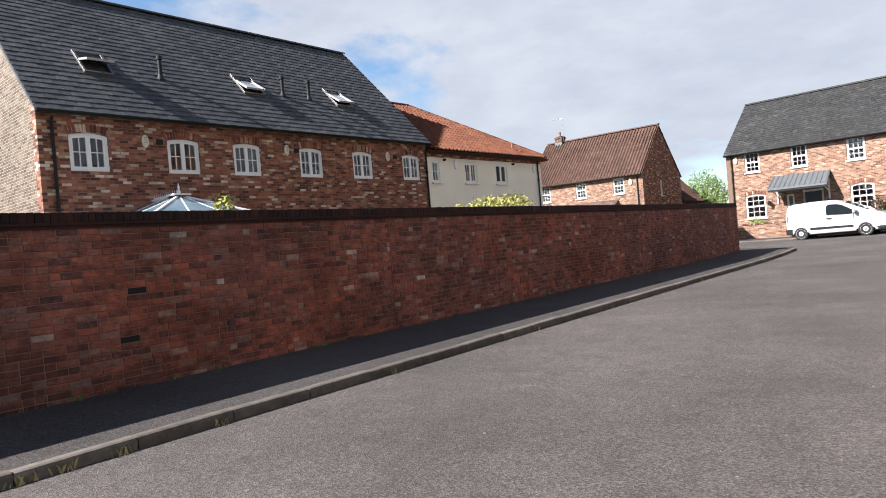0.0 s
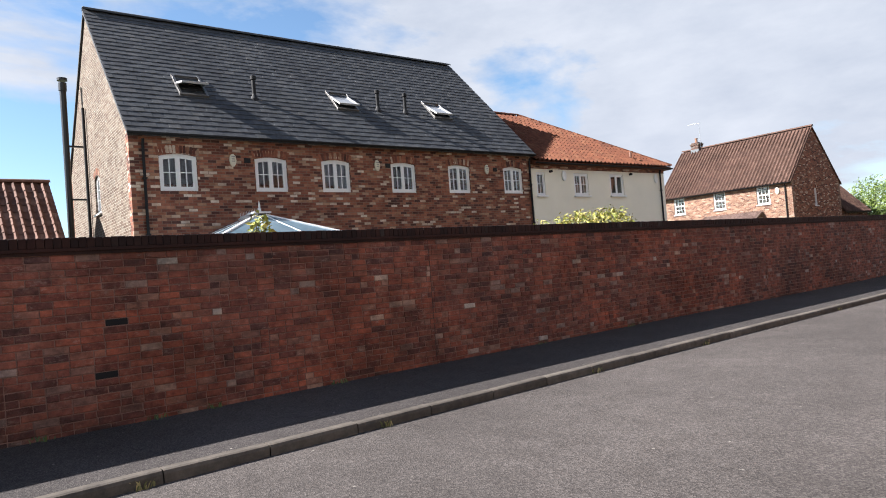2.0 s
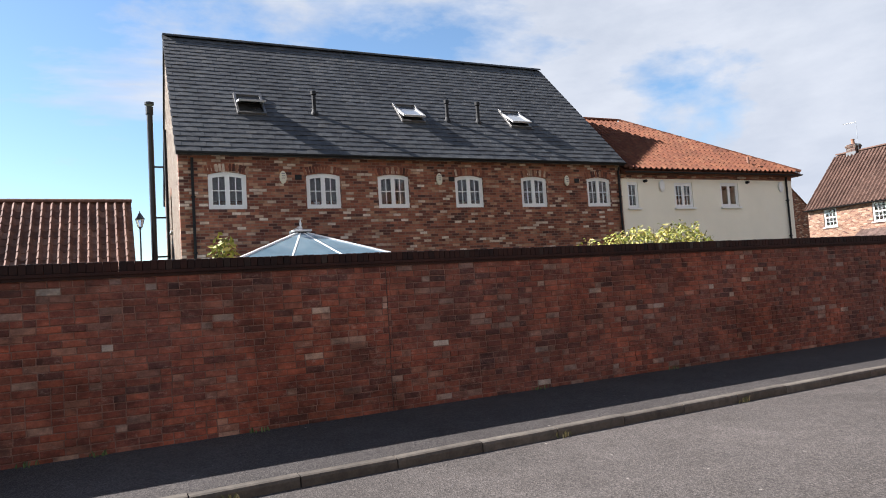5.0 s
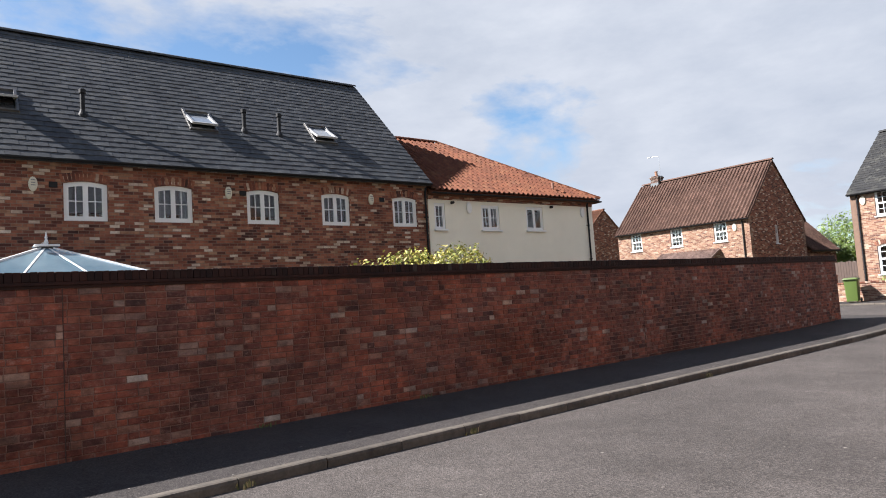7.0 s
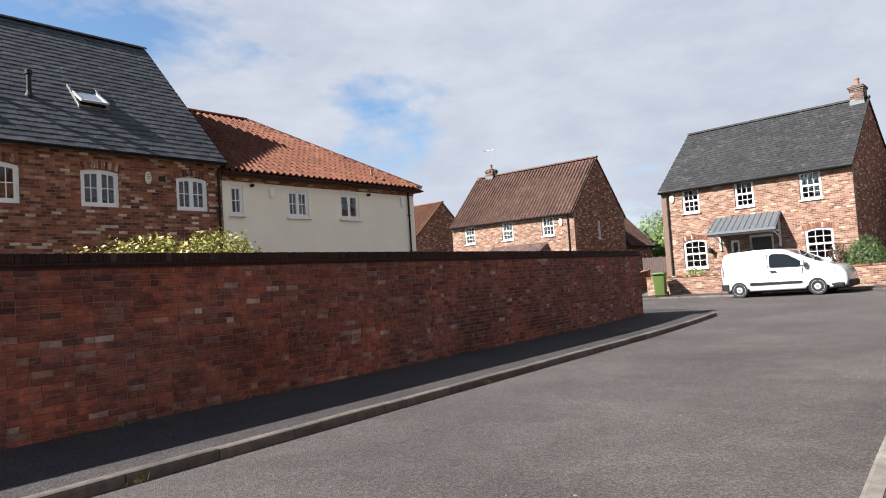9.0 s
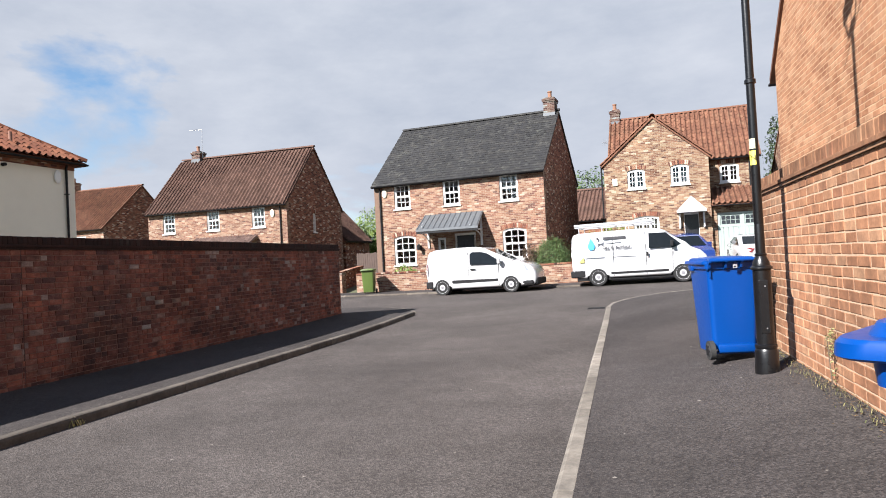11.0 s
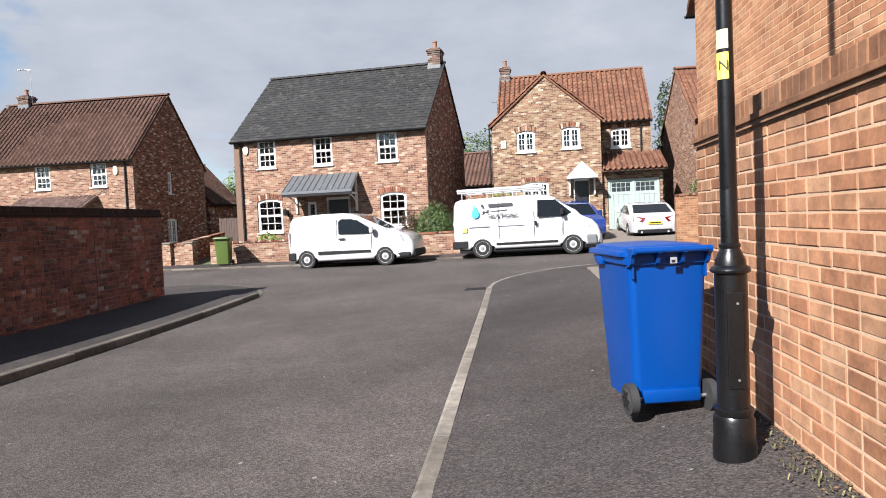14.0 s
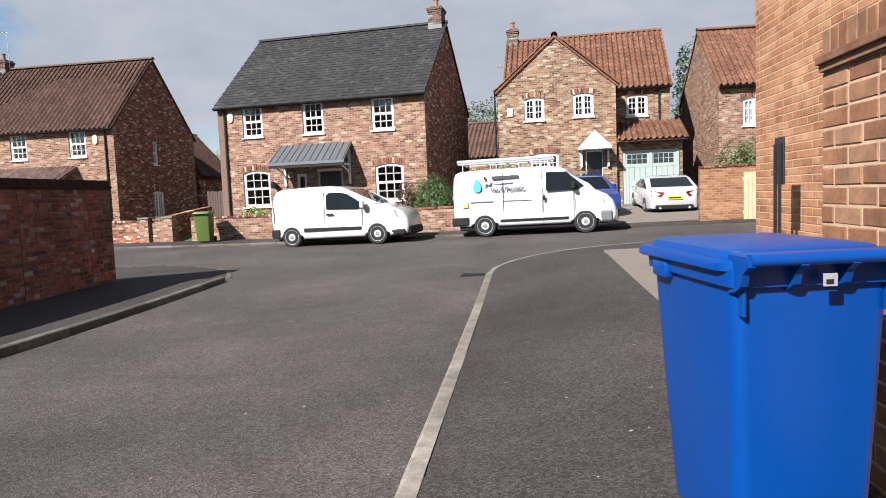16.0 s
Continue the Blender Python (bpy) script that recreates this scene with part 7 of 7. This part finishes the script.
def small_van(m):
    car = thing("van", m, "small white panel van parked at the kerb, black bumpers", "van", "parked vans")
    half, belt, tuck = 0.88, 1.05, 0.16
    upper = [(0.1, 0.3), (0.04, 0.5), (0.02, 0.85), (0.03, 1.2), (0.08, 1.55), (0.18, 1.7), (0.42, 1.77), (1.3, 1.8), (2.0, 1.79), (2.28, 1.76), (2.48, 1.69), (3.36, 1.2), (3.58, 1.15), (3.98, 1.05), (4.2, 0.94), (4.33, 0.74), (4.36, 0.5), (4.32, 0.32), (4.2, 0.24)]
    car_body(car, upper, (0.68, 3.4), 0.24, half, belt, tuck, VAN_WHITE, 0.375)
    underbody(car, 0.2, 4.2, half)
    side_shape(car, "side_window", [(1.84, 1.12), (2.8, 1.08), (3.08, 1.12), (2.96, 1.24), (2.5, 1.53), (2.3, 1.58), (1.94, 1.6), (1.84, 1.52)], half, belt, tuck, CAR_GLASS)
    side_shape(car, "side_moulding", [(1.1, 0.46), (2.92, 0.46), (2.92, 0.55), (1.1, 0.57)], half, belt, tuck, TRIM, 0.02, "black rubbing strip", thick=0.03)
    side_shape(car, "door_handle", [(1.84, 0.92), (2.06, 0.93), (2.06, 0.97), (1.84, 0.97)], half, belt, tuck, TRIM, 0.02)
    for x in (1.76, 2.95):
        side_shape(car, "door_seam", [(x, 0.3), (x + 0.012, 0.3), (x + 0.012, 1.6 if x < 2 else 1.1), (x, 1.6 if x < 2 else 1.1)], half, belt, tuck, TRIM, 0.002)
    k = lambda z: half * (1 - tuck * max(0, z - belt))
    slab(car, "windscreen", [(3.32, -k(1.2) + 0.1, 1.25), (3.32, k(1.2) - 0.1, 1.25), (2.53, k(1.66) - 0.09, 1.69), (2.53, -k(1.66) + 0.09, 1.69)], CAR_GLASS, 0.02)
    bm = bmesh.new()
    box(bm, -0.02, -0.8, 0.3, 0.16, 0.8, 0.56, 0.04)
    box(bm, 0.1, -half - 0.012, 0.3, 0.3, half + 0.012, 0.56, 0.03)
    part("rear_bumper", bm, TRIM, car)
    bm = bmesh.new()
    box(bm, 4.05, -0.74, 0.24, 4.4, 0.74, 0.5, 0.07)
    box(bm, 3.8, -half * 0.99, 0.25, 4.25, half * 0.99, 0.42, 0.05)
    part("front_bumper", bm, TRIM, car)
    for s in (-1, 1):
        slab(car, "headlamp", [(3.92, s * 0.88, 0.98), (4.22, s * 0.76, 0.9), (4.3, s * 0.7, 0.76), (4.0, s * 0.885, 0.8)], LAMP_GLASS, 0.03)
        slab(car, "tail_lamp", [(0.06, s * 0.83, 0.8), (0.08, s * 0.86, 0.8), (0.1, s * 0.8, 1.25), (0.07, s * 0.78, 1.25)], RED_LENS, 0.03)
        for x in (0.68, 3.4):
            car_wheel(car, x, s * (half - 0.1), 0.315, s)
    mirror(car, 3.02, half, 1.1, VAN_WHITE)
    return car


def big_van(m):
    car = thing("van", m, "white works van with roof rack and blue logo", "van", "parked vans")
    half, belt, tuck = 0.97, 1.25, 0.1
    upper = [(0.1, 0.34), (0.03, 0.55), (0.02, 1.2), (0.06, 1.75), (0.13, 1.92), (0.3, 1.98), (1.5, 2.0), (2.9, 2.0), (3.2, 1.96), (3.42, 1.87), (4.02, 1.36), (4.2, 1.26), (4.55, 1.1), (4.72, 0.92), (4.8, 0.7), (4.82, 0.5), (4.76, 0.34), (4.6, 0.28)]
    car_body(car, upper, (0.98, 3.92), 0.3, half, belt, tuck, VAN_WHITE, 0.4)
    underbody(car, 0.2, 4.6, half)
    side_shape(car, "side_window", [(2.82, 1.28), (3.7, 1.26), (3.92, 1.36), (3.42, 1.8), (2.84, 1.82)], half, belt, tuck, CAR_GLASS)
    side_shape(car, "side_moulding", [(1.45, 0.42), (3.45, 0.42), (3.45, 0.5), (1.45, 0.5)], half, belt, tuck, TRIM, 0.012, thick=0.02)
    side_shape(car, "door_handle", [(2.72, 1.0), (2.8, 1.0), (2.8, 1.15), (2.72, 1.15)], half, belt, tuck, TRIM, 0.02)
    for x, z1 in ((2.7, 1.9), (1.55, 1.9), (3.6, 1.25)):
        side_shape(car, "door_seam", [(x, 0.36), (x + 0.012, 0.36), (x + 0.012, z1), (x, z1)], half, belt, tuck, TRIM, 0.002)
    k = lambda z: half * (1 - tuck * max(0, z - belt))
    slab(car, "windscreen", [(4.0, -k(1.36) + 0.1, 1.4), (4.0, k(1.36) - 0.1, 1.4), (3.46, k(1.87) - 0.1, 1.87), (3.46, -k(1.87) + 0.1, 1.87)], CAR_GLASS, 0.02)
    bm = bmesh.new()
    box(bm, -0.03, -0.9, 0.34, 0.18, 0.9, 0.6, 0.04)
    box(bm, 0.08, -half - 0.01, 0.36, 0.52, half + 0.01, 0.6, 0.03)
    part("rear_bumper", bm, TRIM, car)
    bm = bmesh.new()
    box(bm, 4.5, -0.84, 0.3, 4.86, 0.84, 0.64, 0.06)
    box(bm, 4.36, -half - 0.006, 0.32, 4.68, half - 0.05, 0.62, 0.04)
    part("front_bumper", bm, plain("grey_plastic", (0.1, 0.105, 0.11), 0.6), car)
    for s in (-1, 1):
        slab(car, "headlamp", [(4.4, s * 0.94, 1.1), (4.66, s * 0.8, 0.98), (4.72, s * 0.76, 0.8), (4.45, s * 0.94, 0.86)], LAMP_GLASS, 0.03)
        slab(car, "tail_lamp", [(0.0, s * 0.78, 0.9), (0.03, s * 0.9, 0.9), (0.05, s * 0.86, 1.4), (0.02, s * 0.76, 1.4)], RED_LENS, 0.03)
        for x in (0.98, 3.92):
            car_wheel(car, x, s * (half - 0.11), 0.335, s, 0.2, 6)
    mirror(car, 3.62, half, 1.3, TRIM)
    # roof rack with pipe tube
    for s in (-1, 1):
        bm = bmesh.new()
        rod(bm, (0.2, s * 0.72, 2.2), (3.0, s * 0.72, 2.2), 0.025, n=10)
        part("rack_rail", bm, ALLOY, car)
        for x in (0.35, 1.2, 2.05, 2.9):
            bm = bmesh.new()
            rod(bm, (x, s * 0.74, 1.95), (x, s * 0.72, 2.2), 0.018, n=8)
            part("rack_foot", bm, ALLOY, car)
    for x in (0.3, 0.95, 1.6, 2.25, 2.9):
        bm = bmesh.new()
        rod(bm, (x, -0.74, 2.2), (x, 0.74, 2.2), 0.02, n=8)
        part("rack_bar", bm, ALLOY, car)
    bm = bmesh.new()
    rod(bm, (0.15, -0.5, 2.28), (3.0, -0.5, 2.28), 0.055, n=14)
    part("pipe_tube", bm, plain("grey_pipe", (0.33, 0.34, 0.35), 0.5), car)
    bm = bmesh.new()
    for y in (0.05, 0.4):
        rod(bm, (0.1, y, 2.26), (3.05, y, 2.26), 0.022, n=8)
    for i in range(11):
        rod(bm, (0.2 + 0.28 * i, 0.05, 2.26), (0.2 + 0.28 * i, 0.4, 2.26), 0.014, n=6)
    part("ladder", bm, MATS["aluminium"], car)
    # lettering on the seen side: the trade in words, names and numbers as bars
    yk = lambda z: -(half * (1 - tuck * max(0, z - belt)) + 0.009)

    def sign_text(body, x, z, size):
        cu = bpy.data.curves.new("lettering", "FONT")
        cu.body, cu.size, cu.extrude, cu.offset = body, size, 0.001, 0.005
        cu.materials.append(plain("sign_black", (0.03, 0.03, 0.035), 0.5))
        ob = new("lettering", cu)
        ob.parent = car
        ob.matrix_basis = Matrix.Translation((x, yk(z) - 0.002, z)) @ Matrix.Rotation(radians(84.5), 4, "X")

    def sign_bar(x, z, w, h, mat, name="lettering_bar"):
        bm = bmesh.new()
        box(bm, x, yk(z) - 0.003, z, x + w, yk(z), z + h)
        part(name, bm, mat, car)

    ink, grey, sky_blue = plain("sign_black", (0.03, 0.03, 0.035), 0.5), plain("sign_grey", (0.3, 0.31, 0.33), 0.5), plain("sign_blue", (0.05, 0.4, 0.75), 0.5)
    sign_text("Gas & Plumbing", 1.2, 1.35, 0.155)
    for x, w in ((1.0, 0.07), (1.24, 0.8)):
        sign_bar(x, 1.69, w, 0.1, ink)
    sign_bar(1.24, 1.585, 0.6, 0.035, grey)
    sign_bar(0.55, 1.05, 0.68, 0.05, grey)
    sign_bar(1.5, 1.07, 0.85, 0.035, grey)
    bm = bmesh.new()
    turned(bm, [(0.02, -0.16), (0.085, -0.14), (0.125, -0.06), (0.12, 0.02), (0.07, 0.13), (0.01, 0.26)], 20)
    for v in bm.verts:
        v.co.y *= 0.03
    part("logo_drop", bm, sky_blue, car, "blue water-drop logo", at=Matrix.Translation((0.79, yk(1.5) - 0.001, 1.5)))
    bm = bmesh.new()
    for a, b in (((1.0, 1.5), (1.16, 1.66)), ((0.98, 1.6), (1.2, 1.56)), ((1.14, 1.54), (1.22, 1.68))):
        rod(bm, (a[0], yk(1.6) - 0.002, a[1]), (b[0], yk(1.6) - 0.002, b[1]), 0.02, n=8)
    part("logo_tool", bm, grey, car)
    bm = bmesh.new()
    prism(bm, [(0.3, 0.9), (0.5, 0.9), (0.5, 1.1)], yk(1.0) - 0.003, yk(1.0))
    part("badge", bm, YELLOW, car, "yellow triangular badge")
    return car


def saloon(m, paint, label, upper, wheels, glass_side, screen, rear, half, belt, tuck, group, plate_rear=True):
    car = thing("car", m, label, "car", group)
    car_body(car, upper, wheels, 0.22, half, belt, tuck, paint, 0.36, 0.16)
    underbody(car, upper[0][0] + 0.1, upper[-1][0] - 0.1, half)
    side_shape(car, "side_window", glass_side, half, belt, tuck, CAR_GLASS)
    k = lambda z: half * (1 - tuck * max(0, z - belt))
    for name, ((x0, z0), (x1, z1)) in (("windscreen", screen), ("rear_window", rear)):
        slab(car, name, [(x0, -k(z0) + 0.14, z0), (x0, k(z0) - 0.14, z0), (x1, k(z1) - 0.14, z1), (x1, -k(z1) + 0.14, z1)], CAR_GLASS, 0.02)
    lo, hi = min(p[0] for p in upper), max(p[0] for p in upper)
    for s in (-1, 1):
        slab(car, "headlamp", [(hi - 0.42, s * (half - 0.05), 0.74), (hi - 0.14, s * (half - 0.24), 0.68), (hi - 0.06, s * (half - 0.32), 0.56), (hi - 0.3, s * (half - 0.08), 0.58)], LAMP_GLASS, 0.04)
        slab(car, "tail_lamp", [(lo - 0.02, s * (half - 0.55), 0.85), (lo + 0.1, s * (half - 0.1), 0.92), (lo + 0.05, s * (half - 0.1), 0.72), (lo - 0.03, s * (half - 0.42), 0.7)], RED_LENS, 0.05)
        for x in wheels:
            car_wheel(car, x, s * (half - 0.1), 0.32, s, 0.22, 5)
    bm = bmesh.new()
    box(bm, lo - 0.02, -half * 0.72, 0.25, lo + 0.1, half * 0.72, 0.4, 0.03)
    part("rear_valance", bm, TRIM, car)
    bm = bmesh.new()
    box(bm, hi - 0.1, -half * 0.6, 0.28, hi + 0.015, half * 0.6, 0.5, 0.03)
    part("grille", bm, TRIM, car)
    if plate_rear:
        bm = bmesh.new()
        box(bm, lo - 0.035, -0.26, 0.6, lo - 0.02, 0.26, 0.71)
        pl = part("number_plate", bm, PLATE, car, "yellow plate with a dark bar")
        bm = bmesh.new()
        box(bm, lo - 0.039, -0.21, 0.63, lo - 0.035, 0.21, 0.68)
        part("dark_bar", bm, BLACK, pl)
        for y in (-0.5, 0.5):
            bm = bmesh.new()
            rod(bm, (lo - 0.04, y, 0.3), (lo + 0.1, y, 0.3), 0.04, n=12)
            part("exhaust_tip", bm, ALLOY, car)
    mirror(car, screen[0][0] - 0.35, half - 0.02, belt + 0.02, paint)
    return car


small_van(pose(-9.35, 36.85, 0.205, 0, -1.0, -1.5))
big_van(pose(-3.85, 37.75, 0.315, 0, -0.9, -1.0))
COUPE = [(0.08, 0.28), (0.0, 0.5), (0.0, 0.8), (0.1, 0.93), (0.4, 1.0), (1.1, 1.28), (1.6, 1.35), (2.1, 1.33), (2.95, 0.95), (3.7, 0.8), (4.05, 0.66), (4.15, 0.48), (4.1, 0.28), (3.95, 0.22)]
saloon(pose(3.25, 41.7, gz(3.25, 41.7), 0, -4.2, 94), VAN_WHITE, "white coupe parked on the driveway, rear towards the road", COUPE, (0.82, 3.3), [(0.85, 1.02), (2.5, 0.96), (2.72, 1.0), (2.05, 1.25), (1.4, 1.26)], ((2.92, 0.985), (2.14, 1.335)), ((0.42, 1.02), (1.12, 1.3)), 0.9, 0.9, 0.3, "driveway cars")
HATCH = [(0.08, 0.28), (0.0, 0.5), (0.02, 0.9), (0.18, 1.3), (0.4, 1.46), (1.2, 1.52), (2.0, 1.48), (2.3, 1.4), (3.05, 0.98), (3.6, 0.86), (3.9, 0.7), (4.0, 0.5), (3.96, 0.3), (3.8, 0.22)]
saloon(pose(-0.45, 44.6, gz(0.2, 42.8) + 0.16, 0, 2.5, -74), CAR_BLUE, "dark blue hatchback parked on the driveway behind the van", HATCH, (0.7, 3.15), [(0.35, 0.98), (2.6, 0.95), (2.75, 1.0), (2.1, 1.38), (0.5, 1.36)], ((3.02, 1.015), (2.32, 1.41)), ((0.1, 1.0), (0.3, 1.38)), 0.87, 0.92, 0.26, "driveway cars", False)
